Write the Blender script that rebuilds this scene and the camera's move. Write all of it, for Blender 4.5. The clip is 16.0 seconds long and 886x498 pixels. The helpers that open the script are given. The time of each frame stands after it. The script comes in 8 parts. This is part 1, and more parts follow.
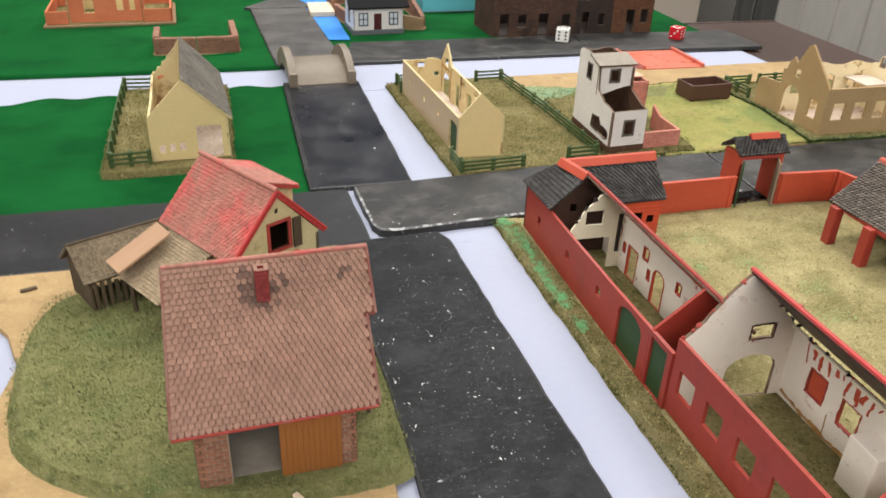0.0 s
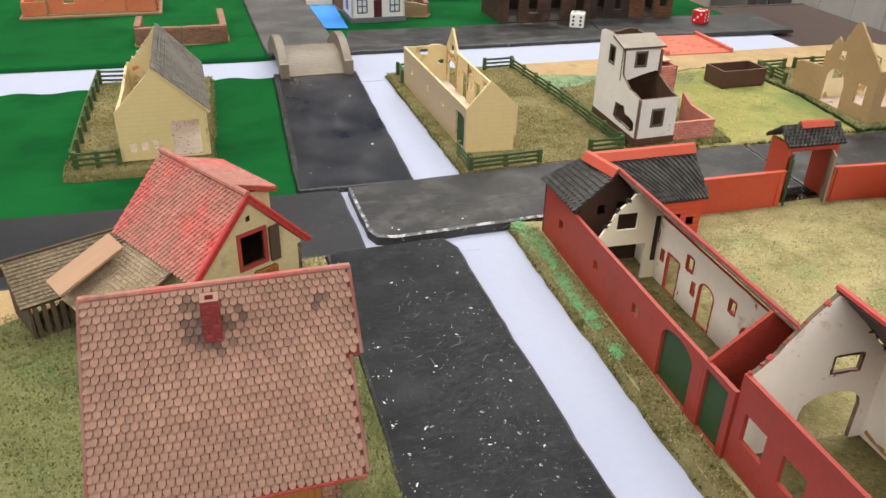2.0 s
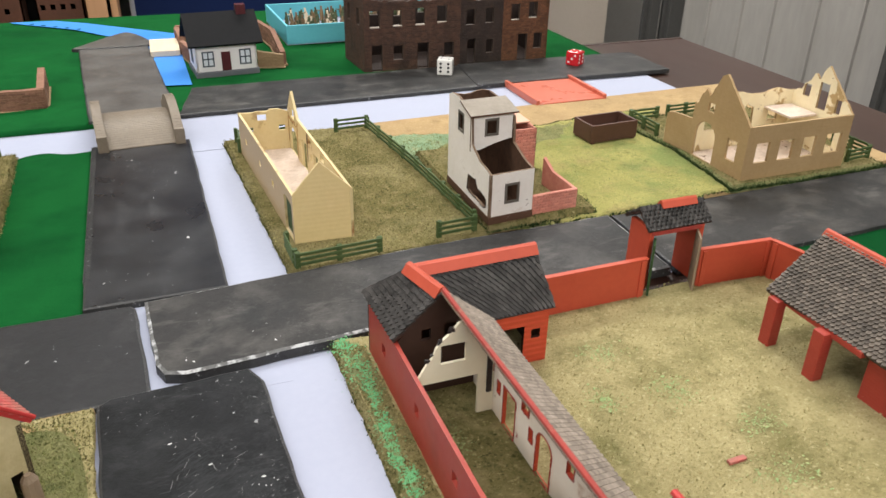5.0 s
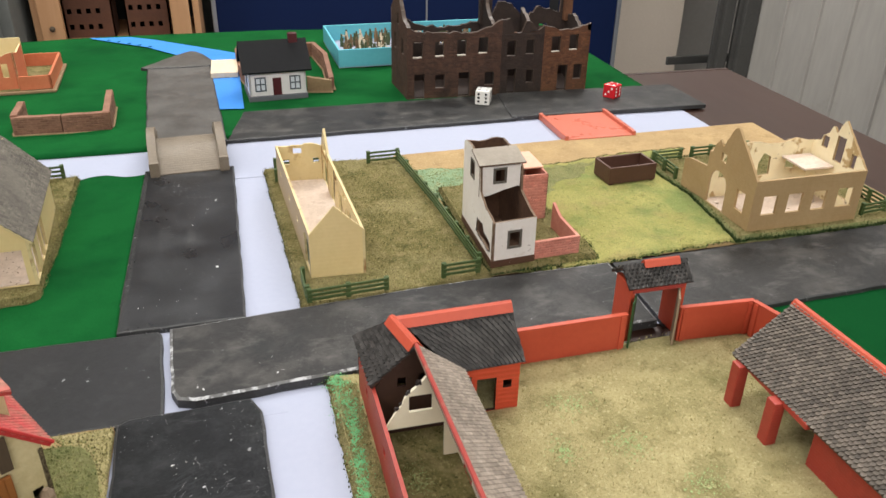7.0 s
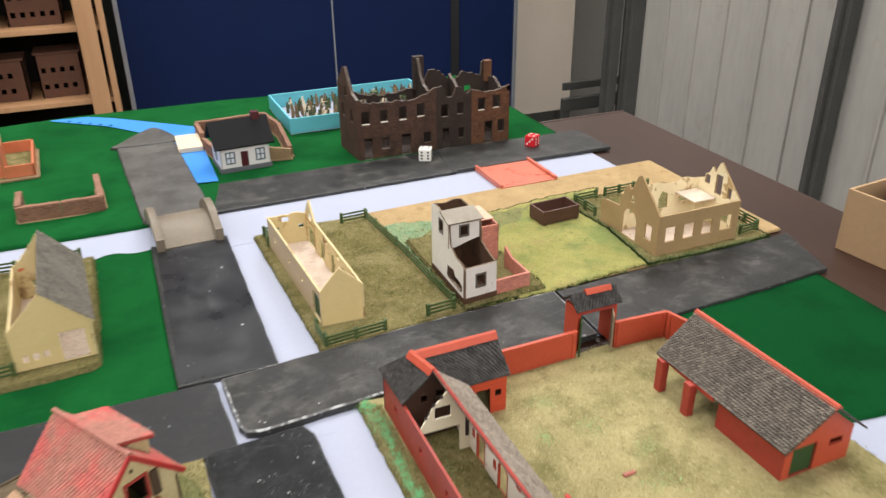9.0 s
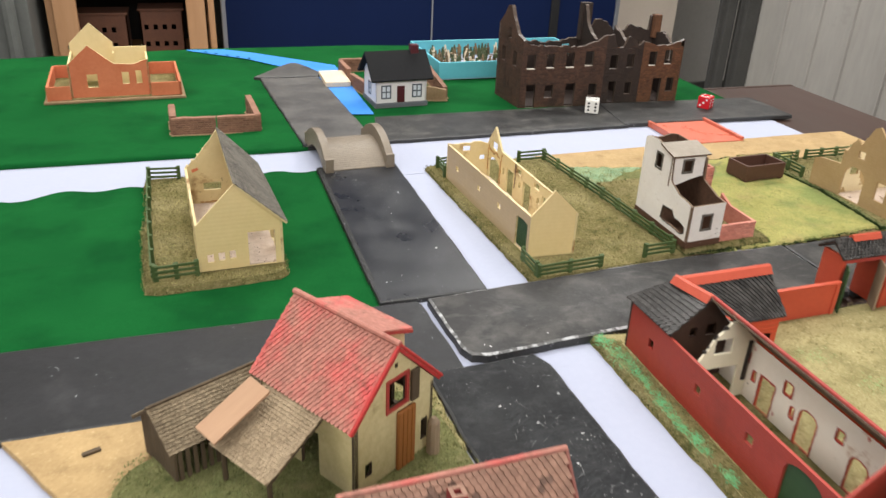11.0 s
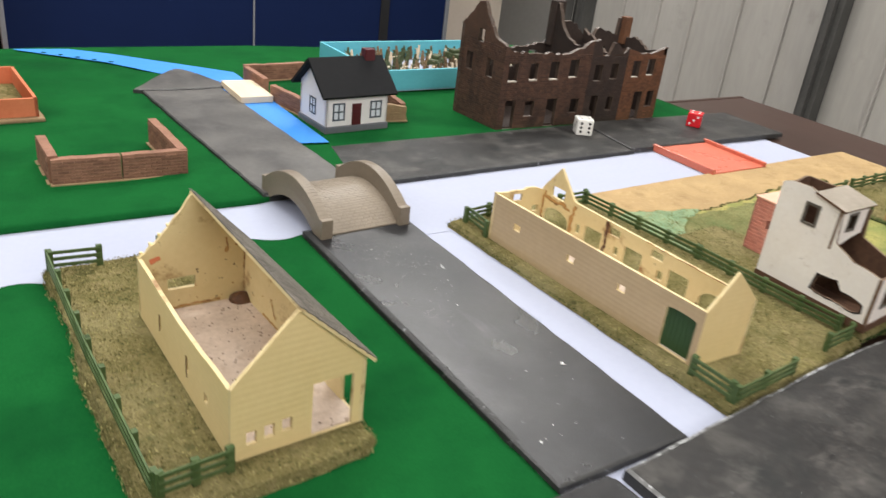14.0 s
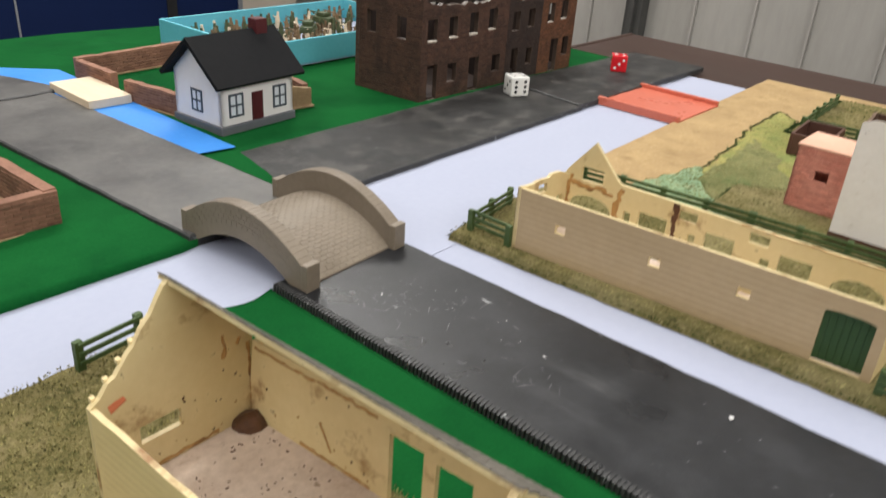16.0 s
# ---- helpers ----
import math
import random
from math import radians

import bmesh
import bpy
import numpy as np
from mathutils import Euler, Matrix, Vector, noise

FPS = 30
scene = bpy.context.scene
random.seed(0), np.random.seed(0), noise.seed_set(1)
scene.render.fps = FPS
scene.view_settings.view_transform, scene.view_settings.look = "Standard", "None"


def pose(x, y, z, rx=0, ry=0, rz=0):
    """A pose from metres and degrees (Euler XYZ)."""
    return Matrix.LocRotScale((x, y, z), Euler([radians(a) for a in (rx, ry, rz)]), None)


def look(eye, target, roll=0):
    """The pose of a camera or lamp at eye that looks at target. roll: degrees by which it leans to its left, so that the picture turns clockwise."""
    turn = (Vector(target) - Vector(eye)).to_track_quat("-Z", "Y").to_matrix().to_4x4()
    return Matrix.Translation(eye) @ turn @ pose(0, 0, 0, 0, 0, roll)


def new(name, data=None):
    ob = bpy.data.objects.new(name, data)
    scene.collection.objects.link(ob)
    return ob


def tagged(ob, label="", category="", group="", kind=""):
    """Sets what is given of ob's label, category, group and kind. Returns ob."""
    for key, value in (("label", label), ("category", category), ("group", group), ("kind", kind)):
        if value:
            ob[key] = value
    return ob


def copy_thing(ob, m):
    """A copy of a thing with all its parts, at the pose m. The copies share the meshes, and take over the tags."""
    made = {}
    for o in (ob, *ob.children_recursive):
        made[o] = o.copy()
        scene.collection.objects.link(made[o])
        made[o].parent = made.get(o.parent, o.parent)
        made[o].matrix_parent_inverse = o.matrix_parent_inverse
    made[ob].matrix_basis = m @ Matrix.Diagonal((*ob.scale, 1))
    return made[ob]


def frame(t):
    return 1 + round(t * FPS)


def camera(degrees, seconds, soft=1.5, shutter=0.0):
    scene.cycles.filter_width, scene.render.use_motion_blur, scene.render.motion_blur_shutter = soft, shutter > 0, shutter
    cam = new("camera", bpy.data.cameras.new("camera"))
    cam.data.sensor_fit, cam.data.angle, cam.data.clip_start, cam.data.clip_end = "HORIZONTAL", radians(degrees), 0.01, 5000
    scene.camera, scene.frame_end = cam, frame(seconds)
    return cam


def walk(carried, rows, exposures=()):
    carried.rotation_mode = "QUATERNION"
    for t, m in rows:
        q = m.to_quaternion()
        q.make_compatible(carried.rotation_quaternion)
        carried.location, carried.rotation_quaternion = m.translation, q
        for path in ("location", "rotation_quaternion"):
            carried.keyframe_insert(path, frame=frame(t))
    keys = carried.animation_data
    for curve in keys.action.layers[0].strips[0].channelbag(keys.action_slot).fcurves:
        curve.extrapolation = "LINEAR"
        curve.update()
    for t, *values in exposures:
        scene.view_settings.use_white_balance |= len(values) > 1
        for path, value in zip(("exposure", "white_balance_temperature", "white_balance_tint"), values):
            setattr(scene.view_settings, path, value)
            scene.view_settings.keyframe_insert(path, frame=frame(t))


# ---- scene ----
cam = camera(58.86, 16.0, shutter=0.5)
PATH = [
    (0, (0.01497, -0.00681, 0.19709), (0.24647, 0.83664, -0.28766), 2.25),
    (0.5, (0.03105, 0.00655, 0.18291), (0.23142, 0.85336, -0.30981), 2.18),
    (1, (0.03476, 0.02546, 0.18304), (0.23007, 0.87765, -0.30238), 1.32),
    (1.5, (0.03318, 0.03663, 0.17881), (0.23990, 0.88880, -0.30190), 1.24),
    (2, (0.02903, 0.04193, 0.17521), (0.24975, 0.88655, -0.31255), 1.30),
    (2.5, (0.02731, 0.05641, 0.17200), (0.27036, 0.89360, -0.31794), 1.43),
    (3, (0.03265, 0.07264, 0.17122), (0.29336, 0.90539, -0.31722), 1.81),
    (3.5, (0.04959, 0.08658, 0.17117), (0.33974, 0.91330, -0.31085), 1.67),
    (4, (0.06598, 0.09460, 0.17147), (0.37791, 0.91501, -0.30773), 1.49),
    (4.5, (0.07913, 0.09913, 0.17723), (0.40529, 0.92181, -0.28841), 1.15),
    (7, (0.11915, 0.07172, 0.22206), (0.34884, 0.92142, -0.25256), 1.13),
    (7.5, (0.09601, 0.07569, 0.23388), (0.36738, 0.91546, -0.23638), 0.26),
    (8, (0.08043, 0.08067, 0.24117), (0.41027, 0.91007, -0.20970), 0.35),
    (8.5, (0.07179, 0.06895, 0.25151), (0.41704, 0.89832, -0.18775), -0.04),
    (9, (0.05072, -0.00212, 0.28675), (0.39053, 0.82520, -0.16054), -0.62),
    (9.5, (0.01291, -0.04567, 0.31405), (0.21414, 0.81611, -0.15162), -0.83),
    (10, (-0.02249, -0.02455, 0.27417), (0.21336, 0.83490, -0.17939), -1.33),
    (12.5, (-0.04769, 0.17041, 0.17462), (0.30592, 1.00098, -0.25563), 8.73),
    (13, (-0.06980, 0.19009, 0.15417), (0.36223, 0.97105, -0.29687), 7.92),
    (13.5, (-0.09504, 0.25389, 0.17737), (0.43564, 0.98064, -0.25876), 7.94),
    (14, (-0.10302, 0.28113, 0.17524), (0.41901, 1.01977, -0.25127), 6.97),
    (14.5, (-0.10968, 0.34459, 0.16578), (0.48434, 1.02703, -0.26016), 6.70),
    (15, (-0.11171, 0.38632, 0.16160), (0.55415, 0.98574, -0.28261), 6.31),
    (15.5, (-0.10512, 0.40846, 0.16684), (0.58235, 0.98085, -0.28011), 6.47),
    (16, (-0.10172, 0.42032, 0.14374), (0.58860, 0.99014, -0.30209), 4.17),
]
EXPOSURES = [(0, 0.17), (4.5, 0.14), (7, 0.13), (9.5, 0.2), (12.5, 0.26), (14.5, 0.19), (15.5, 0.02), (16, 0.0)]
walk(cam, [(t, look(eye, target, roll)) for t, eye, target, roll in PATH], EXPOSURES)
# ---- world and light ----
world = bpy.data.worlds.new("world")
scene.world = world
world.use_nodes = True
world.node_tree.nodes["Background"].inputs[0].default_value = (0.75, 0.8, 0.9, 1)
world.node_tree.nodes["Background"].inputs[1].default_value = 0.03


def unseen_lamp(x, y, z, lx, ly, watts, colour):
    lamp = bpy.data.lights.new("unseen_light", "AREA")
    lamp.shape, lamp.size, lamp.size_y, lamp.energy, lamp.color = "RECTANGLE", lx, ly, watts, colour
    ob = new("unseen_light", lamp)
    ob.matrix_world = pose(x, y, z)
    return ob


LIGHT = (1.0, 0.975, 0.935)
# Unseen ceiling lamps; the 9 W one is added to brighten board and wall.
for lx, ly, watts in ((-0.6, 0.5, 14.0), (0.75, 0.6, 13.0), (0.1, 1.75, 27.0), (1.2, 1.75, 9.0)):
    unseen_lamp(lx, ly, 1.72, 1.2 if lx < 1 else 0.5, 0.4, watts, LIGHT)
# Added fill lamps, unseen: south and west for upright faces, north for road sheen.
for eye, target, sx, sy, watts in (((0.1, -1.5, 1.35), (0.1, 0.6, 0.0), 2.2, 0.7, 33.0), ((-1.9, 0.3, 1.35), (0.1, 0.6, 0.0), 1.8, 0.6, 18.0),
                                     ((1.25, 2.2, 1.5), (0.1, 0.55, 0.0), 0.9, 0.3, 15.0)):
    unseen_lamp(0, 0, 0, sx, sy, watts, LIGHT).matrix_world = look(eye, target)


# ---- materials ----
def ramp(nt, fac, stops):
    node = nt.nodes.new("ShaderNodeValToRGB")
    while len(node.color_ramp.elements) < len(stops):
        node.color_ramp.elements.new(0.5)
    for el, (p, c) in zip(node.color_ramp.elements, stops):
        el.position = p
        el.color = (*c, 1) if len(c) == 3 else c
    nt.links.new(fac, node.inputs[0])
    return node.outputs[0]


def noise_tex(nt, vec, scale, detail=4.0, rough=0.55, stretch=None):
    node = nt.nodes.new("ShaderNodeTexNoise")
    node.inputs["Scale"].default_value, node.inputs["Detail"].default_value, node.inputs["Roughness"].default_value = scale, detail, rough
    if stretch:
        m = nt.nodes.new("ShaderNodeMapping")
        m.inputs["Scale"].default_value = stretch
        nt.links.new(vec, m.inputs[0])
        vec = m.outputs[0]
    nt.links.new(vec, node.inputs["Vector"])
    return node.outputs["Fac"]


def mixed(nt, fac, a, b, how="MIX"):
    node = nt.nodes.new("ShaderNodeMix")
    node.data_type, node.blend_type = "RGBA", how
    if isinstance(fac, float):
        node.inputs[0].default_value = fac
    else:
        nt.links.new(fac, node.inputs[0])
    for sock, v in ((node.inputs[6], a), (node.inputs[7], b)):
        if isinstance(v, tuple):
            sock.default_value = (*v, 1)
        else:
            nt.links.new(v, sock)
    return node.outputs[2]


def surf(name, lo, hi, s1=60.0, s2=500.0, rough=0.6, rvar=0.1, bump=0.1, bscale=None, stains=(), ribs=None, spec=0.4, metal=0.0,
         per_piece=0.0, per_island=0.0, stretch=None, sheen=0.0, bdist=0.0006, coat=0.0):
    """A painted, worn or grained surface: lo to hi by two sizes of noise; stains are (colour, scale, from, to, strength); ribs are (axis, per metre, depth)."""
    m = bpy.data.materials.new(name)
    m.use_nodes = True
    nt = m.node_tree
    bsdf = nt.nodes["Principled BSDF"]
    vec = nt.nodes.new("ShaderNodeTexCoord").outputs["Object"]
    if per_piece or per_island:
        info = nt.nodes.new("ShaderNodeObjectInfo" if per_piece else "ShaderNodeNewGeometry")
        rnd = info.outputs["Random" if per_piece else "Random Per Island"]
    big = noise_tex(nt, vec, s1, 5.0, 0.6, stretch)
    fine = noise_tex(nt, vec, s2, 4.0, 0.6, stretch)
    add = nt.nodes.new("ShaderNodeMath")
    add.operation = "MULTIPLY_ADD"
    nt.links.new(big, add.inputs[0])
    add.inputs[1].default_value = 0.6
    half = nt.nodes.new("ShaderNodeMath")
    half.operation = "MULTIPLY"
    nt.links.new(fine, half.inputs[0])
    half.inputs[1].default_value = 0.4
    nt.links.new(half.outputs[0], add.inputs[2])
    col = ramp(nt, add.outputs[0], ((0.3, lo), (0.7, hi)))
    for colour, scale, start, end, strength, *more in stains:
        f = noise_tex(nt, vec, scale, 6.0, 0.65, more[0] if more else None)
        f = ramp(nt, f, ((start, (0, 0, 0)), (end, (strength,) * 3)))
        if len(more) > 1:
            g = ramp(nt, noise_tex(nt, vec, more[1], 3.0, 0.5), ((0.47, (0, 0, 0)), (0.58, (1, 1, 1))))
            f = mixed(nt, 1.0, f, g, "MULTIPLY")
        col = mixed(nt, f, col, colour)
    if per_piece or per_island:
        amount = per_piece or per_island
        v = ramp(nt, rnd, ((0.0, (1 - amount,) * 3), (1.0, (1 + amount * 0.5,) * 3)))
        col = mixed(nt, 1.0, col, v, "MULTIPLY")
    nt.links.new(col, bsdf.inputs["Base Color"])
    r = ramp(nt, big, ((0.3, (rough - rvar,) * 3), (0.7, (rough + rvar,) * 3)))
    nt.links.new(r, bsdf.inputs["Roughness"])
    bsdf.inputs["Specular IOR Level"].default_value = spec
    bsdf.inputs["Metallic"].default_value = metal
    bsdf.inputs["Coat Weight"].default_value = coat
    if sheen:
        bsdf.inputs["Sheen Weight"].default_value = sheen
        bsdf.inputs["Sheen Roughness"].default_value = 0.6
    height = noise_tex(nt, vec, bscale or s2, 5.0, 0.7, stretch)
    b = nt.nodes.new("ShaderNodeBump")
    b.inputs["Strength"].default_value, b.inputs["Distance"].default_value = min(1.0, bump), bdist
    nt.links.new(height, b.inputs["Height"])
    out = b.outputs[0]
    if ribs:
        axis, per_m, depth = ribs
        w = nt.nodes.new("ShaderNodeTexWave")
        w.bands_direction, w.wave_profile = axis, "SIN"
        w.inputs["Scale"].default_value = per_m / 3.2
        w.inputs["Distortion"].default_value = 0.0
        nt.links.new(vec, w.inputs["Vector"])
        b2 = nt.nodes.new("ShaderNodeBump")
        b2.inputs["Strength"].default_value, b2.inputs["Distance"].default_value = 0.8, depth
        nt.links.new(w.outputs["Fac"], b2.inputs["Height"])
        nt.links.new(out, b2.inputs["Normal"])
        out = b2.outputs[0]
    nt.links.new(out, bsdf.inputs["Normal"])
    return m


WHITE_SCUFF = (0.5, 0.51, 0.52)
M = {}
M["felt"] = surf("green_cloth", (0.0035, 0.060, 0.014), (0.0085, 0.103, 0.0238), 9, 900, 0.95, 0.03, 0.25, 1500, spec=0.04,
                 stains=(((0.0026, 0.045, 0.0115), 16, 0.47, 0.66, 0.65), ((0.02, 0.15, 0.05), 1100, 0.64, 0.72, 0.4, None, 30)))
M["felt_dark"] = surf("dark_green_cloth", (0.002, 0.040, 0.0105), (0.0045, 0.066, 0.0165), 12, 900, 0.95, 0.03, 0.25, 1500, spec=0.04,
                      stains=(((0.0018, 0.03, 0.0085), 20, 0.48, 0.66, 0.6),))
M["paper"] = surf("white_paper", (0.35, 0.376, 0.482), (0.39, 0.414, 0.512), 8, 300, 0.75, 0.05, 0.05, 600, spec=0.2)
M["road"] = surf("grey_painted_board", (0.0065, 0.0073, 0.0088), (0.017, 0.0183, 0.0218), 26, 260, 0.33, 0.1, 0.2, 700, spec=0.42,
                 stains=(((0.042, 0.0435, 0.048), 38, 0.5, 0.75, 0.55), ((0.09, 0.09, 0.092), 120, 0.55, 0.7, 0.5, (1.0, 0.2, 1.0), 14), (WHITE_SCUFF, 190, 0.68, 0.70, 0.7, (1.0, 0.16, 1.0), 34), (WHITE_SCUFF, 420, 0.685, 0.71, 0.9, None, 26)))
M["road_grey"] = surf("mottled_grey_board", (0.0105, 0.0103, 0.0106), (0.033, 0.032, 0.0315), 30, 240, 0.52, 0.12, 0.3, 700, spec=0.25,
                      stains=(((0.088, 0.083, 0.077), 34, 0.48, 0.68, 0.65), ((0.011, 0.013, 0.0135), 48, 0.53, 0.66, 0.8), ((0.115, 0.108, 0.10), 95, 0.56, 0.7, 0.55, (0.45, 1.0, 1.0)), ((0.12, 0.115, 0.11), 700, 0.58, 0.68, 0.5, None, 20), (WHITE_SCUFF, 420, 0.675, 0.71, 0.7, None, 26)))
# Lighter paint, with part of the board's sheen put into the colour.
M["road_pale"] = surf("pale_grey_board", (0.048, 0.046, 0.043), (0.125, 0.119, 0.11), 22, 240, 0.42, 0.1, 0.15, 700, spec=0.45, stains=(((0.03, 0.029, 0.028), 30, 0.56, 0.75, 0.55), ((0.19, 0.182, 0.168), 48, 0.56, 0.74, 0.5)))
M["road_west"] = surf("dull_dark_board", (0.0082, 0.0086, 0.0098), (0.023, 0.0232, 0.0255), 24, 260, 0.5, 0.1, 0.2, 700, spec=0.25, stains=(((0.044, 0.044, 0.046), 36, 0.54, 0.74, 0.6), (WHITE_SCUFF, 260, 0.68, 0.71, 0.7, None, 30)))
M["road_black"] = surf("black_scuffed_board", (0.005, 0.0054, 0.0064), (0.0125, 0.0133, 0.0152), 24, 300, 0.5, 0.12, 0.35, 600, spec=0.12,
                       stains=(((0.026, 0.0275, 0.030), 32, 0.46, 0.66, 0.65), ((0.034, 0.036, 0.038), 75, 0.5, 0.7, 0.55), ((0.0045, 0.0048, 0.0055), 44, 0.55, 0.68, 0.6), ((0.05, 0.052, 0.054), 900, 0.5, 0.66, 0.45, None, 22), ((0.055, 0.056, 0.058), 420, 0.55, 0.66, 0.55, (0.25, 1.0, 1.0), 15), (WHITE_SCUFF, 330, 0.64, 0.68, 0.85, None, 24), (WHITE_SCUFF, 900, 0.66, 0.69, 0.8, None, 16)))
M["scratch"] = surf("grey_scratch", (0.16, 0.16, 0.165), (0.3, 0.3, 0.305), 60, 400, 0.7)
M["scuff_pale"] = surf("rubbed_grey_paint", (0.016, 0.017, 0.0185), (0.034, 0.036, 0.0385), 60, 400, 0.55, 0.05, 0.2, 600, spec=0.12)
M["chalk"] = surf("white_chalk_fleck", (0.7, 0.7, 0.7), (0.8, 0.8, 0.79), 60, 400, 0.8)
M["char"] = surf("charred_plastic", (0.008, 0.006, 0.006), (0.03, 0.02, 0.018), 200, 800, 0.4, 0.1, 0.5, 900)
M["road_edge"] = surf("worn_board_edge", (0.015, 0.015, 0.016), (0.05, 0.05, 0.05), 60, 600, 0.5, 0.1, 0.4, 900,
                      stains=((WHITE_SCUFF, 420, 0.62, 0.68, 0.45),))
M["road_rim"] = surf("chalky_board_rim", (0.045, 0.045, 0.045), (0.16, 0.16, 0.16), 90, 600, 0.6, 0.1, 0.4, 900, stains=((WHITE_SCUFF, 130, 0.5, 0.58, 0.9),))
M["brown_top"] = surf("brown_tabletop", (0.032, 0.0145, 0.01), (0.05, 0.024, 0.017), 6, 120, 0.45, 0.05, 0.02, 300, stretch=(1, 0.15, 1), spec=0.3)
M["blue_top"] = surf("blue_tabletop", (0.045, 0.085, 0.24), (0.06, 0.105, 0.29), 6, 200, 0.6, 0.05, 0.05, 300)
M["white_edge"] = surf("white_edging", (0.65, 0.65, 0.63), (0.75, 0.75, 0.73), 20, 200, 0.5)
M["grass_olive"] = surf("olive_flock", (0.10, 0.095, 0.032), (0.30, 0.25, 0.112), 60, 800, 0.95, 0.03, 1.0, 1100, spec=0.05, bdist=0.0014,
                        stains=(((0.42, 0.36, 0.18), 520, 0.57, 0.65, 0.7), ((0.035, 0.04, 0.012), 620, 0.56, 0.64, 0.7), ((0.32, 0.26, 0.13), 110, 0.52, 0.68, 0.7), ((0.05, 0.065, 0.018), 140, 0.56, 0.7, 0.75), ((0.06, 0.05, 0.02), 30, 0.56, 0.7, 0.5), ((0.37, 0.32, 0.165), 24, 0.5, 0.66, 0.5)))
M["grass_yard"] = surf("straw_flock", (0.26, 0.225, 0.10), (0.5, 0.43, 0.225), 30, 800, 0.95, 0.03, 0.9, 1000, spec=0.05, bdist=0.001,
                       stains=(((0.13, 0.125, 0.045), 26, 0.5, 0.68, 0.75), ((0.17, 0.15, 0.06), 150, 0.54, 0.68, 0.6), ((0.17, 0.155, 0.06), 620, 0.56, 0.68, 0.45), ((0.62, 0.55, 0.32), 520, 0.57, 0.66, 0.5)))
M["grass_green"] = surf("green_flock", (0.13, 0.145, 0.055), (0.32, 0.31, 0.14), 60, 800, 0.95, 0.03, 1.0, 1100, spec=0.05, bdist=0.0014,
                        stains=(((0.33, 0.33, 0.17), 520, 0.57, 0.65, 0.6), ((0.05, 0.075, 0.028), 620, 0.57, 0.67, 0.4), ((0.30, 0.27, 0.14), 100, 0.53, 0.68, 0.6), ((0.045, 0.07, 0.022), 130, 0.56, 0.7, 0.65), ((0.1, 0.17, 0.06), 35, 0.54, 0.68, 0.5)))
M["grass_lime"] = surf("yellow_green_flock", (0.20, 0.21, 0.062), (0.42, 0.38, 0.14), 22, 700, 0.95, 0.03, 0.8, 1000, spec=0.05, bdist=0.0008,
                       stains=(((0.5, 0.44, 0.2), 520, 0.58, 0.66, 0.5), ((0.11, 0.12, 0.035), 620, 0.57, 0.65, 0.5), ((0.30, 0.23, 0.11), 45, 0.54, 0.72, 0.65), ((0.13, 0.2, 0.07), 14, 0.5, 0.64, 0.6), ((0.13, 0.19, 0.065), 40, 0.52, 0.68, 0.6), ((0.10, 0.10, 0.035), 160, 0.6, 0.72, 0.6)))
M["teal_paint"] = surf("pale_teal_paint", (0.12, 0.24, 0.13), (0.30, 0.36, 0.20), 60, 500, 0.9, 0.05, 0.7, 800,
                       stains=(((0.36, 0.29, 0.15), 80, 0.53, 0.65, 0.75), ((0.03, 0.07, 0.04), 160, 0.6, 0.68, 0.8)))
M["sand"] = surf("sand_board", (0.29, 0.19, 0.085), (0.46, 0.32, 0.155), 40, 700, 0.85, 0.05, 0.5, 900,
                 stains=(((0.2, 0.125, 0.05), 60, 0.53, 0.68, 0.55), ((0.55, 0.42, 0.22), 500, 0.57, 0.66, 0.5), ((0.24, 0.15, 0.055), 18, 0.55, 0.7, 0.5), ((0.12, 0.1, 0.03), 60, 0.68, 0.78, 0.5)))
M["blade"] = surf("flock_fibres", (0.13, 0.125, 0.04), (0.46, 0.40, 0.185), 24, 300, 0.95, 0.02, 0.0, spec=0.05, per_island=0.75)
M["blade_green"] = surf("green_flock_fibres", (0.12, 0.15, 0.05), (0.38, 0.38, 0.17), 50, 300, 0.95, 0.02, 0.0, spec=0.05, per_island=0.45)
M["blade_straw"] = surf("straw_flock_fibres", (0.27, 0.235, 0.10), (0.52, 0.45, 0.23), 40, 300, 0.95, 0.02, 0.0, spec=0.05, per_island=0.25)
M["blade_deep"] = surf("deep_green_flock_fibres", (0.02, 0.045, 0.016), (0.085, 0.125, 0.045), 50, 300, 0.95, 0.02, 0.0, spec=0.05, per_island=0.6)
M["blade_dark"] = surf("dark_flock_fibres", (0.04, 0.058, 0.018), (0.16, 0.165, 0.055), 50, 300, 0.95, 0.02, 0.0, spec=0.05, per_island=0.7)
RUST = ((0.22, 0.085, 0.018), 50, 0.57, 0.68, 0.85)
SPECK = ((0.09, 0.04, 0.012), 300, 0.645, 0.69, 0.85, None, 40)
M["cream"] = surf("cream_plastic", (0.69, 0.545, 0.28), (0.77, 0.625, 0.35), 30, 300, 0.5, 0.06, 0.06, 500)
M["rust"] = surf("rust_brown_glue", (0.26, 0.125, 0.035), (0.55, 0.32, 0.12), 90, 500, 0.45, 0.1, 0.3, 600, stains=(((0.09, 0.035, 0.012), 130, 0.55, 0.66, 0.7),))
M["glue_brown"] = surf("dark_brown_glue", (0.05, 0.022, 0.012), (0.13, 0.06, 0.032), 120, 500, 0.4, 0.1, 0.4, 600)
M["cream_pale"] = surf("pale_cream_plastic", (0.75, 0.67, 0.5), (0.83, 0.76, 0.6), 30, 300, 0.5, 0.06, 0.06, 500)
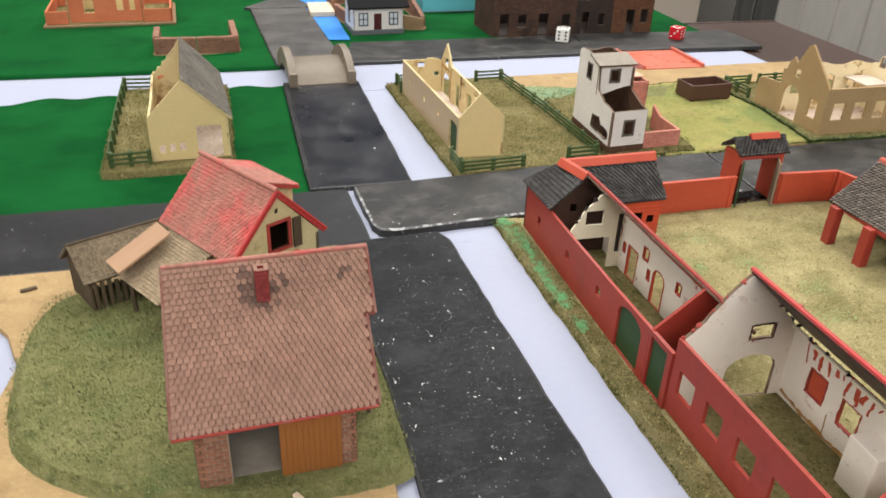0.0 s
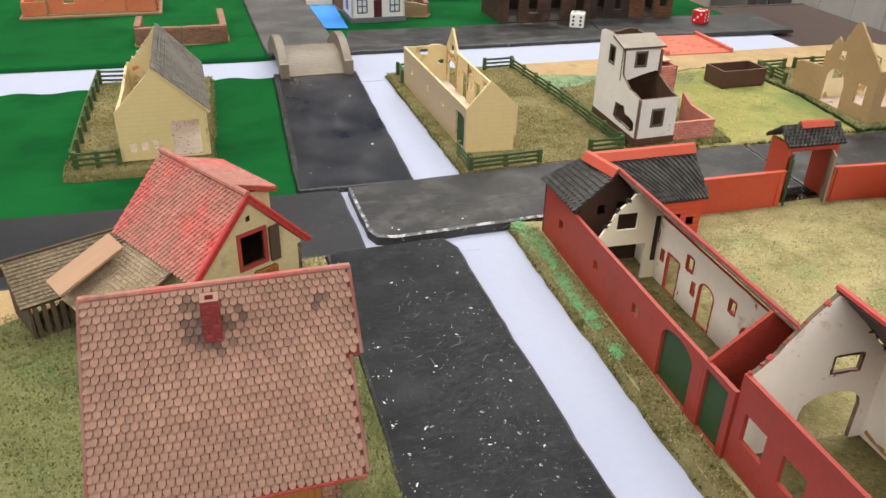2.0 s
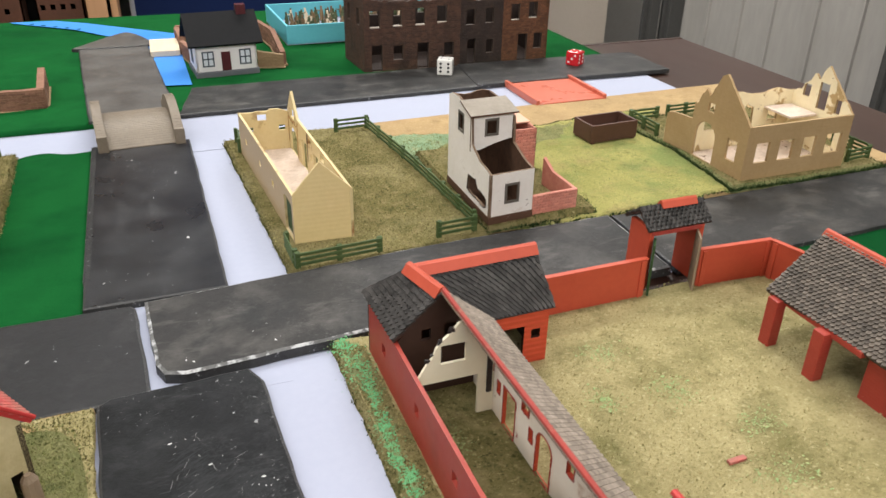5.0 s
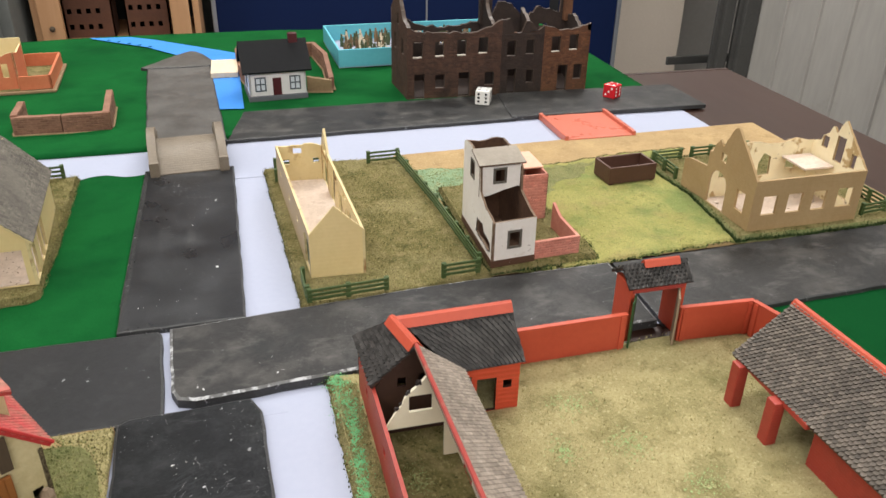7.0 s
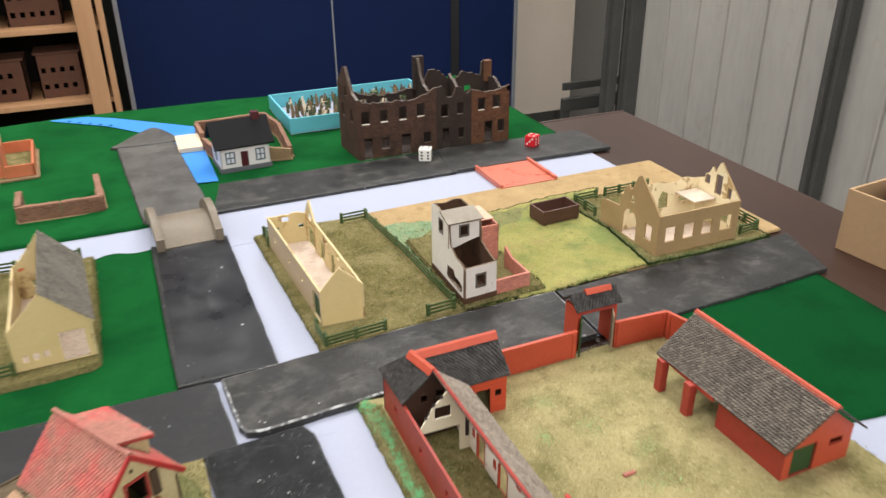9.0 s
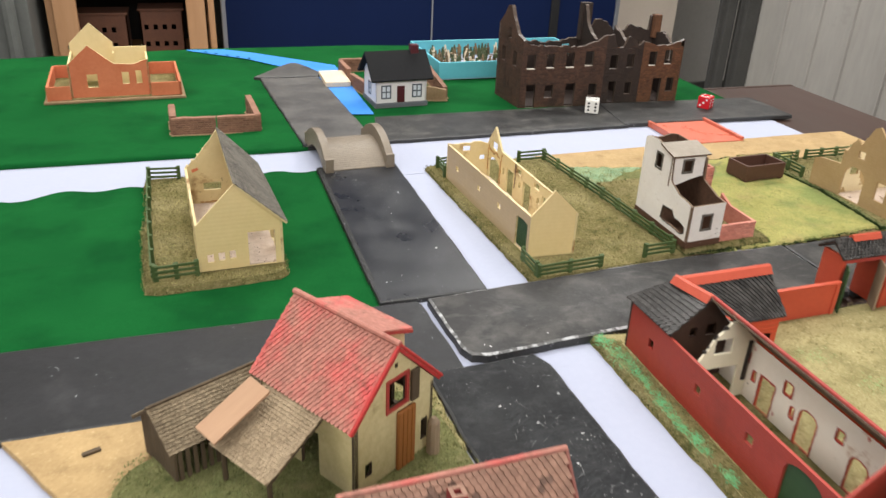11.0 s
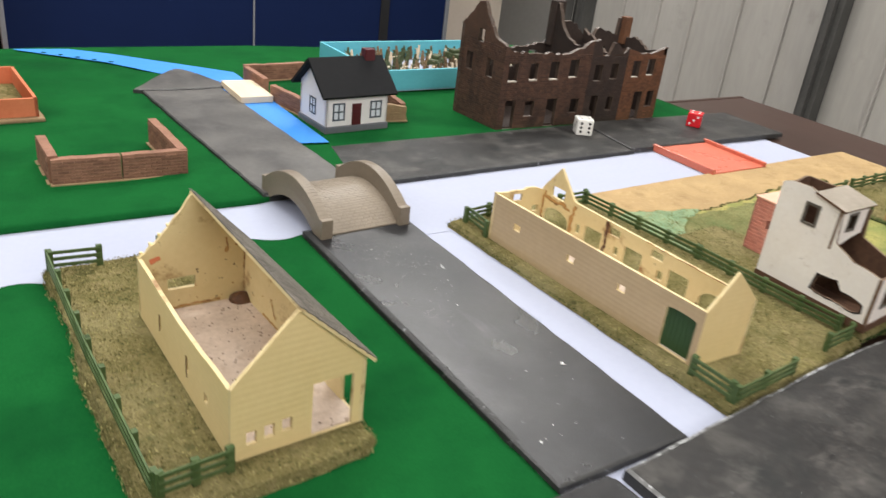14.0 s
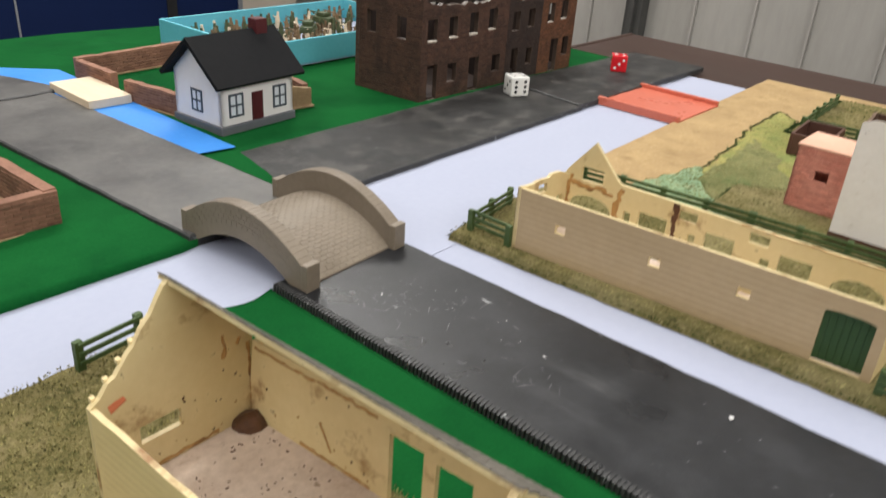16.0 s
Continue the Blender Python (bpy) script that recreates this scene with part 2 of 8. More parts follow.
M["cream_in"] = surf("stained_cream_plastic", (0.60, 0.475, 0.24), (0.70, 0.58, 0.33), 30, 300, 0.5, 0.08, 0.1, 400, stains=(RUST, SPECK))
M["cream_ribs"] = surf("cream_clapboard", (0.67, 0.52, 0.25), (0.75, 0.595, 0.31), 30, 300, 0.5, 0.06, 0.05, 500, ribs=("Z", 420, 0.00004))
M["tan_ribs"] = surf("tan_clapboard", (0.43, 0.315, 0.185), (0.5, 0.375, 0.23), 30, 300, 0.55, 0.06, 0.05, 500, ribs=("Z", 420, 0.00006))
M["ochre"] = surf("ochre_plastic", (0.34, 0.225, 0.105), (0.43, 0.30, 0.155), 35, 400, 0.6, 0.06, 0.15, 500, ribs=("Z", 500, 0.00004))
M["cream_ochre"] = surf("patchy_cream_plastic", (0.76, 0.65, 0.42), (0.85, 0.76, 0.54), 30, 300, 0.5, 0.08, 0.1, 400, stains=(((0.40, 0.26, 0.10), 55, 0.56, 0.595, 0.9), ((0.14, 0.07, 0.03), 150, 0.64, 0.68, 0.8)))
M["rubble_floor"] = surf("dusty_plaster_floor", (0.46, 0.36, 0.285), (0.74, 0.62, 0.53), 60, 500, 0.9, 0.04, 0.5, 700,
                         stains=(((0.16, 0.09, 0.045), 300, 0.60, 0.68, 0.85, None, 35), ((0.3, 0.2, 0.12), 60, 0.58, 0.7, 0.6)))
M["white_paint"] = surf("chipped_white_paint", (0.72, 0.68, 0.63), (0.82, 0.79, 0.75), 40, 400, 0.65, 0.08, 0.15, 500,
                        stains=(((0.36, 0.27, 0.18), 120, 0.62, 0.74, 0.55), ((0.09, 0.045, 0.025), 210, 0.665, 0.69, 0.9)))
M["frame_brown"] = surf("grey_brown_frame", (0.08, 0.07, 0.058), (0.14, 0.125, 0.105), 60, 400, 0.7)
M["plinth"] = surf("brown_plinth_paint", (0.07, 0.032, 0.018), (0.11, 0.055, 0.03), 60, 400, 0.7, 0.05, 0.2, 500,
                   stains=(((0.7, 0.68, 0.62), 150, 0.68, 0.70, 1.0),))
M["card_rim"] = surf("cut_card_rim", (0.09, 0.055, 0.035), (0.22, 0.15, 0.10), 80, 400, 0.8, 0.05, 0.2, 500)
M["card_brown"] = surf("bare_brown_card", (0.055, 0.026, 0.015), (0.14, 0.072, 0.04), 50, 400, 0.8, 0.05, 0.2, 500)
M["grey_roof"] = surf("grey_roof_card", (0.22, 0.19, 0.155), (0.34, 0.30, 0.25), 60, 500, 0.8, 0.05, 0.3, 500)
M["barn_slate"] = surf("weathered_grey_slate", (0.085, 0.076, 0.062), (0.2, 0.18, 0.15), 50, 500, 0.8, 0.05, 0.4, 500, per_island=0.3, stains=(((0.045, 0.042, 0.035), 60, 0.53, 0.68, 0.6),))
M["red"] = surf("red_plastic_paint", (0.46, 0.052, 0.022), (0.56, 0.075, 0.032), 30, 300, 0.5, 0.08, 0.08, 500, ribs=("Z", 420, 0.0002))
M["red_wall"] = surf("brick_red_paint", (0.295, 0.036, 0.025), (0.385, 0.052, 0.034), 30, 300, 0.5, 0.08, 0.2, 500, ribs=("Z", 700, 0.00005), stains=(((0.20, 0.03, 0.022), 45, 0.55, 0.72, 0.5), ((0.5, 0.16, 0.11), 260, 0.66, 0.71, 0.5, None, 30)))
M["red_smooth"] = surf("scarlet_paint", (0.42, 0.06, 0.03), (0.52, 0.086, 0.042), 25, 300, 0.5, 0.06, 0.05, 400)
M["verge_red"] = surf("bright_red_paint", (0.40, 0.03, 0.03), (0.5, 0.045, 0.04), 40, 300, 0.5, 0.05, 0.05, 400)
M["verge_dull"] = surf("faded_red_verge", (0.16, 0.052, 0.04), (0.27, 0.095, 0.075), 60, 400, 0.7, 0.05, 0.2, 400, stains=(((0.26, 0.15, 0.11), 90, 0.45, 0.6, 0.8),))
M["chimney_red"] = surf("dull_red_brick_paint", (0.2, 0.028, 0.026), (0.33, 0.05, 0.045), 90, 500, 0.65, 0.05, 0.3, 400, per_island=0.3)
M["red_trim"] = surf("red_trim_paint", (0.26, 0.035, 0.028), (0.42, 0.055, 0.042), 60, 400, 0.6, 0.05, 0.05, 400, stains=(((0.3, 0.16, 0.11), 90, 0.55, 0.7, 0.6),))
M["inner_white"] = surf("stained_white_plastic", (0.79, 0.70, 0.61), (0.87, 0.80, 0.72), 35, 300, 0.5, 0.07, 0.1, 400,
                        stains=(((0.36, 0.15, 0.035), 50, 0.62, 0.70, 0.75), ((0.42, 0.03, 0.02), 90, 0.655, 0.675, 0.95), ((0.1, 0.06, 0.03), 320, 0.66, 0.7, 0.8, None, 50)))
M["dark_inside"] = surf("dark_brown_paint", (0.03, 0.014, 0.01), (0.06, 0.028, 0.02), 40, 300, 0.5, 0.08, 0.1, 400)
M["black_paint"] = surf("black_paint", (0.008, 0.008, 0.009), (0.018, 0.018, 0.02), 40, 300, 0.55)
M["tile_black"] = surf("black_pantile", (0.02, 0.018, 0.0175), (0.075, 0.069, 0.065), 120, 600, 0.4, 0.1, 0.2, 600, per_island=0.5, stains=(((0.17, 0.16, 0.15), 500, 0.58, 0.68, 0.5),))
M["tile_grey"] = surf("grey_brown_tile", (0.07, 0.057, 0.046), (0.175, 0.145, 0.118), 70, 600, 0.7, 0.08, 0.3, 600, per_island=0.45, stains=(((0.25, 0.215, 0.18), 500, 0.58, 0.68, 0.5),))
M["tile_dust"] = surf("dusty_brown_tile", (0.17, 0.138, 0.11), (0.37, 0.31, 0.255), 70, 600, 0.75, 0.06, 0.3, 600, per_island=0.3)
M["tile_terra"] = surf("dusty_terracotta_tile", (0.2, 0.105, 0.073), (0.375, 0.215, 0.155), 45, 600, 0.75, 0.06, 0.3, 700, per_piece=0.16,
                       stains=(((0.42, 0.09, 0.075), 26, 0.54, 0.72, 0.55), ((0.13, 0.07, 0.05), 300, 0.56, 0.7, 0.5)))
M["tile_terra_rest"] = surf("dusty_terracotta_tiles", (0.2, 0.105, 0.073), (0.375, 0.215, 0.155), 45, 600, 0.75, 0.06, 0.3, 700, per_island=0.16,
                            stains=(((0.42, 0.09, 0.075), 26, 0.54, 0.72, 0.55), ((0.09, 0.055, 0.04), 35, 0.62, 0.75, 0.7), ((0.13, 0.07, 0.05), 300, 0.56, 0.7, 0.5)))
M["roof_bed"] = surf("red_roof_bed", (0.10, 0.028, 0.02), (0.2, 0.055, 0.04), 60, 400, 0.8)
M["tile_soot"] = surf("sooty_terracotta_tile", (0.09, 0.052, 0.039), (0.21, 0.122, 0.09), 45, 600, 0.8, 0.06, 0.3, 700, per_island=0.4)
M["tile_red"] = surf("faded_red_tile", (0.30, 0.115, 0.085), (0.5, 0.22, 0.17), 45, 500, 0.7, 0.06, 0.3, 600, per_island=0.14,
                     stains=(((0.62, 0.05, 0.06), 24, 0.44, 0.62, 0.85), ((0.15, 0.075, 0.05), 260, 0.54, 0.67, 0.55), ((0.2, 0.12, 0.08), 45, 0.57, 0.7, 0.45)))
M["red_bed"] = surf("dark_red_roof_bed", (0.16, 0.022, 0.02), (0.26, 0.04, 0.035), 60, 400, 0.8)
M["thatch"] = surf("straw_thatch", (0.22, 0.165, 0.105), (0.43, 0.335, 0.225), 60, 700, 0.95, 0.03, 0.9, 800, per_island=0.22, spec=0.1)
M["shed_straw"] = surf("brown_straw_roofing", (0.13, 0.1, 0.065), (0.31, 0.245, 0.165), 50, 700, 0.95, 0.03, 0.9, 800, per_island=0.28, spec=0.1)
M["old_wood"] = surf("weathered_wood", (0.16, 0.115, 0.075), (0.37, 0.275, 0.185), 40, 400, 0.8, 0.06, 0.4, 600, stretch=(1, 1, 0.12), per_island=0.3)
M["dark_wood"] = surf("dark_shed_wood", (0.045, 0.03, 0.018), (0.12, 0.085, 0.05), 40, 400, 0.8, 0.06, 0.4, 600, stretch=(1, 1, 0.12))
M["pale_plank"] = surf("bare_pale_plank", (0.31, 0.18, 0.105), (0.42, 0.26, 0.16), 30, 400, 0.7, 0.06, 0.2, 500, stretch=(0.15, 1, 1))
M["orange_wood"] = surf("orange_brown_boards", (0.24, 0.085, 0.02), (0.36, 0.145, 0.04), 40, 400, 0.6, 0.06, 0.3, 600, stretch=(1, 1, 0.1), per_island=0.25)
M["stone_wall"] = surf("tan_plaster_wall", (0.46, 0.385, 0.19), (0.66, 0.575, 0.34), 40, 400, 0.85, 0.05, 0.5, 300,
                       stains=(((0.2, 0.13, 0.05), 60, 0.58, 0.7, 0.6),), bdist=0.001)
M["brick_pink"] = surf("pinkish_brick", (0.24, 0.105, 0.065), (0.38, 0.185, 0.12), 70, 500, 0.8, 0.05, 0.3, 500, per_island=0.3)
M["mortar"] = surf("pale_mortar", (0.26, 0.2, 0.15), (0.36, 0.29, 0.22), 70, 500, 0.9)
M["garden_brick"] = surf("brown_clay_brick", (0.143, 0.065, 0.039), (0.299, 0.156, 0.104), 60, 500, 0.8, 0.05, 0.4, 500, per_island=0.3)
M["clay_edge"] = surf("tan_clay_edge", (0.2, 0.13, 0.07), (0.32, 0.22, 0.12), 60, 500, 0.85, 0.05, 0.3, 500)
M["brick_red"] = surf("salmon_brick_paint", (0.5, 0.165, 0.12), (0.68, 0.31, 0.235), 60, 500, 0.75, 0.06, 0.35, 500, per_island=0.2)
M["pink_top"] = surf("pale_pink_paint", (0.66, 0.36, 0.25), (0.76, 0.46, 0.34), 40, 400, 0.7)
M["orange_paint"] = surf("orange_brick_paint", (0.5, 0.13, 0.055), (0.62, 0.2, 0.095), 40, 400, 0.7, 0.06, 0.2, 500)
M["bridge"] = surf("grey_brown_stone_resin", (0.165, 0.132, 0.098), (0.225, 0.186, 0.142), 60, 500, 0.5, 0.07, 0.15, 500)
M["bridge_brick"] = surf("pale_stone_setts", (0.18, 0.145, 0.108), (0.24, 0.2, 0.152), 60, 500, 0.45, 0.07, 0.1, 500, per_island=0.05)
M["brown_ruin"] = surf("dark_brown_brick", (0.034, 0.018, 0.012), (0.10, 0.05, 0.033), 70, 500, 0.75, 0.06, 0.6, 450, per_island=0.35,
                       stains=(((0.15, 0.065, 0.034), 90, 0.57, 0.7, 0.55), ((0.014, 0.009, 0.008), 45, 0.54, 0.7, 0.75)))
# Dark brick of the middle house; on inner faces its darkness replaces shade.
M["brown_ruin_2"] = surf("soot_shade_brick", (0.016, 0.0105, 0.009), (0.05, 0.031, 0.024), 70, 500, 0.75, 0.06, 0.6, 450, per_island=0.35)
M["brown_ruin_3"] = surf("rust_brown_brick", (0.085, 0.035, 0.017), (0.19, 0.083, 0.04), 70, 500, 0.75, 0.06, 0.6, 450, per_island=0.35, stains=(((0.03, 0.015, 0.01), 45, 0.54, 0.7, 0.7),))
M["ruin_rim"] = surf("drybrushed_brick_rim", (0.03, 0.02, 0.015), (0.115, 0.08, 0.062), 120, 500, 0.4, 0.08, 0.5, 450)
M["ash"] = surf("pale_drybrushed_sill", (0.34, 0.29, 0.24), (0.5, 0.45, 0.4), 100, 500, 0.8)
M["cottage_white"] = surf("white_cottage_paint", (0.73, 0.695, 0.69), (0.8, 0.77, 0.765), 30, 300, 0.45)
M["cottage_roof"] = surf("black_cottage_roof", (0.007, 0.0075, 0.0085), (0.013, 0.013, 0.0145), 30, 300, 0.65, 0.06, 0.05, spec=0.1)
M["cottage_base"] = surf("grey_cottage_plinth", (0.10, 0.105, 0.12), (0.14, 0.145, 0.16), 30, 300, 0.5)
M["maroon"] = surf("maroon_paint", (0.06, 0.008, 0.012), (0.09, 0.014, 0.018), 30, 300, 0.4)
M["frame_grey"] = surf("slate_frame_paint", (0.05, 0.065, 0.085), (0.07, 0.085, 0.11), 30, 300, 0.5)
M["pane_pale"] = surf("pale_painted_pane", (0.62, 0.66, 0.72), (0.72, 0.75, 0.8), 30, 300, 0.4)
M["green_paint"] = surf("dark_green_paint", (0.022, 0.056, 0.018), (0.036, 0.084, 0.028), 40, 300, 0.55, 0.06, 0.1, 400)
M["fence_green"] = surf("fence_green_plastic", (0.028, 0.06, 0.016), (0.085, 0.125, 0.04), 70, 500, 0.6, 0.06, 0.15, 500, stains=(((0.2, 0.17, 0.08), 120, 0.62, 0.74, 0.5),))
M["tray_blue"] = surf("turquoise_card", (0.10, 0.42, 0.52), (0.14, 0.50, 0.60), 20, 300, 0.55)
M["water_blue"] = surf("blue_river_sheet", (0.025, 0.2, 0.62), (0.045, 0.26, 0.72), 20, 300, 0.5)
M["figure"] = surf("khaki_plastic", (0.10, 0.065, 0.03), (0.26, 0.17, 0.09), 400, 900, 0.6, 0.05, 0.2, 800, per_piece=0.4)
M["figure_green"] = surf("dark_green_plastic", (0.03, 0.045, 0.02), (0.08, 0.1, 0.04), 300, 900, 0.6)
M["die_white"] = surf("ivory_dice_plastic", (0.74, 0.73, 0.69), (0.8, 0.79, 0.75), 60, 300, 0.2, 0.03, 0.0, coat=0.3)
M["die_red"] = surf("red_dice_plastic", (0.55, 0.012, 0.02), (0.65, 0.02, 0.03), 60, 300, 0.2, 0.03, 0.0, coat=0.3)
M["pip_black"] = surf("black_pip", (0.01, 0.01, 0.01), (0.015, 0.015, 0.015), 60, 300, 0.4)
M["pip_white"] = surf("white_pip", (0.75, 0.75, 0.75), (0.8, 0.8, 0.8), 60, 300, 0.4)
M["salmon"] = surf("coral_red_plastic", (0.50, 0.12, 0.075), (0.60, 0.17, 0.11), 40, 400, 0.3, 0.06, 0.1, 400)
M["box_brown"] = surf("brown_tray_plastic", (0.066, 0.029, 0.02), (0.1, 0.046, 0.031), 40, 300, 0.5)
M["balsa"] = surf("balsa_wood", (0.62, 0.50, 0.35), (0.74, 0.62, 0.47), 40, 400, 0.7, 0.05, 0.2, 500, stretch=(1, 0.15, 1))
M["navy"] = surf("navy_screen_fabric", (0.004, 0.011, 0.048), (0.006, 0.015, 0.062), 5, 900, 0.8, 0.05, 0.1, 1200, spec=0.12)
M["alu"] = surf("grey_aluminium", (0.3, 0.32, 0.36), (0.4, 0.42, 0.46), 10, 300, 0.4, 0.05, metal=0.6)
M["pine"] = surf("pine_wood", (0.38, 0.2, 0.095), (0.48, 0.275, 0.145), 8, 120, 0.5, 0.05, 0.05, 300, stretch=(1, 1, 0.1))
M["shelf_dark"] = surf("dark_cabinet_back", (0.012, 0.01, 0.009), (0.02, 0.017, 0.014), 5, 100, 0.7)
M["cream_board"] = surf("cream_board", (0.70, 0.60, 0.50), (0.78, 0.68, 0.58), 4, 100, 0.6)
M["wall_grey"] = surf("grey_metal_cladding", (0.30, 0.287, 0.264), (0.41, 0.392, 0.362), 3, 60, 0.5, 0.06, 0.05, 200, stretch=(1, 1, 0.2), stains=(((0.14, 0.12, 0.1), 5, 0.6, 0.75, 0.5),))
M["dark_metal"] = surf("dark_steel", (0.04, 0.04, 0.038), (0.08, 0.078, 0.073), 10, 200, 0.6, 0.05)
M["recess_grey"] = surf("pale_grey_board_wall", (0.5, 0.475, 0.44), (0.6, 0.575, 0.54), 3, 60, 0.7)
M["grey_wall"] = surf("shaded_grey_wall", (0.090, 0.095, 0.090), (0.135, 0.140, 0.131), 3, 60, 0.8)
M["ceiling"] = surf("off_white_ceiling", (0.44, 0.43, 0.42), (0.5, 0.49, 0.48), 3, 60, 0.9)
M["carpet"] = surf("pale_vinyl_floor", (0.14, 0.13, 0.12), (0.18, 0.17, 0.16), 5, 300, 0.9)
M["card_box"] = surf("cardboard", (0.34, 0.215, 0.115), (0.42, 0.275, 0.155), 10, 200, 0.8)
M["brick_box"] = surf("boxed_model_brick", (0.085, 0.037, 0.022), (0.14, 0.062, 0.038), 30, 200, 0.8)
M["mint_thin"] = surf("thin_mint_paint", (0.24, 0.36, 0.13), (0.36, 0.44, 0.2), 60, 500, 0.9, 0.05, 0.6, 800, stains=(((0.4, 0.36, 0.17), 220, 0.5, 0.6, 0.8),))
M["mint"] = surf("mint_green_paint", (0.10, 0.34, 0.14), (0.18, 0.46, 0.2), 60, 500, 0.85, 0.05, 0.6, 800, stains=(((0.2, 0.19, 0.08), 180, 0.5, 0.6, 0.85),))


# ---- building helpers; lengths in centimetres ----
CM = 0.01
rng = random.Random(7)


def finish(name, bm, mats, parent=None, label=""):
    for v in bm.verts:
        v.co *= CM
    bmesh.ops.recalc_face_normals(bm, faces=bm.faces)
    me = bpy.data.meshes.new(name)
    bm.to_mesh(me)
    bm.free()
    for m in mats if isinstance(mats, (list, tuple)) else (mats,):
        me.materials.append(M[m])
    ob = new(name, me)
    if parent:
        ob.parent = parent
    if label:
        ob["label"] = label
    return ob


def part(name, bm, mats, parent, label=""):
    return finish(name, bm, mats, parent, label)


def thing(name, label, category, x=0.0, y=0.0, z=0.0, rz=0.0, group="", kind=""):
    ob = new(name)
    ob.empty_display_size = 0.01
    ob.matrix_world = pose(x * CM, y * CM, z * CM, 0, 0, rz)
    return tagged(ob, label, category, group, kind)


def solo(name, bm, mats, label, category, x=0.0, y=0.0, z=0.0, rz=0.0, group="", kind=""):
    ob = finish(name, bm, mats)
    ob.matrix_world = pose(x * CM, y * CM, z * CM, 0, 0, rz)
    return tagged(ob, label, category, group, kind)


def box(x0, x1, y0, y1, z0, z1, bevel=0.0, bm=None, mi=0):
    own = bmesh.new()
    vs = [own.verts.new((x, y, z)) for x in (x0, x1) for y in (y0, y1) for z in (z0, z1)]
    for q in ((0, 1, 3, 2), (4, 6, 7, 5), (0, 4, 5, 1), (2, 3, 7, 6), (0, 2, 6, 4), (1, 5, 7, 3)):
        own.faces.new([vs[i] for i in q]).material_index = mi
    bmesh.ops.recalc_face_normals(own, faces=own.faces)
    if bevel:
        bmesh.ops.bevel(own, geom=list(own.edges), offset=bevel, segments=2, affect="EDGES", profile=0.6)
        for f in own.faces:
            f.material_index = mi
    if bm is None:
        return own
    return merge(bm, own)


def merge(bm, other, m=None):
    if m is not None:
        bmesh.ops.transform(other, matrix=m, verts=other.verts)
    me = bpy.data.meshes.new("tmp")
    other.to_mesh(me)
    other.free()
    bm.from_mesh(me)
    bpy.data.meshes.remove(me)
    return bm


def rect(u0, u1, z0, z1):
    return [(u0, z0), (u1, z0), (u1, z1), (u0, z1)]


def arch(u0, u1, z0, z1, rise):
    n, mid, half = 8, (u0 + u1) / 2, (u1 - u0) / 2
    return [(u0, z0), (u1, z0)] + [(mid + half * math.cos(math.pi * k / n), z1 - rise + rise * math.sin(math.pi * k / n)) for k in range(n + 1)]


def jag(points, amp=0.12, step=0.35, seed=1):
    """A broken edge: the line through the points, cut into short uneven lengths."""
    r = random.Random(seed)
    out = [points[0]]
    for (a, b), (c, d) in zip(points, points[1:]):
        n = max(1, int(math.hypot(c - a, d - b) / step))
        for k in range(1, n + 1):
            f = (k + (r.uniform(-0.3, 0.3) if k < n else 0)) / n
            out.append((a + (c - a) * f, b + (d - b) * f + (r.uniform(-amp, amp) if k < n else 0)))
    return out


def sheet(outline, holes=(), t=0.15, mats=3):
    """A plate in x and z with openings, from y 0 to y t. Material slots: 0 its face at y 0, 1 its face at t, and the rim."""
    bm = bmesh.new()
    edges = []
    for loop in (outline, *holes):
        vs = [bm.verts.new((u, 0, z)) for u, z in loop]
        edges += [bm.edges.new((a, b)) for a, b in zip(vs, vs[1:] + vs[:1])]
    bmesh.ops.triangle_fill(bm, use_beauty=True, edges=edges, normal=(0, -1, 0))
    front = list(bm.faces)
    border = [e for e in bm.edges if len(e.link_faces) == 1]
    back = {v: bm.verts.new((v.co.x, t, v.co.z)) for v in list(bm.verts)}
    for f in front:
        f.material_index = 0
        bm.faces.new([back[v] for v in reversed(f.verts)]).material_index = 1
    for e in border:
        a, b = e.verts
        bm.faces.new((a, b, back[b], back[a])).material_index = mats - 1
    return bm


def run(p0, p1, z=0.0):
    """The place of a plate whose x runs from p0 to p1, its y to the left of that way."""
    return Matrix.Translation((p0[0], p0[1], z)) @ Matrix.Rotation(math.atan2(p1[1] - p0[1], p1[0] - p0[0]), 4, "Z")


def length(p0, p1):
    return math.hypot(p1[0] - p0[0], p1[1] - p0[1])


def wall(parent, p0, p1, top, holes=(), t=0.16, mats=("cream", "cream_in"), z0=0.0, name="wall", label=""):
    """An upright wall from p0 to p1; its outside lies to the right of that way. top: a height or a profile of (along, height)."""
    w = length(p0, p1)
    if not isinstance(top, (list, tuple)):
        top = [(0, top), (w, top)]
    outline = [(0, z0), (w, z0)] + list(reversed(top))
    bm = sheet(outline, holes, t, len(mats))
    bmesh.ops.transform(bm, matrix=run(p0, p1), verts=bm.verts)
    return part(name, bm, mats, parent, label)


def slab(points, t=0.12):
    """A flat or bent plate through the points, t thick downwards along its normal."""
    bm = bmesh.new()
    ps = [Vector(p) for p in points]
    n = (ps[1] - ps[0]).cross(ps[-1] - ps[0]).normalized()
    if n.z < 0:
        n = -n
    up = [bm.verts.new(p) for p in ps]
    dn = [bm.verts.new(p - n * t) for p in ps]
    bm.faces.new(up).material_index = 0
    bm.faces.new(list(reversed(dn))).material_index = 1
    for k in range(len(ps)):
        j = (k + 1) % len(ps)
        bm.faces.new((up[k], dn[k], dn[j], up[j])).material_index = 1
    return bm


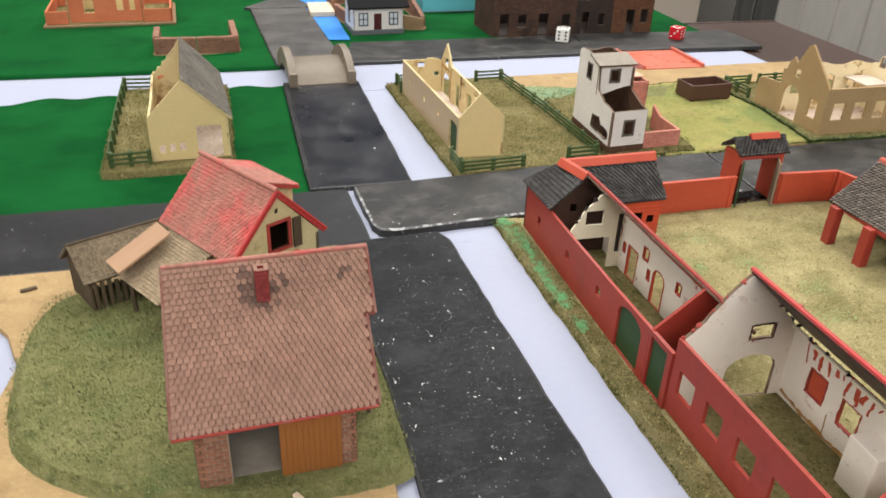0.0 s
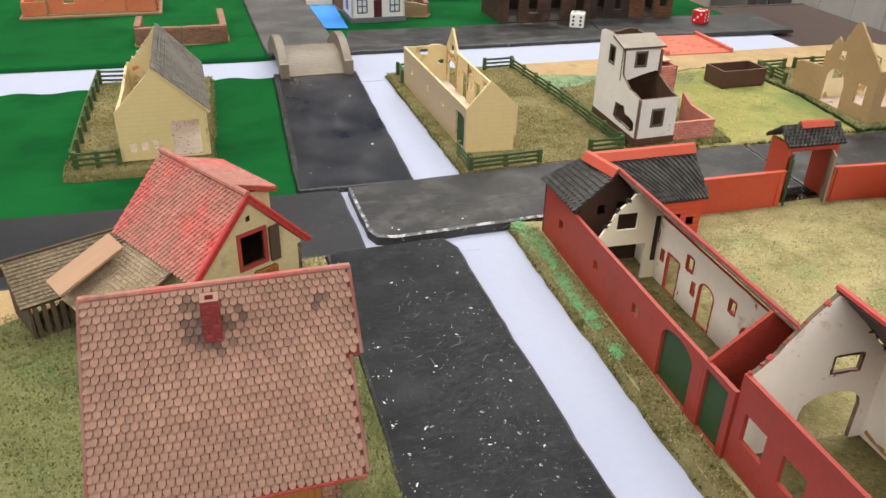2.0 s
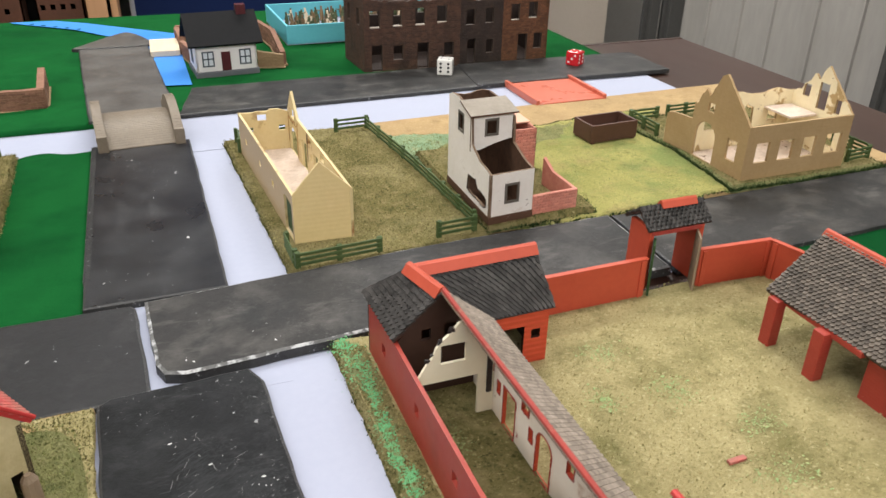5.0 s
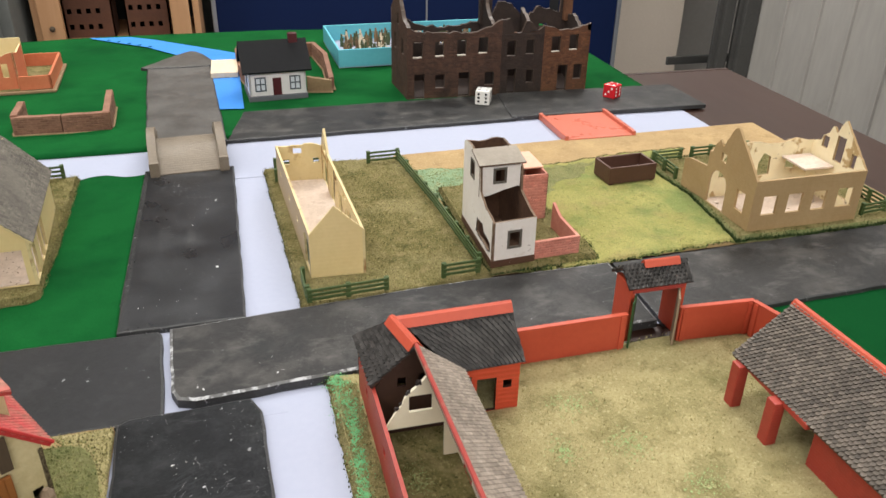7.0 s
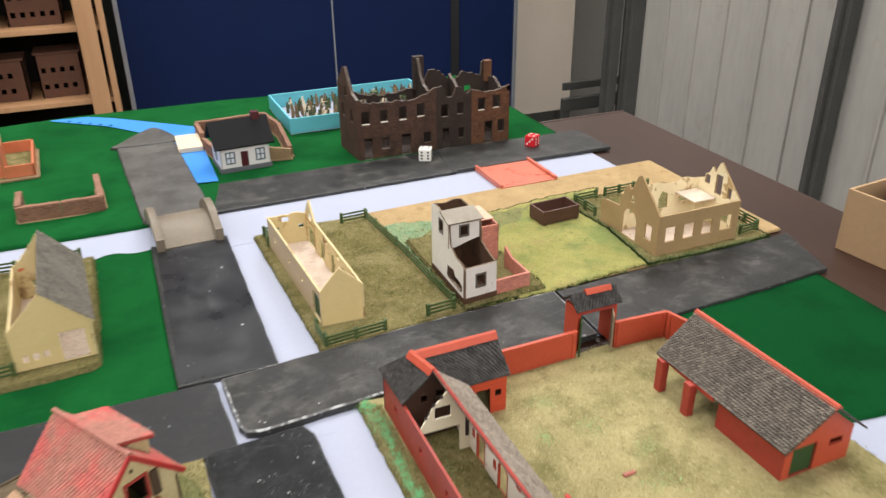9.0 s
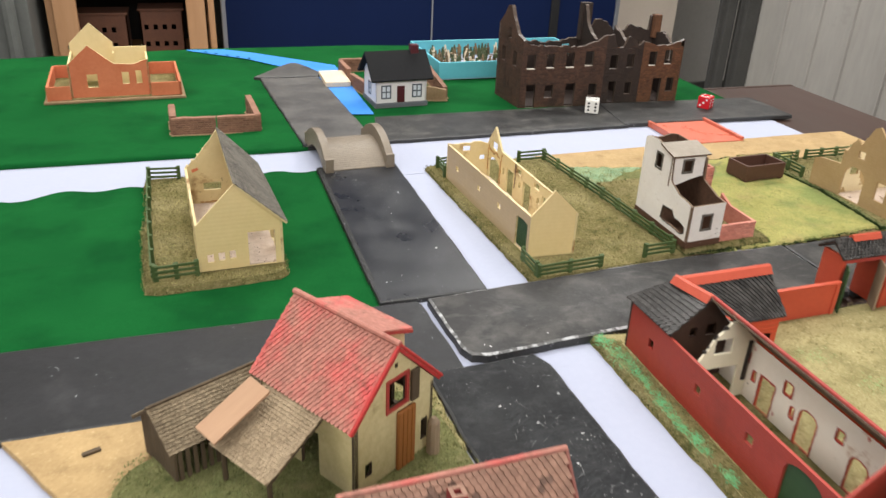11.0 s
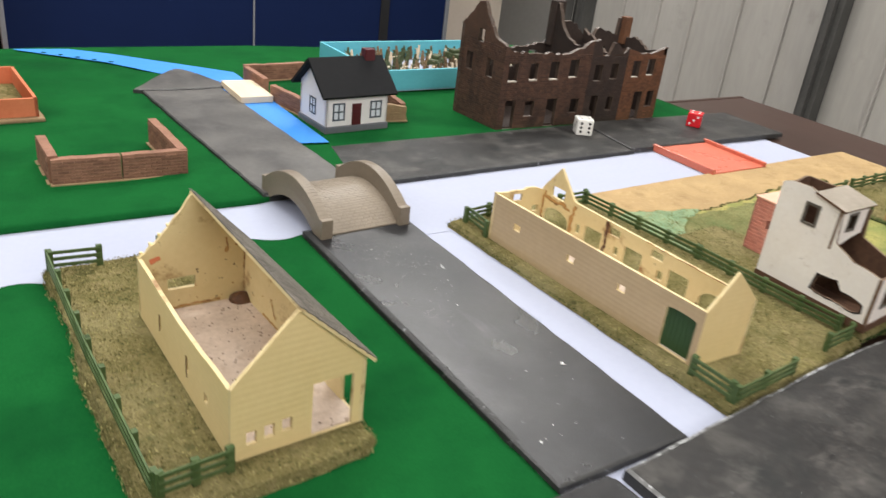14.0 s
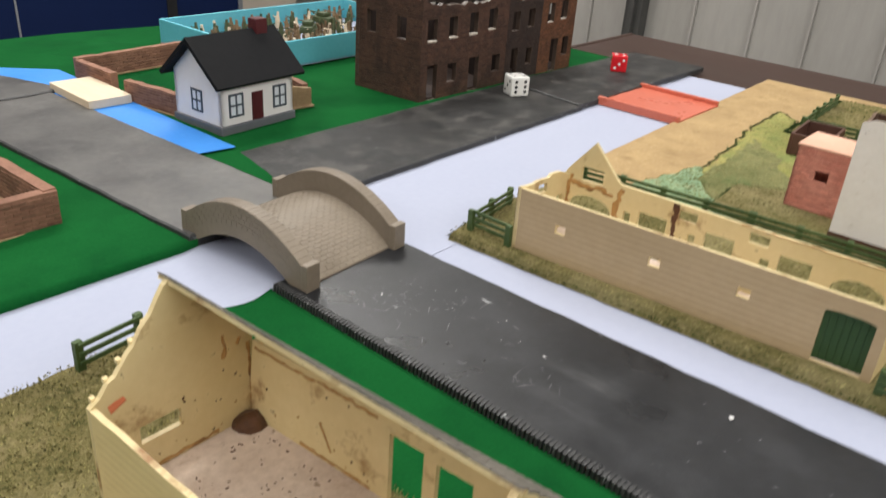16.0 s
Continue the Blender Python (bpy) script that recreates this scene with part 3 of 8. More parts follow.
def tile_points(style, w, l, h):
    """Outline of one tile (x across, y up the slope) with the height of each corner."""
    if style == "scale":
        ol = [(-0.44 * w, l), (-0.45 * w, 0.4 * l), (-0.37 * w, 0.15 * l), (-0.2 * w, 0.02 * l), (0.0, -0.01 * l), (0.2 * w, 0.02 * l), (0.37 * w, 0.15 * l), (0.45 * w, 0.4 * l), (0.44 * w, l)]
    elif style == "lozenge":
        ol = [(-0.43 * w, l), (-0.44 * w, 0.36 * l), (-0.24 * w, 0.1 * l), (0.0, 0.0), (0.24 * w, 0.1 * l), (0.44 * w, 0.36 * l), (0.43 * w, l)]
    elif style == "pan":
        ol = [(-0.5 * w, l), (-0.5 * w, 0), (-0.22 * w, 0), (0.12 * w, 0), (0.5 * w, 0), (0.5 * w, l), (0.12 * w, l), (-0.22 * w, l)]
    else:
        ol = [(-0.48 * w, l), (-0.48 * w, 0), (0.48 * w, 0), (0.48 * w, l)]
    hs = []
    for x, y in ol:
        z = h * (1 - 0.75 * y / l)
        if style == "pan":
            z += h * 0.9 * math.cos((x / w + 0.2) * 2 * math.pi)
        hs.append(z)
    return ol, hs


def tiles(parent, name, eave0, eave1, ridge0, ridge1, rows, cols, style, mats, h=0.06, singles=0, label="", ragged=0.0, keep=None, marks=None):
    """Courses of overlapping tiles between an eave and a ridge: the first ones as pieces of their own, the rest in one mesh."""
    e0, e1, r0, r1 = (Vector(p) for p in (eave0, eave1, ridge0, ridge1))
    up, across = (r0 - e0), (e1 - e0)
    n = across.cross(up).normalized()
    if n.z < 0:
        n = -n
    l, w = up.length / rows * 1.35, across.length / cols
    ol, hs = tile_points(style, w, l, h)
    nk = len(ol)
    bm = bmesh.new()
    top = [bm.verts.new((x * CM, y * CM, z * CM)) for (x, y), z in zip(ol, hs)]
    low = [bm.verts.new((x * CM, y * CM, (z - h * 0.8) * CM)) for (x, y), z in zip(ol, hs)]
    bm.faces.new(top)
    for k in range(nk):
        bm.faces.new((top[k], low[k], low[(k + 1) % nk], top[(k + 1) % nk]))
    bmesh.ops.recalc_face_normals(bm, faces=bm.faces)
    single = bpy.data.meshes.new("roof_tile")
    bm.to_mesh(single)
    single.materials.append(M[mats[0]])
    shape = [v.co.copy() / CM for v in bm.verts]
    faces = [[v.index for v in f.verts] for f in bm.faces]
    bm.free()
    r = random.Random(len(name) + rows * 31 + cols)
    verts, polys, made, slots = [], [], 0, []
    for row in range(rows):
        for c in range(cols + (row % 2)):
            fx = (c + 0.5 - (0.5 if row % 2 else 0)) / cols
            if fx < 0.01 or fx > 0.99 and row % 2:
                fx = min(max(fx, 0.35 / cols), 1 - 0.35 / cols)
            fy = row / rows
            if keep and not keep(fx, fy):
                continue
            if ragged and (fy > 0.93 or fx < 0.04) and r.random() < ragged:
                continue
            a, b = e0.lerp(e1, fx), r0.lerp(r1, fx)
            p = a.lerp(b, fy)
            u = (b - a).normalized()
            x = u.cross(n).normalized()
            m = Matrix((x, u, n)).transposed().to_4x4()
            m = Matrix.Translation(p) @ m @ pose(0, 0, 0, *(r.uniform(-1.5, 1.5) * (0.3 if style in ("scale", "lozenge") else 1.0) for q in range(3)))
            if made < singles:
                ob = new("roof_tile", single)
                ob.parent = parent
                m.translation = m.translation * CM
                ob.matrix_local = m
                made += 1
            else:
                k = len(verts)
                verts += [tuple((m @ v) * CM) for v in shape]
                polys += [[k + i for i in f] for f in faces]
                slots += [1 if marks and r.random() < marks(fx, fy) else 0] * len(faces)
    if verts:
        me = bpy.data.meshes.new(name)
        me.from_pydata(verts, [], polys)
        me.materials.append(M[mats[1 if len(mats) > 1 else 0]])
        if marks:
            me.materials.append(M[mats[2]])
            me.polygons.foreach_set("material_index", slots)
        ob = new(name, me)
        ob.parent = parent
        tagged(ob, label, kind="stuff")


def rod(p0, p1, r0, r1=None, sides=6):
    a, b = Vector(p0), Vector(p1)
    bm = bmesh.new()
    bmesh.ops.create_cone(bm, cap_ends=True, segments=sides, radius1=r0, radius2=r0 if r1 is None else r1, depth=(b - a).length)
    q = (b - a).to_track_quat("Z", "Y").to_matrix().to_4x4()
    bmesh.ops.transform(bm, matrix=Matrix.Translation((a + b) / 2) @ q, verts=bm.verts)
    return bm


def smooth_outline(pts, n=4):
    out, k = [], len(pts)
    for i in range(k):
        p = [Vector(pts[(i + j) % k]) for j in (-1, 0, 1, 2)]
        for s in range(n):
            t = s / n
            v = 0.5 * (2 * p[1] + (p[2] - p[0]) * t + (2 * p[0] - 5 * p[1] + 4 * p[2] - p[3]) * t * t + (3 * p[1] - p[0] - 3 * p[2] + p[3]) * t ** 3)
            out.append((v.x, v.y))
    return out


def rough_outline(pts, amp=0.06, step=0.6, seed=3):
    r, out = random.Random(seed), []
    for (a, b), (c, d) in zip(pts, pts[1:] + pts[:1]):
        n = max(1, int(math.hypot(c - a, d - b) / step))
        for k in range(n):
            f = k / n
            out.append((a + (c - a) * f + (r.uniform(-amp, amp) if k else 0), b + (d - b) * f + (r.uniform(-amp, amp) if k else 0)))
    return out


def board(outline, z0, z1, slope=0.12):
    """A base plate with a sloping rim (slot 1); its top is slot 0."""
    bm = bmesh.new()
    lo, hi = [], []
    k = len(outline)
    for i, p in enumerate(outline):
        a, b = Vector(outline[i - 1]), Vector(outline[(i + 1) % k])
        d = (b - a).normalized()
        n = Vector((-d.y, d.x))
        if area(outline) < 0:
            n = -n
        q = Vector(p) + n * slope
        lo.append(bm.verts.new((p[0], p[1], z0)))
        hi.append(bm.verts.new((q.x, q.y, z1)))
    edges = []
    for i in range(k):
        j = (i + 1) % k
        bm.faces.new((lo[i], lo[j], hi[j], hi[i])).material_index = 1
        edges.append(bm.edges.get((hi[i], hi[j])))
    bmesh.ops.triangle_fill(bm, use_beauty=True, edges=edges, normal=(0, 0, 1))
    return bm


def area(pts):
    return sum(a[0] * b[1] - b[0] * a[1] for a, b in zip(pts, pts[1:] + pts[:1])) / 2


def inside(p, poly):
    hit = False
    for (a, b), (c, d) in zip(poly, poly[1:] + poly[:1]):
        if (b > p[1]) != (d > p[1]) and p[0] < (c - a) * (p[1] - b) / (d - b) + a:
            hit = not hit
    return hit


def flock(name, outline, count, z, mat, h=0.13, holes=(), parent=None, label="fine tufts of model grass fibres", edge=False, seed=5):
    """Loose standing fibres over a plate, or along its rim."""
    r = random.Random(seed)
    xs, ys = [p[0] for p in outline], [p[1] for p in outline]
    verts, faces = [], []
    k = len(outline)
    while len(faces) < count:
        if edge:
            i = r.randrange(k)
            f = r.random()
            a, b = outline[i], outline[(i + 1) % k]
            if r.random() > math.hypot(b[0] - a[0], b[1] - a[1]) / 1.2 + 0.15:
                continue
            p = (a[0] + (b[0] - a[0]) * f + r.gauss(0, 0.05), a[1] + (b[1] - a[1]) * f + r.gauss(0, 0.05))
        else:
            p = (r.uniform(min(xs), max(xs)), r.uniform(min(ys), max(ys)))
            if not inside(p, outline) or any(inside(p, q) for q in holes):
                continue
        ang, lean, w, hh = r.uniform(0, 6.28), r.uniform(0, 0.9), r.uniform(0.02, 0.045), h * r.uniform(0.5, 1.2)
        dx, dy = math.cos(ang) * w, math.sin(ang) * w
        tx, ty = math.cos(ang + 1.57) * lean * hh, math.sin(ang + 1.57) * lean * hh
        n = len(verts)
        verts += [((p[0] - dx) * CM, (p[1] - dy) * CM, z * CM), ((p[0] + dx) * CM, (p[1] + dy) * CM, z * CM), ((p[0] + tx) * CM, (p[1] + ty) * CM, (z + hh) * CM)]
        faces.append((n, n + 1, n + 2))
    me = bpy.data.meshes.new(name)
    me.from_pydata(verts, [], faces)
    me.materials.append(M[mat])
    ob = new(name, me)
    if parent:
        ob.parent = parent
    return tagged(ob, label, "" if parent else "grass", kind="stuff")


def fence(p0, p1, h=1.0, posts=3, z=0.3, rails=3, label="dark green plastic model fence with three rails"):
    w = length(p0, p1)
    f = thing("fence", label, "fence", p0[0], p0[1], z, math.degrees(math.atan2(p1[1] - p0[1], p1[0] - p0[0])), "green fences on the model table")
    for k in range(posts):
        u = w * k / (posts - 1)
        part("post", box(u - 0.13, u + 0.13, -0.1, 0.1, -0.05, h, 0.03), "fence_green", f)
    for k in range(rails):
        zz = h * (0.28 + 0.3 * k)
        part("rail", box(-0.05, w + 0.05, -0.16, -0.08, zz - 0.075, zz + 0.075, 0.02), "fence_green", f)
    return f


def brick_face(parent, name, p0, p1, h, rows, bl, mat, t=0.03, z0=0.0, label="", gap=0.035, skip=()):
    """Courses of small proud bricks on the right-hand side of a wall from p0 to p1, in one mesh."""
    w, m = length(p0, p1), run(p0, p1)
    rh = (h - z0) / rows
    bl = w / max(1, round(w / bl))
    verts, faces = [], []
    r = random.Random(rows)
    for k in range(rows):
        u = -bl * 0.5 * (k % 2)
        while u < w - 0.02:
            a, b = max(u, 0) + gap / 2, min(u + bl, w) - gap / 2
            u += bl
            if b - a < 0.05:
                continue
            za, zb = z0 + k * rh + gap / 2, z0 + (k + 1) * rh - gap / 2
            if any(s[0] < b and a < s[1] and s[2] < zb and za < s[3] for s in skip):
                continue
            d = t * r.uniform(0.6, 1.2)
            n = len(verts)
            verts += [tuple((m @ Vector(q)) * CM) for q in ((a, 0, za), (b, 0, za), (b, 0, zb), (a, 0, zb),
                      (a + 0.01, -d, za + 0.01), (b - 0.01, -d, za + 0.01), (b - 0.01, -d, zb - 0.01), (a + 0.01, -d, zb - 0.01))]
            faces += [[n + i for i in q] for q in ((4, 5, 6, 7), (0, 1, 5, 4), (1, 2, 6, 5), (2, 3, 7, 6), (3, 0, 4, 7))]
    me = bpy.data.meshes.new(name)
    me.from_pydata(verts, [], faces)
    me.materials.append(M[mat])
    ob = new(name, me)
    ob.parent = parent
    return tagged(ob, label, kind="stuff")


def board_door(name, parent, m, u0, u1, z0, z1, n, mat, label="", y=0.13, t=0.1):
    """A boarded door or gate: a backing leaf and its boards, each a piece of its own."""
    bm = box(u0, u1, y + 0.03, y + t, z0, z1, 0.015)
    bmesh.ops.transform(bm, matrix=m, verts=bm.verts)
    leaf = part(name, bm, mat, parent, label)
    w = (u1 - u0) / n
    own = box(0.02, w - 0.02, 0, 0.05, z0 + 0.02, z1 - 0.02, 0.012)
    first = part("board", own, mat, leaf)
    for k in range(n):
        ob = first if k == 0 else new("board", first.data)
        ob.parent = leaf
        s = m @ Matrix.Translation((u0 + k * w, y, 0))
        s.translation = s.translation * CM
        ob.matrix_local = s
    return leaf


def char(parent, p0, p1, line, n, seed, mat="char", y=0.07, label="black charred blobs along the broken edge"):
    """Melted, blackened blobs along a broken wall edge; line is (along, height) on the wall from p0 to p1."""
    r = random.Random(seed)
    m = run(p0, p1)
    total = sum(length(q0, q1) for q0, q1 in zip(line, line[1:]))
    bm = bmesh.new()
    for k in range(n):
        d = total * (k + r.uniform(0.1, 0.9)) / n
        for q0, q1 in zip(line, line[1:]):
            if d <= length(q0, q1):
                break
            d -= length(q0, q1)
        f = min(1, d / max(0.01, length(q0, q1)))
        u, z = q0[0] + (q1[0] - q0[0]) * f, q0[1] + (q1[1] - q0[1]) * f
        s = r.uniform(0.045, 0.1)
        own = box(-s * 1.2, s * 1.2, -s * 0.9, s * 0.9, -s, s * 0.6, s * 0.35)
        merge(bm, own, m @ Matrix.Translation((u, y, z)) @ pose(0, 0, 0, r.uniform(-30, 30), r.uniform(-50, 50), r.uniform(-20, 20)))
    tagged(part("char", bm, mat, parent, label), kind="stuff")


def blot(parent, m, line, width, mat, seed, label="rust brown stain on the wall", y=0.0):
    """A ragged, thin ribbon of dried glue or rust along a line of (along, height) on a wall face."""
    r = random.Random(seed)
    pts = jag(line, 0.03, 0.14, seed)
    bm = bmesh.new()
    rows = []
    for k, (u, z) in enumerate(pts):
        p, q = pts[max(0, k - 1)], pts[min(len(pts) - 1, k + 1)]
        dx, dz = q[0] - p[0], q[1] - p[1]
        n = math.hypot(dx, dz) or 1.0
        f = width * 0.5 * r.uniform(0.25, 1.3)
        g = width * 0.5 * r.uniform(0.25, 1.3)
        rows.append((bm.verts.new((u - dz / n * f, y, z + dx / n * f)), bm.verts.new((u, y + (-0.025 if y <= 0 else 0.025), z)), bm.verts.new((u + dz / n * g, y, z - dx / n * g))))
    for e, f in zip(rows, rows[1:]):
        bm.faces.new((e[0], e[1], f[1], f[0]))
        bm.faces.new((e[1], e[2], f[2], f[1]))
    bmesh.ops.transform(bm, matrix=m, verts=bm.verts)
    part("stain", bm, mat, parent, label)


# ---- the room ----
def plain(name, bm, mats, label, category="wall"):
    return solo(name, bm, mats, label, category, kind="structure")


plain("floor", box(-265, 245, -225, 305, -77, -75), "carpet", "plain brown grey floor of the hall", "floor")
plain("ceiling", box(-265, 245, -225, 305, 176, 180), "ceiling", "plain off-white ceiling of the hall", "ceiling")
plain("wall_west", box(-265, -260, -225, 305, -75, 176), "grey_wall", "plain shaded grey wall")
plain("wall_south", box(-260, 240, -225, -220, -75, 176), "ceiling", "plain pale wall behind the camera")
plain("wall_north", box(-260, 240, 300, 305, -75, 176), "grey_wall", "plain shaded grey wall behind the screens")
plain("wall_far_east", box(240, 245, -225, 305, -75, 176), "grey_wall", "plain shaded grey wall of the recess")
plain("wall_return", box(158.2, 240, 194, 199, -75, 176), "wall_grey", "grey wall closing the cladding")


def cladding():
    """Metal cladding: flat sheets with narrow raised seams."""
    w = thing("wall_east", "pale grey metal cladding with upright seams", "wall", 152, -220, -75, kind="structure")
    y, k = 0.0, 0
    widths = (13.5, 11.0, 12.5)
    while y < 419:
        d = widths[k % 3]
        part("sheet", box(0, 3, y, min(y + d - 0.5, 419), 0, 251, 0.2), "wall_grey", w)
        part("seam", box(-0.7, 2, y + d - 0.5, y + d, 0, 251, 0.12), "wall_grey", w)
        y += d
        k += 1
    part("backing", box(3.2, 6, 0, 419, 0, 251), "wall_grey", w)


cladding()
for px, py, wd in ((149.5, 199.5, 4.5), (143.5, 201.0, 3.0), (149.6, 124.8, 3.2)):
    p = thing("steel_post", "dark upright steel post beside the cladding", "post", px, py, -75, 0, "dark steel posts")
    part("web", box(-wd / 2, wd / 2, -2, 2, 0, 251, 0.3), "dark_metal", p)
    part("flange", box(-wd / 2 - 1.2, -wd / 2, -0.6, 0.6, 0, 251, 0.1), "dark_metal", p)
    part("flange", box(wd / 2 + 0.2, wd / 2 + 1.5, 0.4, 2.6, 0, 251, 0.1), "dark_metal", p)
rack = thing("steel_rack", "dark steel rack rails in the corner", "rack", 146, 231, -75)
part("lower_rail", box(0, 26, 0, 2, 23, 27.5, 0.2), "dark_metal", rack)
part("upper_rail", box(0, 26, 0.4, 1.6, 30.5, 33, 0.2), "dark_metal", rack)
for x in (0, 23):
    part("upright", box(x, x + 3, 0.1, 1.9, 0, 23, 0.2), "dark_metal", rack)
plain("wall_recess", box(172, 239, 285, 289, -75, 176), "recess_grey", "grey board in the recess behind the posts")


def screen():
    s = thing("display_screen", "tall navy fabric display screen with two panels and grey frame", "screen", 6.6, 248, -75)
    part("panel", box(1.2, 63.4, 0, 2, 4, 205), "navy", s)
    part("panel", box(64.0, 127.6, 0, 2, 4, 205), "navy", s)
    for x in (0, 127.8):
        part("frame_post", box(x, x + 1.3, -0.4, 2.4, 0, 207, 0.2), "alu", s, "grey aluminium post")
    part("joint_strip", box(63.45, 63.95, -0.15, 1.5, 4, 205), "alu", s)
    part("strap", box(104, 107, -0.5, -0.05, 4, 205, 0.1), "black_paint", s, "black upright strap")


screen()


def leaning_board():
    n, r, w = 8, 5.2, 26.5
    pts = [(0, 0)] + [(w - r + r * math.sin(a), r - r * math.cos(a)) for a in [k * math.pi / 2 / n for k in range(n + 1)]] + [(w, 200), (0, 200)]
    t = thing("folded_tabletop", "cream board with rounded corner standing on end", "board", 141, 262, -61.5)
    bm = sheet(pts, (), 2.4, 2)
    bmesh.ops.bevel(bm, geom=[e for e in bm.edges if len(e.link_faces) == 2 and e.calc_face_angle(0) > 1.2], offset=0.3, segments=2, affect="EDGES")
    part("panel", bm, ("cream_board", "cream_board"), t)
    part("foot", box(2, w - 6, 0.2, 2.2, -13.5, 0.2, 0.3), "dark_metal", t, "dark support under the board")


leaning_board()


def bookcase():
    s = thing("bookcase", "pine bookcase with dark inside and boxed models on its shelves", "bookcase", -36, 225, -75)
    part("side", box(0, 1.6, 0, 30, 0, 180, 0.2), "pine", s)
    part("side", box(38.4, 40, 0, 30, 0, 180, 0.2), "pine", s)
    part("door_stile", box(1.8, 7.2, -2, 0, 2, 178, 0.3), "pine", s, "pine door frame with a knot")
    part("door_stile", box(33.0, 37.6, -2, 0, 2, 178, 0.3), "pine", s)
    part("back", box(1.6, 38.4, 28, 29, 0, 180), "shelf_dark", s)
    for z in (2, 28, 46.5, 65.5, 84, 103):
        part("shelf", box(1.6, 38.4, 1, 28, z - 1.3, z, 0.1), "pine", s)
    bm = bmesh.new()
    bmesh.ops.create_uvsphere(bm, u_segments=10, v_segments=6, radius=0.7)
    bmesh.ops.transform(bm, matrix=Matrix.Translation((4.6, -2.5, 51)), verts=bm.verts)
    part("knob", bm, "dark_wood", s, "small dark knob")


bookcase()


def shelf_model(x, z, w, h):
    """A boxy model building with small square openings, kept on a shelf."""
    holes = [rect(u, u + 1.1, zz, zz + 1.3) for zz in (h * 0.2, h * 0.58) for u in [1.0 + k * 2.3 for k in range(int((w - 1.5) / 2.3))]]
    b = thing("model_building", "brown boxy model building kept on a bookcase shelf", "model building", x, 232, z, 0, "models kept on the bookcase shelves")
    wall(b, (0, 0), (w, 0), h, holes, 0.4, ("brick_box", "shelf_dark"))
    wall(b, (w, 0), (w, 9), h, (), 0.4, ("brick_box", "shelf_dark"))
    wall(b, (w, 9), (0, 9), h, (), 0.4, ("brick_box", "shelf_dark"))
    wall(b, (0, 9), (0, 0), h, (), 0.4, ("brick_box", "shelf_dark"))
    part("roof", box(-0.3, w + 0.3, -0.3, 9.3, h, h + 0.6, 0.1), "brick_box", b)


for x, z, w, h in ((-30, -28.5, 12, 10.5), (-15, -28.5, 11, 11.5), (-32, -9.5, 10, 9), (-19, -9.5, 13, 11), (-31, 9, 13, 8), (-14, 9, 9, 10), (-30, -47, 14, 9)):
    shelf_model(x, z, w, h)

# cupboard side and curtain left of the bookcase
cup = thing("cupboard", "tall dark grey cupboard with rounded upright ribs", "cupboard", -108, 214, -75)
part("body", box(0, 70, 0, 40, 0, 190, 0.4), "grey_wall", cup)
for k in range(5):
    part("rib", rod((66 - k * 13, -1.2, 3), (66 - k * 13, -1.2, 185), 1.6, None, 10), "grey_wall", cup)


# ---- tables ----
def table(name, label, x0, x1, y0, y1, top, edge):
    t = thing(name, label, "table", (x0 + x1) / 2, (y0 + y1) / 2, -75)
    cx, cy = (x0 + x1) / 2, (y0 + y1) / 2
    part("tabletop", box(x0 - cx, x1 - cx, y0 - cy, y1 - cy, 72.4, 74.85, 0.12), top, t)
    part("edge_band", box(x0 - cx - 0.02, x1 - cx + 0.02, y1 - cy, y1 - cy + 0.5, 72.5, 74.9, 0.1), edge, t)
    for sx in (-1, 1):
        for sy in (-1, 1):
            lx, ly = sx * ((x1 - x0) / 2 - 6), sy * ((y1 - y0) / 2 - 6)
            part("leg", box(lx - 1.6, lx + 1.6, ly - 1.6, ly + 1.6, 0, 72.4, 0.2), "dark_metal", t)
    return t


table("blue_table", "blue topped table with white edge under the green cloth", -62, 18.9, -15, 101.6, "blue_top", "white_edge")
table("brown_table", "dark brown laminate table beside the model village", 19, 62.7, -15, 79.6, "brown_top", "brown_top")
table("back_table", "dark table under the far green cloth", 19, 50.2, 80.3, 104.3, "brown_top", "brown_top")


def ripple(x, y, amp):
    return amp * (noise.noise((x * 0.09, y * 0.16, 2.0)) + 0.45 * noise.noise((x * 0.22, y * 0.6, 7.0)) + 0.22 * noise.noise((x * 0.5 + y * 0.3, y * 0.9, 4.0)))


def cloth(name, label, x0, x1, south, north, mat, nx, ny, amp=0.05, lift=0.0, skew=0.0):
    """A cloth lying on the tables: a thin sheet with soft creases and a real edge."""
    bm = bmesh.new()
    grid = []
    for i in range(nx + 1):
        x = x0 + (x1 - x0) * i / nx
        row = []
        for j in range(ny + 1):
            f = j / ny
            y = south(x) + (north(x) - south(x)) * f
            edge = min(f, 1 - f, i / nx, 1 - i / nx) * 8
            z = min(0.3, max(0.0, ripple(x, y, amp) * min(1, edge + 0.25)) * 1.4)
            row.append(bm.verts.new((x + skew * f * (1 - i / nx), y, z + lift * min(1.0, max(0.0, (26.0 - x) / 8.0)))))
        grid.append(row)
    for i in range(nx):
        for j in range(ny):
            bm.faces.new((grid[i][j], grid[i + 1][j], grid[i + 1][j + 1], grid[i][j + 1])).smooth = True
    border = [e for e in bm.edges if len(e.link_faces) == 1]
    ret = bmesh.ops.extrude_edge_only(bm, edges=border)
    for v in ret["geom"]:
        if isinstance(v, bmesh.types.BMVert):
            v.co.z = -0.06
    return solo(name, bm, mat, label, "cloth", 0, 0, 0.03)


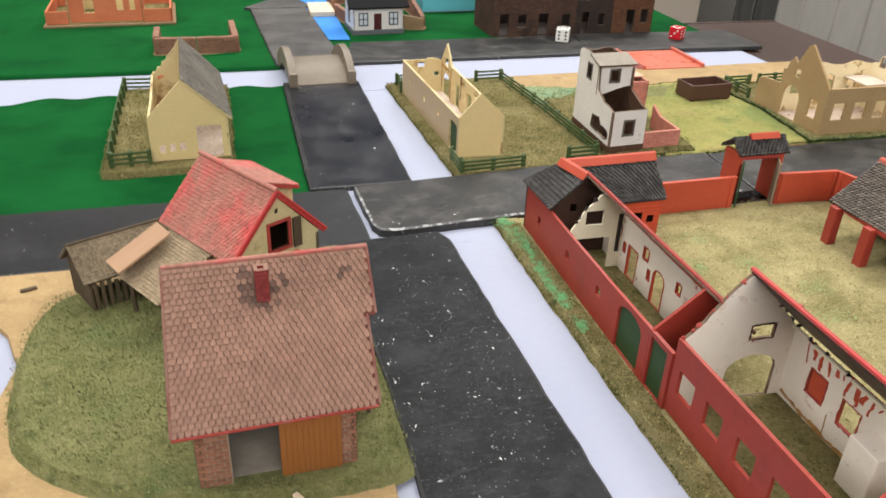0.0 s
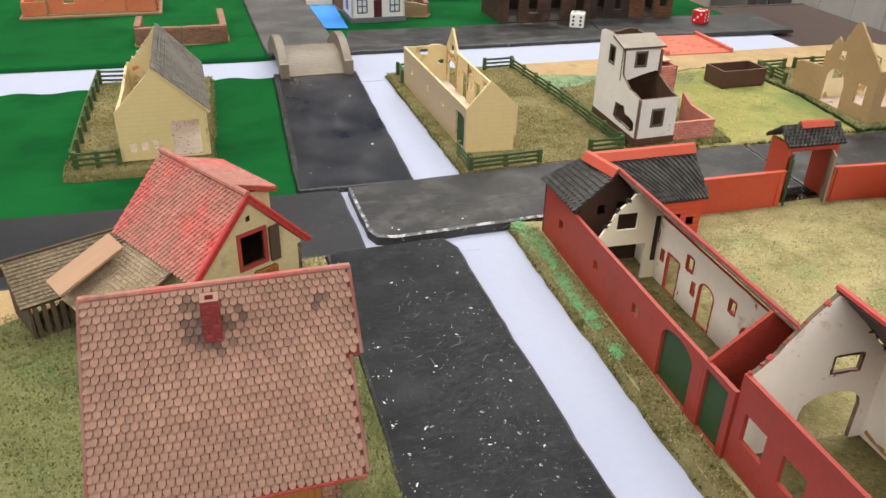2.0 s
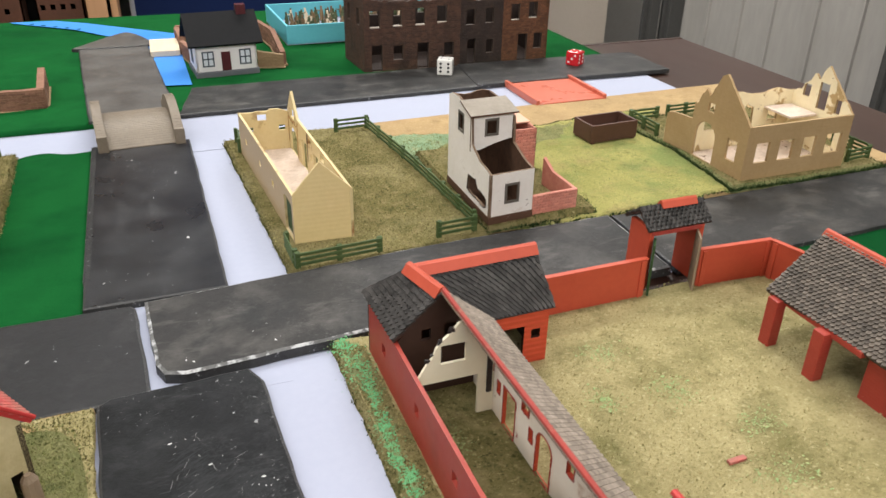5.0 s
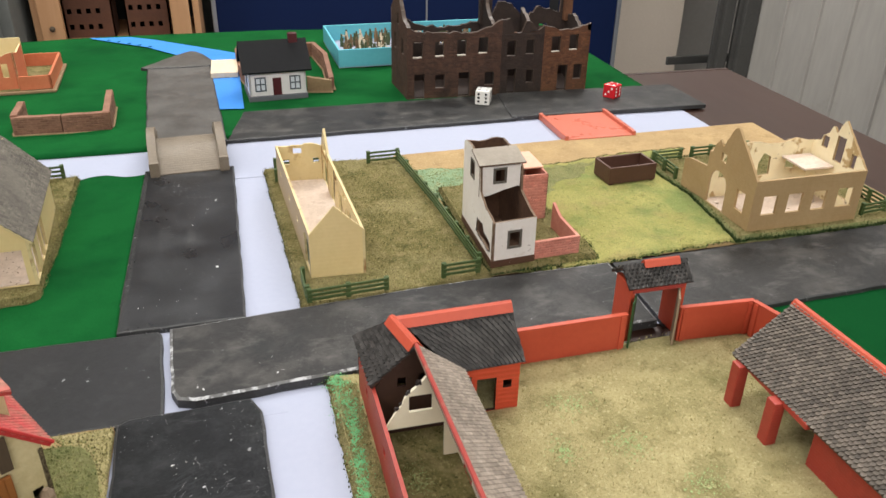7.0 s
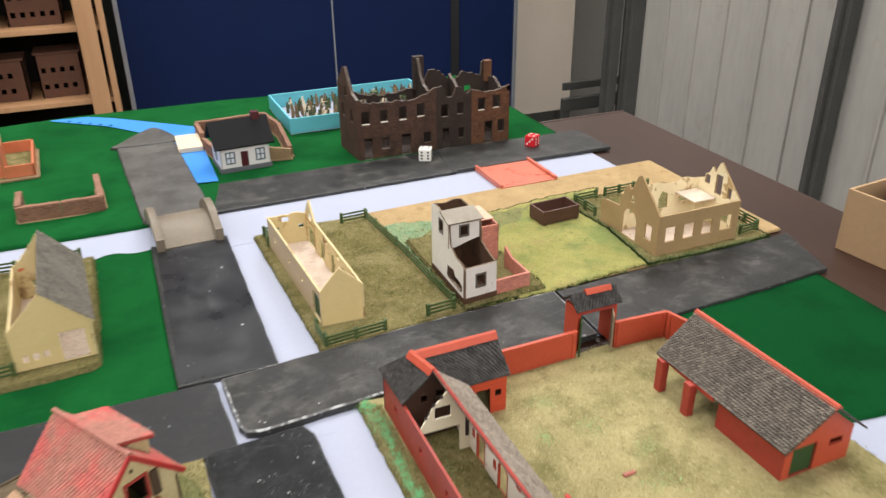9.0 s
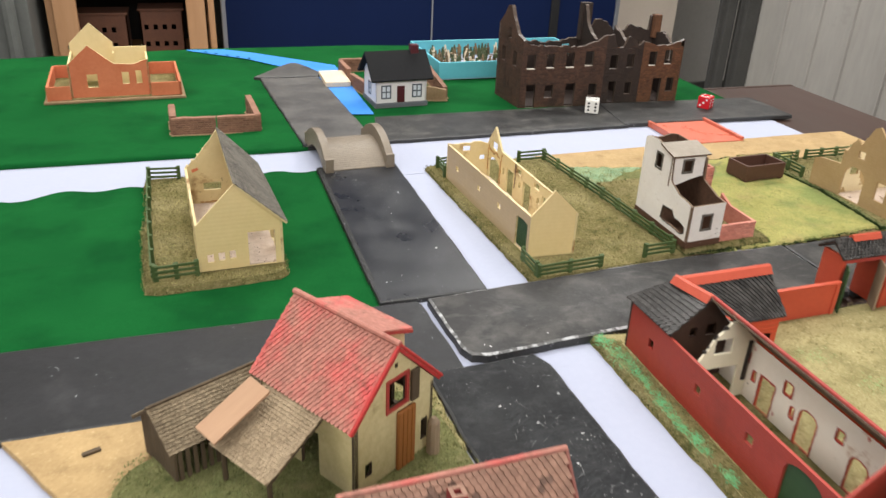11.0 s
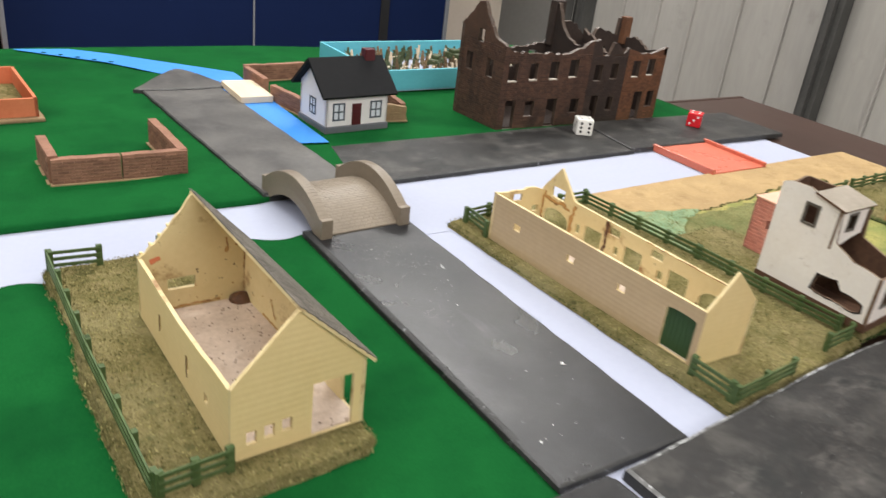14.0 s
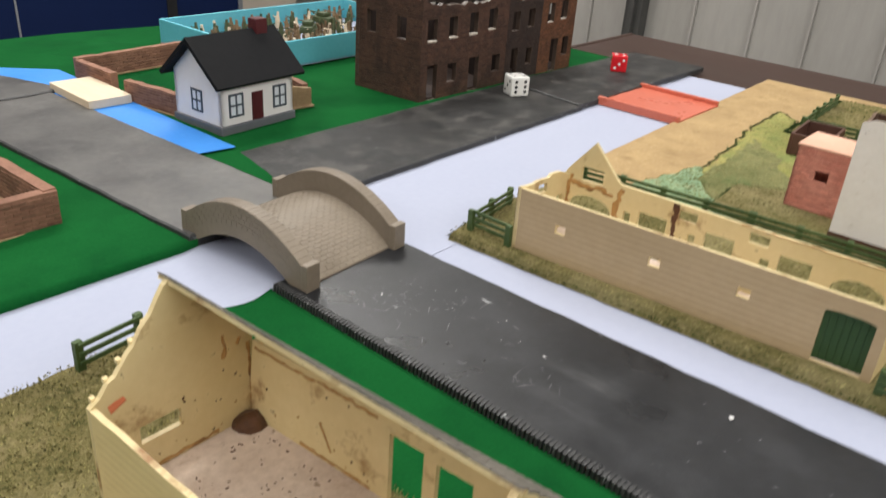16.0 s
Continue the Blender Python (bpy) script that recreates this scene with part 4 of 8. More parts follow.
def wavy_north(x):
    return 61.4 + 0.4 * math.sin(x * 0.55 + 1.2) + 0.35 * math.sin(x * 1.35) + 0.03 * x + 1.0 * min(1.0, max(0.0, x - 0.2) / 2.2)


cloth("green_cloth", "green cloth field with an uneven cut edge beside the paper river", -34, 4.9, lambda x: 40.4, wavy_north, "felt", 120, 70, 0.3)
cloth("green_cloth", "large green cloth spread over the far end of the tables", -23.3, 50.4, lambda x: 66.95 + 1.5 * min(1.0, max(0.0, x - 4.5) / 5.0) + 0.01 * max(0.0, x - 10), lambda x: 104.4 - max(0, -x) * 0.13, "felt", 110, 70, 0.14, lift=0.25, skew=-2.0)
cloth("green_cloth", "dark green cloth field beside the red farm", 34.5, 51.3, lambda x: 23.3 + 0.15 * math.sin(x), lambda x: 37.9, "felt_dark", 30, 30, 0.04)


def paper(label, pts, z, t=0.02):
    return solo("paper_sheet", board(rough_outline(pts, 0.02, 2.0, len(pts)), -t, 0, 0.0), ("paper", "paper"), label, "paper", 0, 0, z, group="white paper rivers")


paper("long white paper strip laid as a river", [(10.2, 35), (14.9, 35), (14.7, 69), (10.2, 69)], -0.06)
paper("long white paper strip laid as a river beside the black road", [(5.2, 2), (15.6, 2), (15.2, 35.6), (5.4, 35.6)], -0.035)
paper("white paper strip laid as the cross river", [(8.0, 60.3), (14, 60.4), (50.6, 61.5), (50.4, 68.8), (8.0, 68.4)], -0.03)
paper("white paper sheet beside the dark green cloth", [(36.5, 12), (52.2, 12), (51.6, 24.5), (36.5, 24.5)], -0.06)
paper("white paper strip under the road crossing", [(5.0, 34.2), (12.5, 34.2), (12.5, 42), (5.0, 42)], -0.025)
paper("white paper strip under the road joint", [(30.6, 36.8), (32.3, 36.8), (32.3, 42.4), (30.6, 42.4)], -0.05)
paper("white paper strip between the sand boards", [(-33, 5), (4.9, 5), (4.9, 36), (-34, 36)], -0.07)


def torn_paper():
    """The west river sheet, with the torn teeth of a spiral binding along its end."""
    pts = [(10.0, 58.6), (10.0, 68.2), (-19.8, 67.0)]
    n, y0, y1 = 17, 66.8, 58.9
    for k in range(n):
        a, b = y0 + (y1 - y0) * k / n, y0 + (y1 - y0) * (k + 0.62) / n
        x = -19.8 + 0.03 * k
        pts += [(x, a), (x - 0.42, a - 0.06), (x - 0.42, b + 0.06), (x, b)]
    solo("paper_sheet", board(list(reversed(pts)), -0.02, 0, 0.0), ("paper", "paper"), "white paper river sheet with torn spiral binding holes", "paper", 0, 0, -0.045, group="white paper rivers")


torn_paper()


# ---- roads ----
def road(label, pts, z0, z1, mat, edge="road_edge", bevel=0.1, rough=0.035, seed=1, corner=0.0):
    """A flat road piece cut from board, with worn rims."""
    ol = rough_outline(pts, rough, 0.9, seed)
    bm = board(ol, z0, z1 - bevel * 0.5, 0.02)
    top = [f for f in bm.faces if f.material_index == 0]
    bmesh.ops.dissolve_faces(bm, faces=top)
    for f in bm.faces:
        if len(f.verts) > 4:
            top = f
            f.material_index = 0
    ret = bmesh.ops.inset_region(bm, faces=[top], thickness=bevel, depth=0.0, use_even_offset=True)
    for f in ret["faces"]:
        f.material_index = 2
    for v in top.verts:
        v.co.z = z1
    bmesh.ops.triangulate(bm, faces=[top])
    return solo("road_piece", bm, (mat, "road_edge", edge), label, "road", kind="structure")


road("dark grey painted road board running west", [(-34, 34.3), (7.1, 34.6), (7.4, 34.9), (7.35, 36.6), (7.05, 41.1), (6.85, 41.4), (-34, 41.2)], -0.02, 0.24, "road_west", seed=2)
road("black scuffed road board running south", [(5.55, 34.6), (5.95, 24), (6.2, 2), (12.6, 2), (12.15, 16.5), (11.75, 26), (11.45, 34.2), (11.0, 35.2), (6.0, 34.95)], -0.02, 0.27, "road_black", seed=3, rough=0.05)
road("grey road board with chalky worn rim", [(7.4, 41.2), (7.65, 36.3), (7.95, 35.55), (8.7, 35.3), (16, 35.9), (31.15, 36.5), (31.3, 42.6), (21, 42.35), (12, 41.6)], -0.02, 0.46, "road_grey", "road_rim", 0.14, seed=4)
road("grey road board with worn end", [(31.45, 36.4), (45.5, 37.0), (52.3, 37.5), (54.2, 43.6), (45, 43.3), (31.62, 42.7)], -0.02, 0.3, "road_grey", "road_edge", 0.1, seed=5)
road("dark grey road board leading to the bridge", [(4.9, 41.55), (11.05, 41.6), (11.0, 51), (10.95, 62.1), (4.95, 62.3), (4.9, 51)], -0.02, 0.3, "road", seed=6)
road("mottled grey road board beyond the bridge", [(4.6, 67.1), (10.6, 67.0), (9.35, 88.9), (3.25, 88.9)], -0.02, 0.5, "road_pale", seed=7)
road("rounded dark grey end piece of the road", smooth_outline([(3.1, 88.8), (9.5, 88.8), (9.3, 91.5), (7.9, 94.6), (6.6, 94.3), (3.6, 90.3)], 3), -0.02, 0.6, "road_pale", seed=8, rough=0.0)
road("dark grey road board along the far bank", [(10.55, 67.4), (34.6, 67.9), (35.4, 74.6), (12.0, 74.3)], 0.0, 0.3, "road_grey", seed=9)
road("grey road board in front of the brown ruin", [(34.2, 68.0), (52.7, 67.7), (52.6, 74.2), (35.0, 74.6)], 0.05, 0.42, "road_grey", seed=10)

# blue river sheet of the far field
pts = [(10.0, 75.0), (12.15, 74.7), (12.1, 84), (12.05, 92.2), (12.0, 93.8), (8.8, 96.6), (3.5, 101.2), (0.5, 103.2), (-3.8, 103.4), (-3.4, 102.9), (2.6, 98.2), (6.8, 93.0), (9.2, 88.0)]
solo("river_sheet", board(pts, -0.02, 0.0, 0.0), ("water_blue", "water_blue"), "bright blue cut sheet laid as a stream", "river sheet", 0, 0, 0.42)

for k in range(5):
    bm = rod((0, 0, 0), (0, 0, 0.01), 0.22, 0.22, 12)
    solo("punched_hole", bm, "felt_dark", "punched round hole in the blue sheet", "hole", -1.6 + 1.15 * k, 102.0 - 0.93 * k, 0.425, group="punched holes along the blue sheet")


# ---- base boards with grass ----
def ground(name, label, outline, z0, z1, mats, slope=0.15):
    return solo(name, board(outline, z0, z1, slope), mats, label, "base board")


SAND = rough_outline([(-12.1, 34.6), (-8.8, 29.5), (-8.0, 27.3), (-8.3, 25), (-9.6, 22), (-9.8, 8), (5.3, 8), (5.35, 20), (5.6, 25), (5.5, 34.7)], 0.04, 0.8, 11)
ground("sand_board", "sand coloured base board under the tiled farmhouse", SAND, -0.03, 0.2, ("sand", "sand"), 0.05)
ground("sand_board", "sand coloured base board with worn edges", rough_outline([(-16.6, 33.3), (-13.1, 29.1), (-12.0, 25), (-14, 10), (-30, 10), (-30, 33)], 0.05, 0.8, 12), -0.03, 0.2, ("sand", "sand"), 0.05)
MOUND = rough_outline(smooth_outline([(-7.9, 29.9), (-7.4, 22.6), (-4.0, 19.2), (0.5, 17.9), (5.6, 18.0), (6.05, 20), (5.85, 26), (5.6, 29.5), (5.15, 32.5), (3.9, 33.9), (0, 33.5), (-5.9, 32.4)], 5), 0.05, 0.5, 13)
ground("flock_mound", "rounded green flock mound under the farmhouse", MOUND, 0.15, 0.55, ("grass_green", "grass_green"), 0.45)
flock("grass", MOUND, 15000, 0.545, "blade_green", 0.1, (rect(-1.1, 4.2, 18.8, 23.6),))
TAN = rough_outline([(3.0, 34.5), (3.9, 33.6), (5.0, 31.9), (5.35, 29.5), (5.65, 29.5), (5.45, 34.55)], 0.05, 0.4, 27)
ground("flock_sheet", "tan straw flock corner beside the roads", TAN, 0.18, 0.28, ("grass_yard", "grass_yard"), 0.05)
flock("grass", TAN, 900, 0.27, "blade", 0.08, seed=37)
YARD = rough_outline([(14.35, 36.0), (14.4, 30), (14.6, 22), (15.1, 8), (38.4, 8), (38.2, 22), (37.6, 34.4), (31.4, 35.4), (23, 35.2)], 0.05, 0.6, 14)
ground("grass_board", "straw coloured flock base of the red farm", YARD, -0.03, 0.35, ("grass_yard", "grass_olive"), 0.25)
flock("grass", YARD, 15000, 0.345, "blade_straw", 0.09)
STRIP = rough_outline([(14.62, 35.6), (14.7, 28), (14.95, 18), (15.25, 8.4), (16.0, 8.4), (15.75, 20), (15.62, 35.0)], 0.06, 0.5, 28)
ground("flock_sheet", "worn olive flock strip along the farm wall", STRIP, 0.3, 0.365, ("grass_olive", "grass_olive"), 0.05)
flock("grass", STRIP, 3200, 0.36, "blade", 0.09, seed=38)
flock("grass", YARD, 2600, 0.12, "blade_dark", 0.09, edge=True, seed=8)
MEADOW = rough_outline([(12.95, 60.9), (13.45, 51), (13.85, 41.9), (20, 42.3), (24.5, 42.9), (24.3, 47), (23.5, 61.3), (17, 61.5)], 0.05, 0.6, 15)
ground("grass_board", "olive flock base with fence round the cream barn", MEADOW, -0.03, 0.35, ("grass_olive", "grass_olive"), 0.2)
flock("grass", MEADOW, 12000, 0.33, "blade", 0.1, (rect(14, 17.2, 44.6, 57.8),))
flock("grass", MEADOW, 1800, 0.1, "blade_dark", 0.09, edge=True, seed=9)
FIELD = rough_outline([(22.6, 61.9), (23.6, 43.2), (41, 43.6), (54.5, 44.6), (54.4, 63.0), (40, 62.6)], 0.03, 1.2, 16)
ground("field_board", "sand coloured board under the ruined houses", FIELD, -0.02, 0.18, ("sand", "sand"), 0.06)
LIME = rough_outline([(24.2, 56.9), (24.4, 43.1), (31.5, 42.9), (40.4, 43.7), (41.2, 48), (41.3, 56.4), (44, 57.0), (45.2, 58.6), (41, 58.6), (38, 58.3), (34, 57.6), (30.2, 57.3), (26.5, 57.0)], 0.16, 0.4, 18)
ground("flock_sheet", "yellow green flock field beside the white ruin", LIME, 0.12, 0.3, ("grass_lime", "grass_lime"), 0.25)
flock("grass", LIME, 6000, 0.29, "blade_straw", 0.05)
flock("grass", LIME, 5000, 0.29, "blade_green", 0.05, seed=33)
flock("grass", LIME, 3000, 0.17, "blade_deep", 0.14, edge=True, seed=34)
TEAL = rough_outline(smooth_outline([(23.6, 58.2), (24.0, 53.5), (25.0, 52.6), (25.9, 54.8), (27.6, 56.2), (29.8, 57.4), (27.4, 57.9)], 4), 0.22, 0.35, 17)
MOSS = rough_outline([(24.5, 56.5), (24.7, 49.2), (27.2, 48.8), (30.2, 50.6), (32.6, 53.6), (35.6, 55.2), (37.4, 57.4), (33.0, 57.1), (28.0, 56.7)], 0.3, 0.35, 41)
ground("flock_sheet", "moss green flock patch on the yellow field", MOSS, 0.27, 0.306, ("grass_green", "grass_green"), 0.2)
flock("grass", MOSS, 1500, 0.3, "blade_straw", 0.05, seed=43)
ground("field_paint", "pale teal painted patch on the flock field", TEAL, 0.28, 0.315, ("teal_paint", "teal_paint"), 0.2)
flock("grass", TEAL, 1500, 0.31, "blade_green", 0.06, seed=35)
WHB = rough_outline([(24.2, 54.6), (24.35, 42.9), (31.0, 43.3), (31.2, 44.8), (30.6, 50), (28, 54.8)], 0.07, 0.5, 19)
ground("grass_board", "brown green flock base of the white ruin", WHB, 0.2, 0.62, ("grass_olive", "grass_olive"), 0.25)
flock("grass", WHB, 2600, 0.6, "blade_dark", 0.09)
flock("grass", WHB, 2200, 0.25, "blade_deep", 0.16, edge=True, seed=36)
RUB = rough_outline([(40.3, 56.6), (40.9, 50), (40.2, 43.4), (46, 43.3), (52.2, 43.6), (52.4, 51), (51.6, 56.6)], 0.07, 0.5, 20)
ground("grass_board", "dark green flock base of the ochre ruin", RUB, 0.12, 0.5, ("grass_olive", "grass_green"), 0.3)
flock("grass", RUB, 1800, 0.47, "blade_dark", 0.14, (rect(41.6, 49.5, 44.8, 50.2),))
flock("grass", RUB, 5200, 0.26, "blade_deep", 0.24, edge=True, seed=10)
LHB = rough_outline([(-7.0, 45.55), (-6.2, 45.3), (0.2, 45.75), (0.75, 46.2), (0.7, 53), (0.55, 62.2), (-2.4, 62.2), (-4, 62.1), (-7.3, 62.0), (-7.3, 53)], 0.06, 0.5, 21)
ground("grass_board", "olive flock base with fence round the roofless barn", LHB, -0.03, 0.4, ("grass_olive", "grass_olive"), 0.2)
flock("grass", LHB, 9000, 0.38, "blade", 0.1, (rect(-4.1, 0.3, 46.8, 56.3),))
flock("grass", LHB, 2200, 0.14, "blade", 0.07, edge=True, seed=12)


def patches(spots, z, seed, paint="mint", spread=0.6, density=170):
    """Ragged splashes of mint green paint: many small flecks round each spot."""
    r = random.Random(seed)
    for x, y, s, stretch in spots:
        verts, faces = [], []
        for q in range(int(density * 3.2 * s * stretch) + 60):
            px, py = x + r.gauss(0, spread) * s, y + r.gauss(0, spread) * s * stretch
            n, w = 6, r.uniform(0.014, 0.042) * (1 if r.random() < 0.85 else 1.8)
            k = len(verts)
            verts += [((px + w * r.uniform(0.5, 1.1) * math.cos(2 * math.pi * i / n)) * CM, (py + w * r.uniform(0.5, 1.1) * math.sin(2 * math.pi * i / n)) * CM, r.uniform(0.01, 0.03) * CM) for i in range(n)]
            faces.append(list(range(k, k + n)))
        me = bpy.data.meshes.new("paint_patch")
        me.from_pydata(verts, [], faces)
        me.materials.append(M[paint])
        ob = new("paint_patch", me)
        ob.matrix_world = pose(0, 0, z * CM)
        tagged(ob, "ragged splash of mint green paint on the flock", "paint patch", "mint green paint splashes", "stuff")


patches(((14.75, 35.2, 0.42, 1.4), (15.0, 32.0, 0.24, 3.0), (14.85, 28.6, 0.22, 2.6), (14.95, 33.6, 0.5, 2.0), (14.9, 30.0, 0.3, 2.6), (14.95, 27.3, 0.28, 2.5), (15.0, 25.2, 0.25, 1.6)), 0.385, 3)
patches(((24.2, 31.5, 0.6, 0.8), (25.6, 28.5, 0.6, 0.9), (22.9, 28.8, 0.4, 1.1), (27.5, 26.0, 0.6, 0.7), (16.8, 28.5, 0.4, 1.5), (26.5, 23.5, 0.8, 0.7)), 0.36, 4, "mint_thin", 0.85, 120)


def ridged_edge(p0, p1, n):
    """The fine ridges of the corrugated board along a road edge."""
    verts, faces = [], []
    m = run(p0, p1)
    w = length(p0, p1)
    for k in range(n):
        u = w * k / n
        i = len(verts)
        verts += [tuple((m @ Vector(q)) * CM) for q in ((u, 0.26, 0.02), (u + w / n * 0.55, 0.26, 0.02), (u + w / n * 0.55, 0.26, 0.325), (u, 0.26, 0.325), (u, -0.08, 0.02), (u + w / n * 0.55, -0.08, 0.02), (u + w / n * 0.55, -0.05, 0.3), (u, -0.05, 0.3))]
        faces += [[i + j for j in q] for q in ((4, 5, 6, 7), (0, 4, 7, 3), (1, 2, 6, 5), (3, 7, 6, 2))]
    me = bpy.data.meshes.new("ridged_edge")
    me.from_pydata(verts, [], faces)
    me.materials.append(M["road_edge"])
    tagged(new("ridged_edge", me), "fine ridged edge of the road board", "road edge", kind="stuff")


ridged_edge((4.92, 62.2), (4.9, 44.0), 120)


def chalk_flecks():
    """Small white flecks of chipped paint lying in clusters."""
    r = random.Random(77)
    verts, faces = [], []
    clusters = [(8.0, 31.5, 0.28, 0.5), (9.1, 30.3, 0.28, 0.7), (9.6, 27.6, 0.28, 0.6), (8.6, 25.6, 0.28, 0.5), (10.3, 25.2, 0.28, 0.7), (7.4, 22.5, 0.28, 0.6), (9.2, 21.5, 0.28, 0.5), (9.4, 18.6, 0.28, 0.5), (6.3, 27.5, 0.28, 0.5),
                (10.9, 28.9, 0.28, 0.5), (6.35, 25.6, 0.28, 0.3), (6.3, 24.3, 0.28, 0.28), (6.35, 23.2, 0.28, 0.28), (6.4, 21.8, 0.28, 0.28), (6.45, 20.4, 0.28, 0.28), (10.8, 22.0, 0.28, 0.6), (6.6, 44.0, 0.31, 0.7), (8.6, 54.5, 0.31, 1.2), (7.6, 59.0, 0.31, 1.0), (12.0, 37.0, 0.47, 0.6), (9.0, 36.0, 0.47, 0.5)]
    for x, y, z, s in clusters:
        for q in range(r.randint(4, 9)):
            px, py, w, a = x + r.gauss(0, s * 0.55), y + r.gauss(0, s * 0.55), r.uniform(0.007, 0.026), r.uniform(0, 3.1)
            if q == 0:
                w = 0.045
            k = len(verts)
            for i in range(5):
                t = 2 * math.pi * i / 5
                u, v = w * 2.2 * math.cos(t) * r.uniform(0.6, 1.1), w * math.sin(t) * r.uniform(0.5, 1.0)
                verts.append(((px + u * math.cos(a) - v * math.sin(a)) * CM, (py + u * math.sin(a) + v * math.cos(a)) * CM, (z + r.uniform(0.0, 0.02)) * CM))
            faces.append(list(range(k, k + 5)))
    me = bpy.data.meshes.new("chalk_flecks")
    me.from_pydata(verts, [], faces)
    me.materials.append(M["chalk"])
    tagged(new("chalk_flecks", me), "tiny white flecks of chipped paint on roads and cloth", "paint flecks", kind="stuff")
    verts, faces = [], []
    for x, y, s, count in ((7.4, 58.8, 0.8, 40), (8.4, 56.4, 0.9, 22), (6.8, 53.0, 1.0, 14), (9.0, 30.0, 1.0, 14), (9.8, 26.0, 1.0, 12)):
        z = 0.32 if y > 41 else 0.29
        for q in range(count):
            px, py, l, w, t = x + r.gauss(0, s), y + r.gauss(0, s * 0.8), r.uniform(0.06, 0.35), r.uniform(0.004, 0.012), r.gauss(0.9, 0.7)
            if not 5.4 < px < 10.6:
                continue
            k = len(verts)
            for u, v in ((-l, 0), (0, -w), (l, 0), (0, w)):
                verts.append(((px + u * math.cos(t) - v * math.sin(t)) * CM, (py + u * math.sin(t) + v * math.cos(t)) * CM, z * CM))
            faces.append([k, k + 1, k + 2, k + 3])
    me = bpy.data.meshes.new("scratches")
    me.from_pydata(verts, [], faces)
    me.materials.append(M["scratch"])
    tagged(new("scratches", me), "fine grey scratches in the dark road boards", "scratches", kind="stuff")


chalk_flecks()


def scuff_arcs():
    """Faint pale arcs rubbed into the black road: many short parallel ticks crossing each arc."""
    r = random.Random(91)
    verts, faces = [], []
    for cx, cy, rad, width, a0, a1, count in ((2.0, 27.0, 7.4, 0.55, -42, 34, 330), (2.6, 26.0, 8.2, 0.3, -30, 30, 150), (16.0, 22.5, 6.9, 0.4, 150, 212, 170)):
        for k in range(count):
            a, d = math.radians(r.uniform(a0, a1)), r.gauss(0, width * 0.5)
            px, py = cx + (rad + d) * math.cos(a), cy + (rad + d) * math.sin(a)
            t, l, w = r.gauss(0.55, 0.12), r.uniform(0.1, 0.42), r.uniform(0.008, 0.022)
            if not 6.6 < px < 11.2:
                continue
            n, z = len(verts), 0.274 + 0.004 * r.random()
            for u, v in ((-l, 0), (-l * 0.4, -w), (l * 0.4, -w), (l, 0), (l * 0.4, w), (-l * 0.4, w)):
                verts.append(((px + u * math.cos(t) - v * math.sin(t)) * CM, (py + u * math.sin(t) + v * math.cos(t)) * CM, z * CM))
            faces.append(list(range(n, n + 6)))
    me = bpy.data.meshes.new("scuff_arcs")
    me.from_pydata(verts, [], faces)
    me.materials.append(M["scuff_pale"])
    tagged(new("scuff_arcs", me), "faint pale arcs rubbed into the black road board", "scuff marks", kind="stuff")


scuff_arcs()
bm = bmesh.new()
bmesh.ops.create_icosphere(bm, subdivisions=1, radius=0.09)
for v in bm.verts:
    v.co *= 1 + 0.9 * noise.noise(v.co * 19)
    v.co.z *= 0.5
solo("paint_chip", bm, "chalk", "single bright white chip on the dark road", "chip", 9.7, 47.1, 0.34)


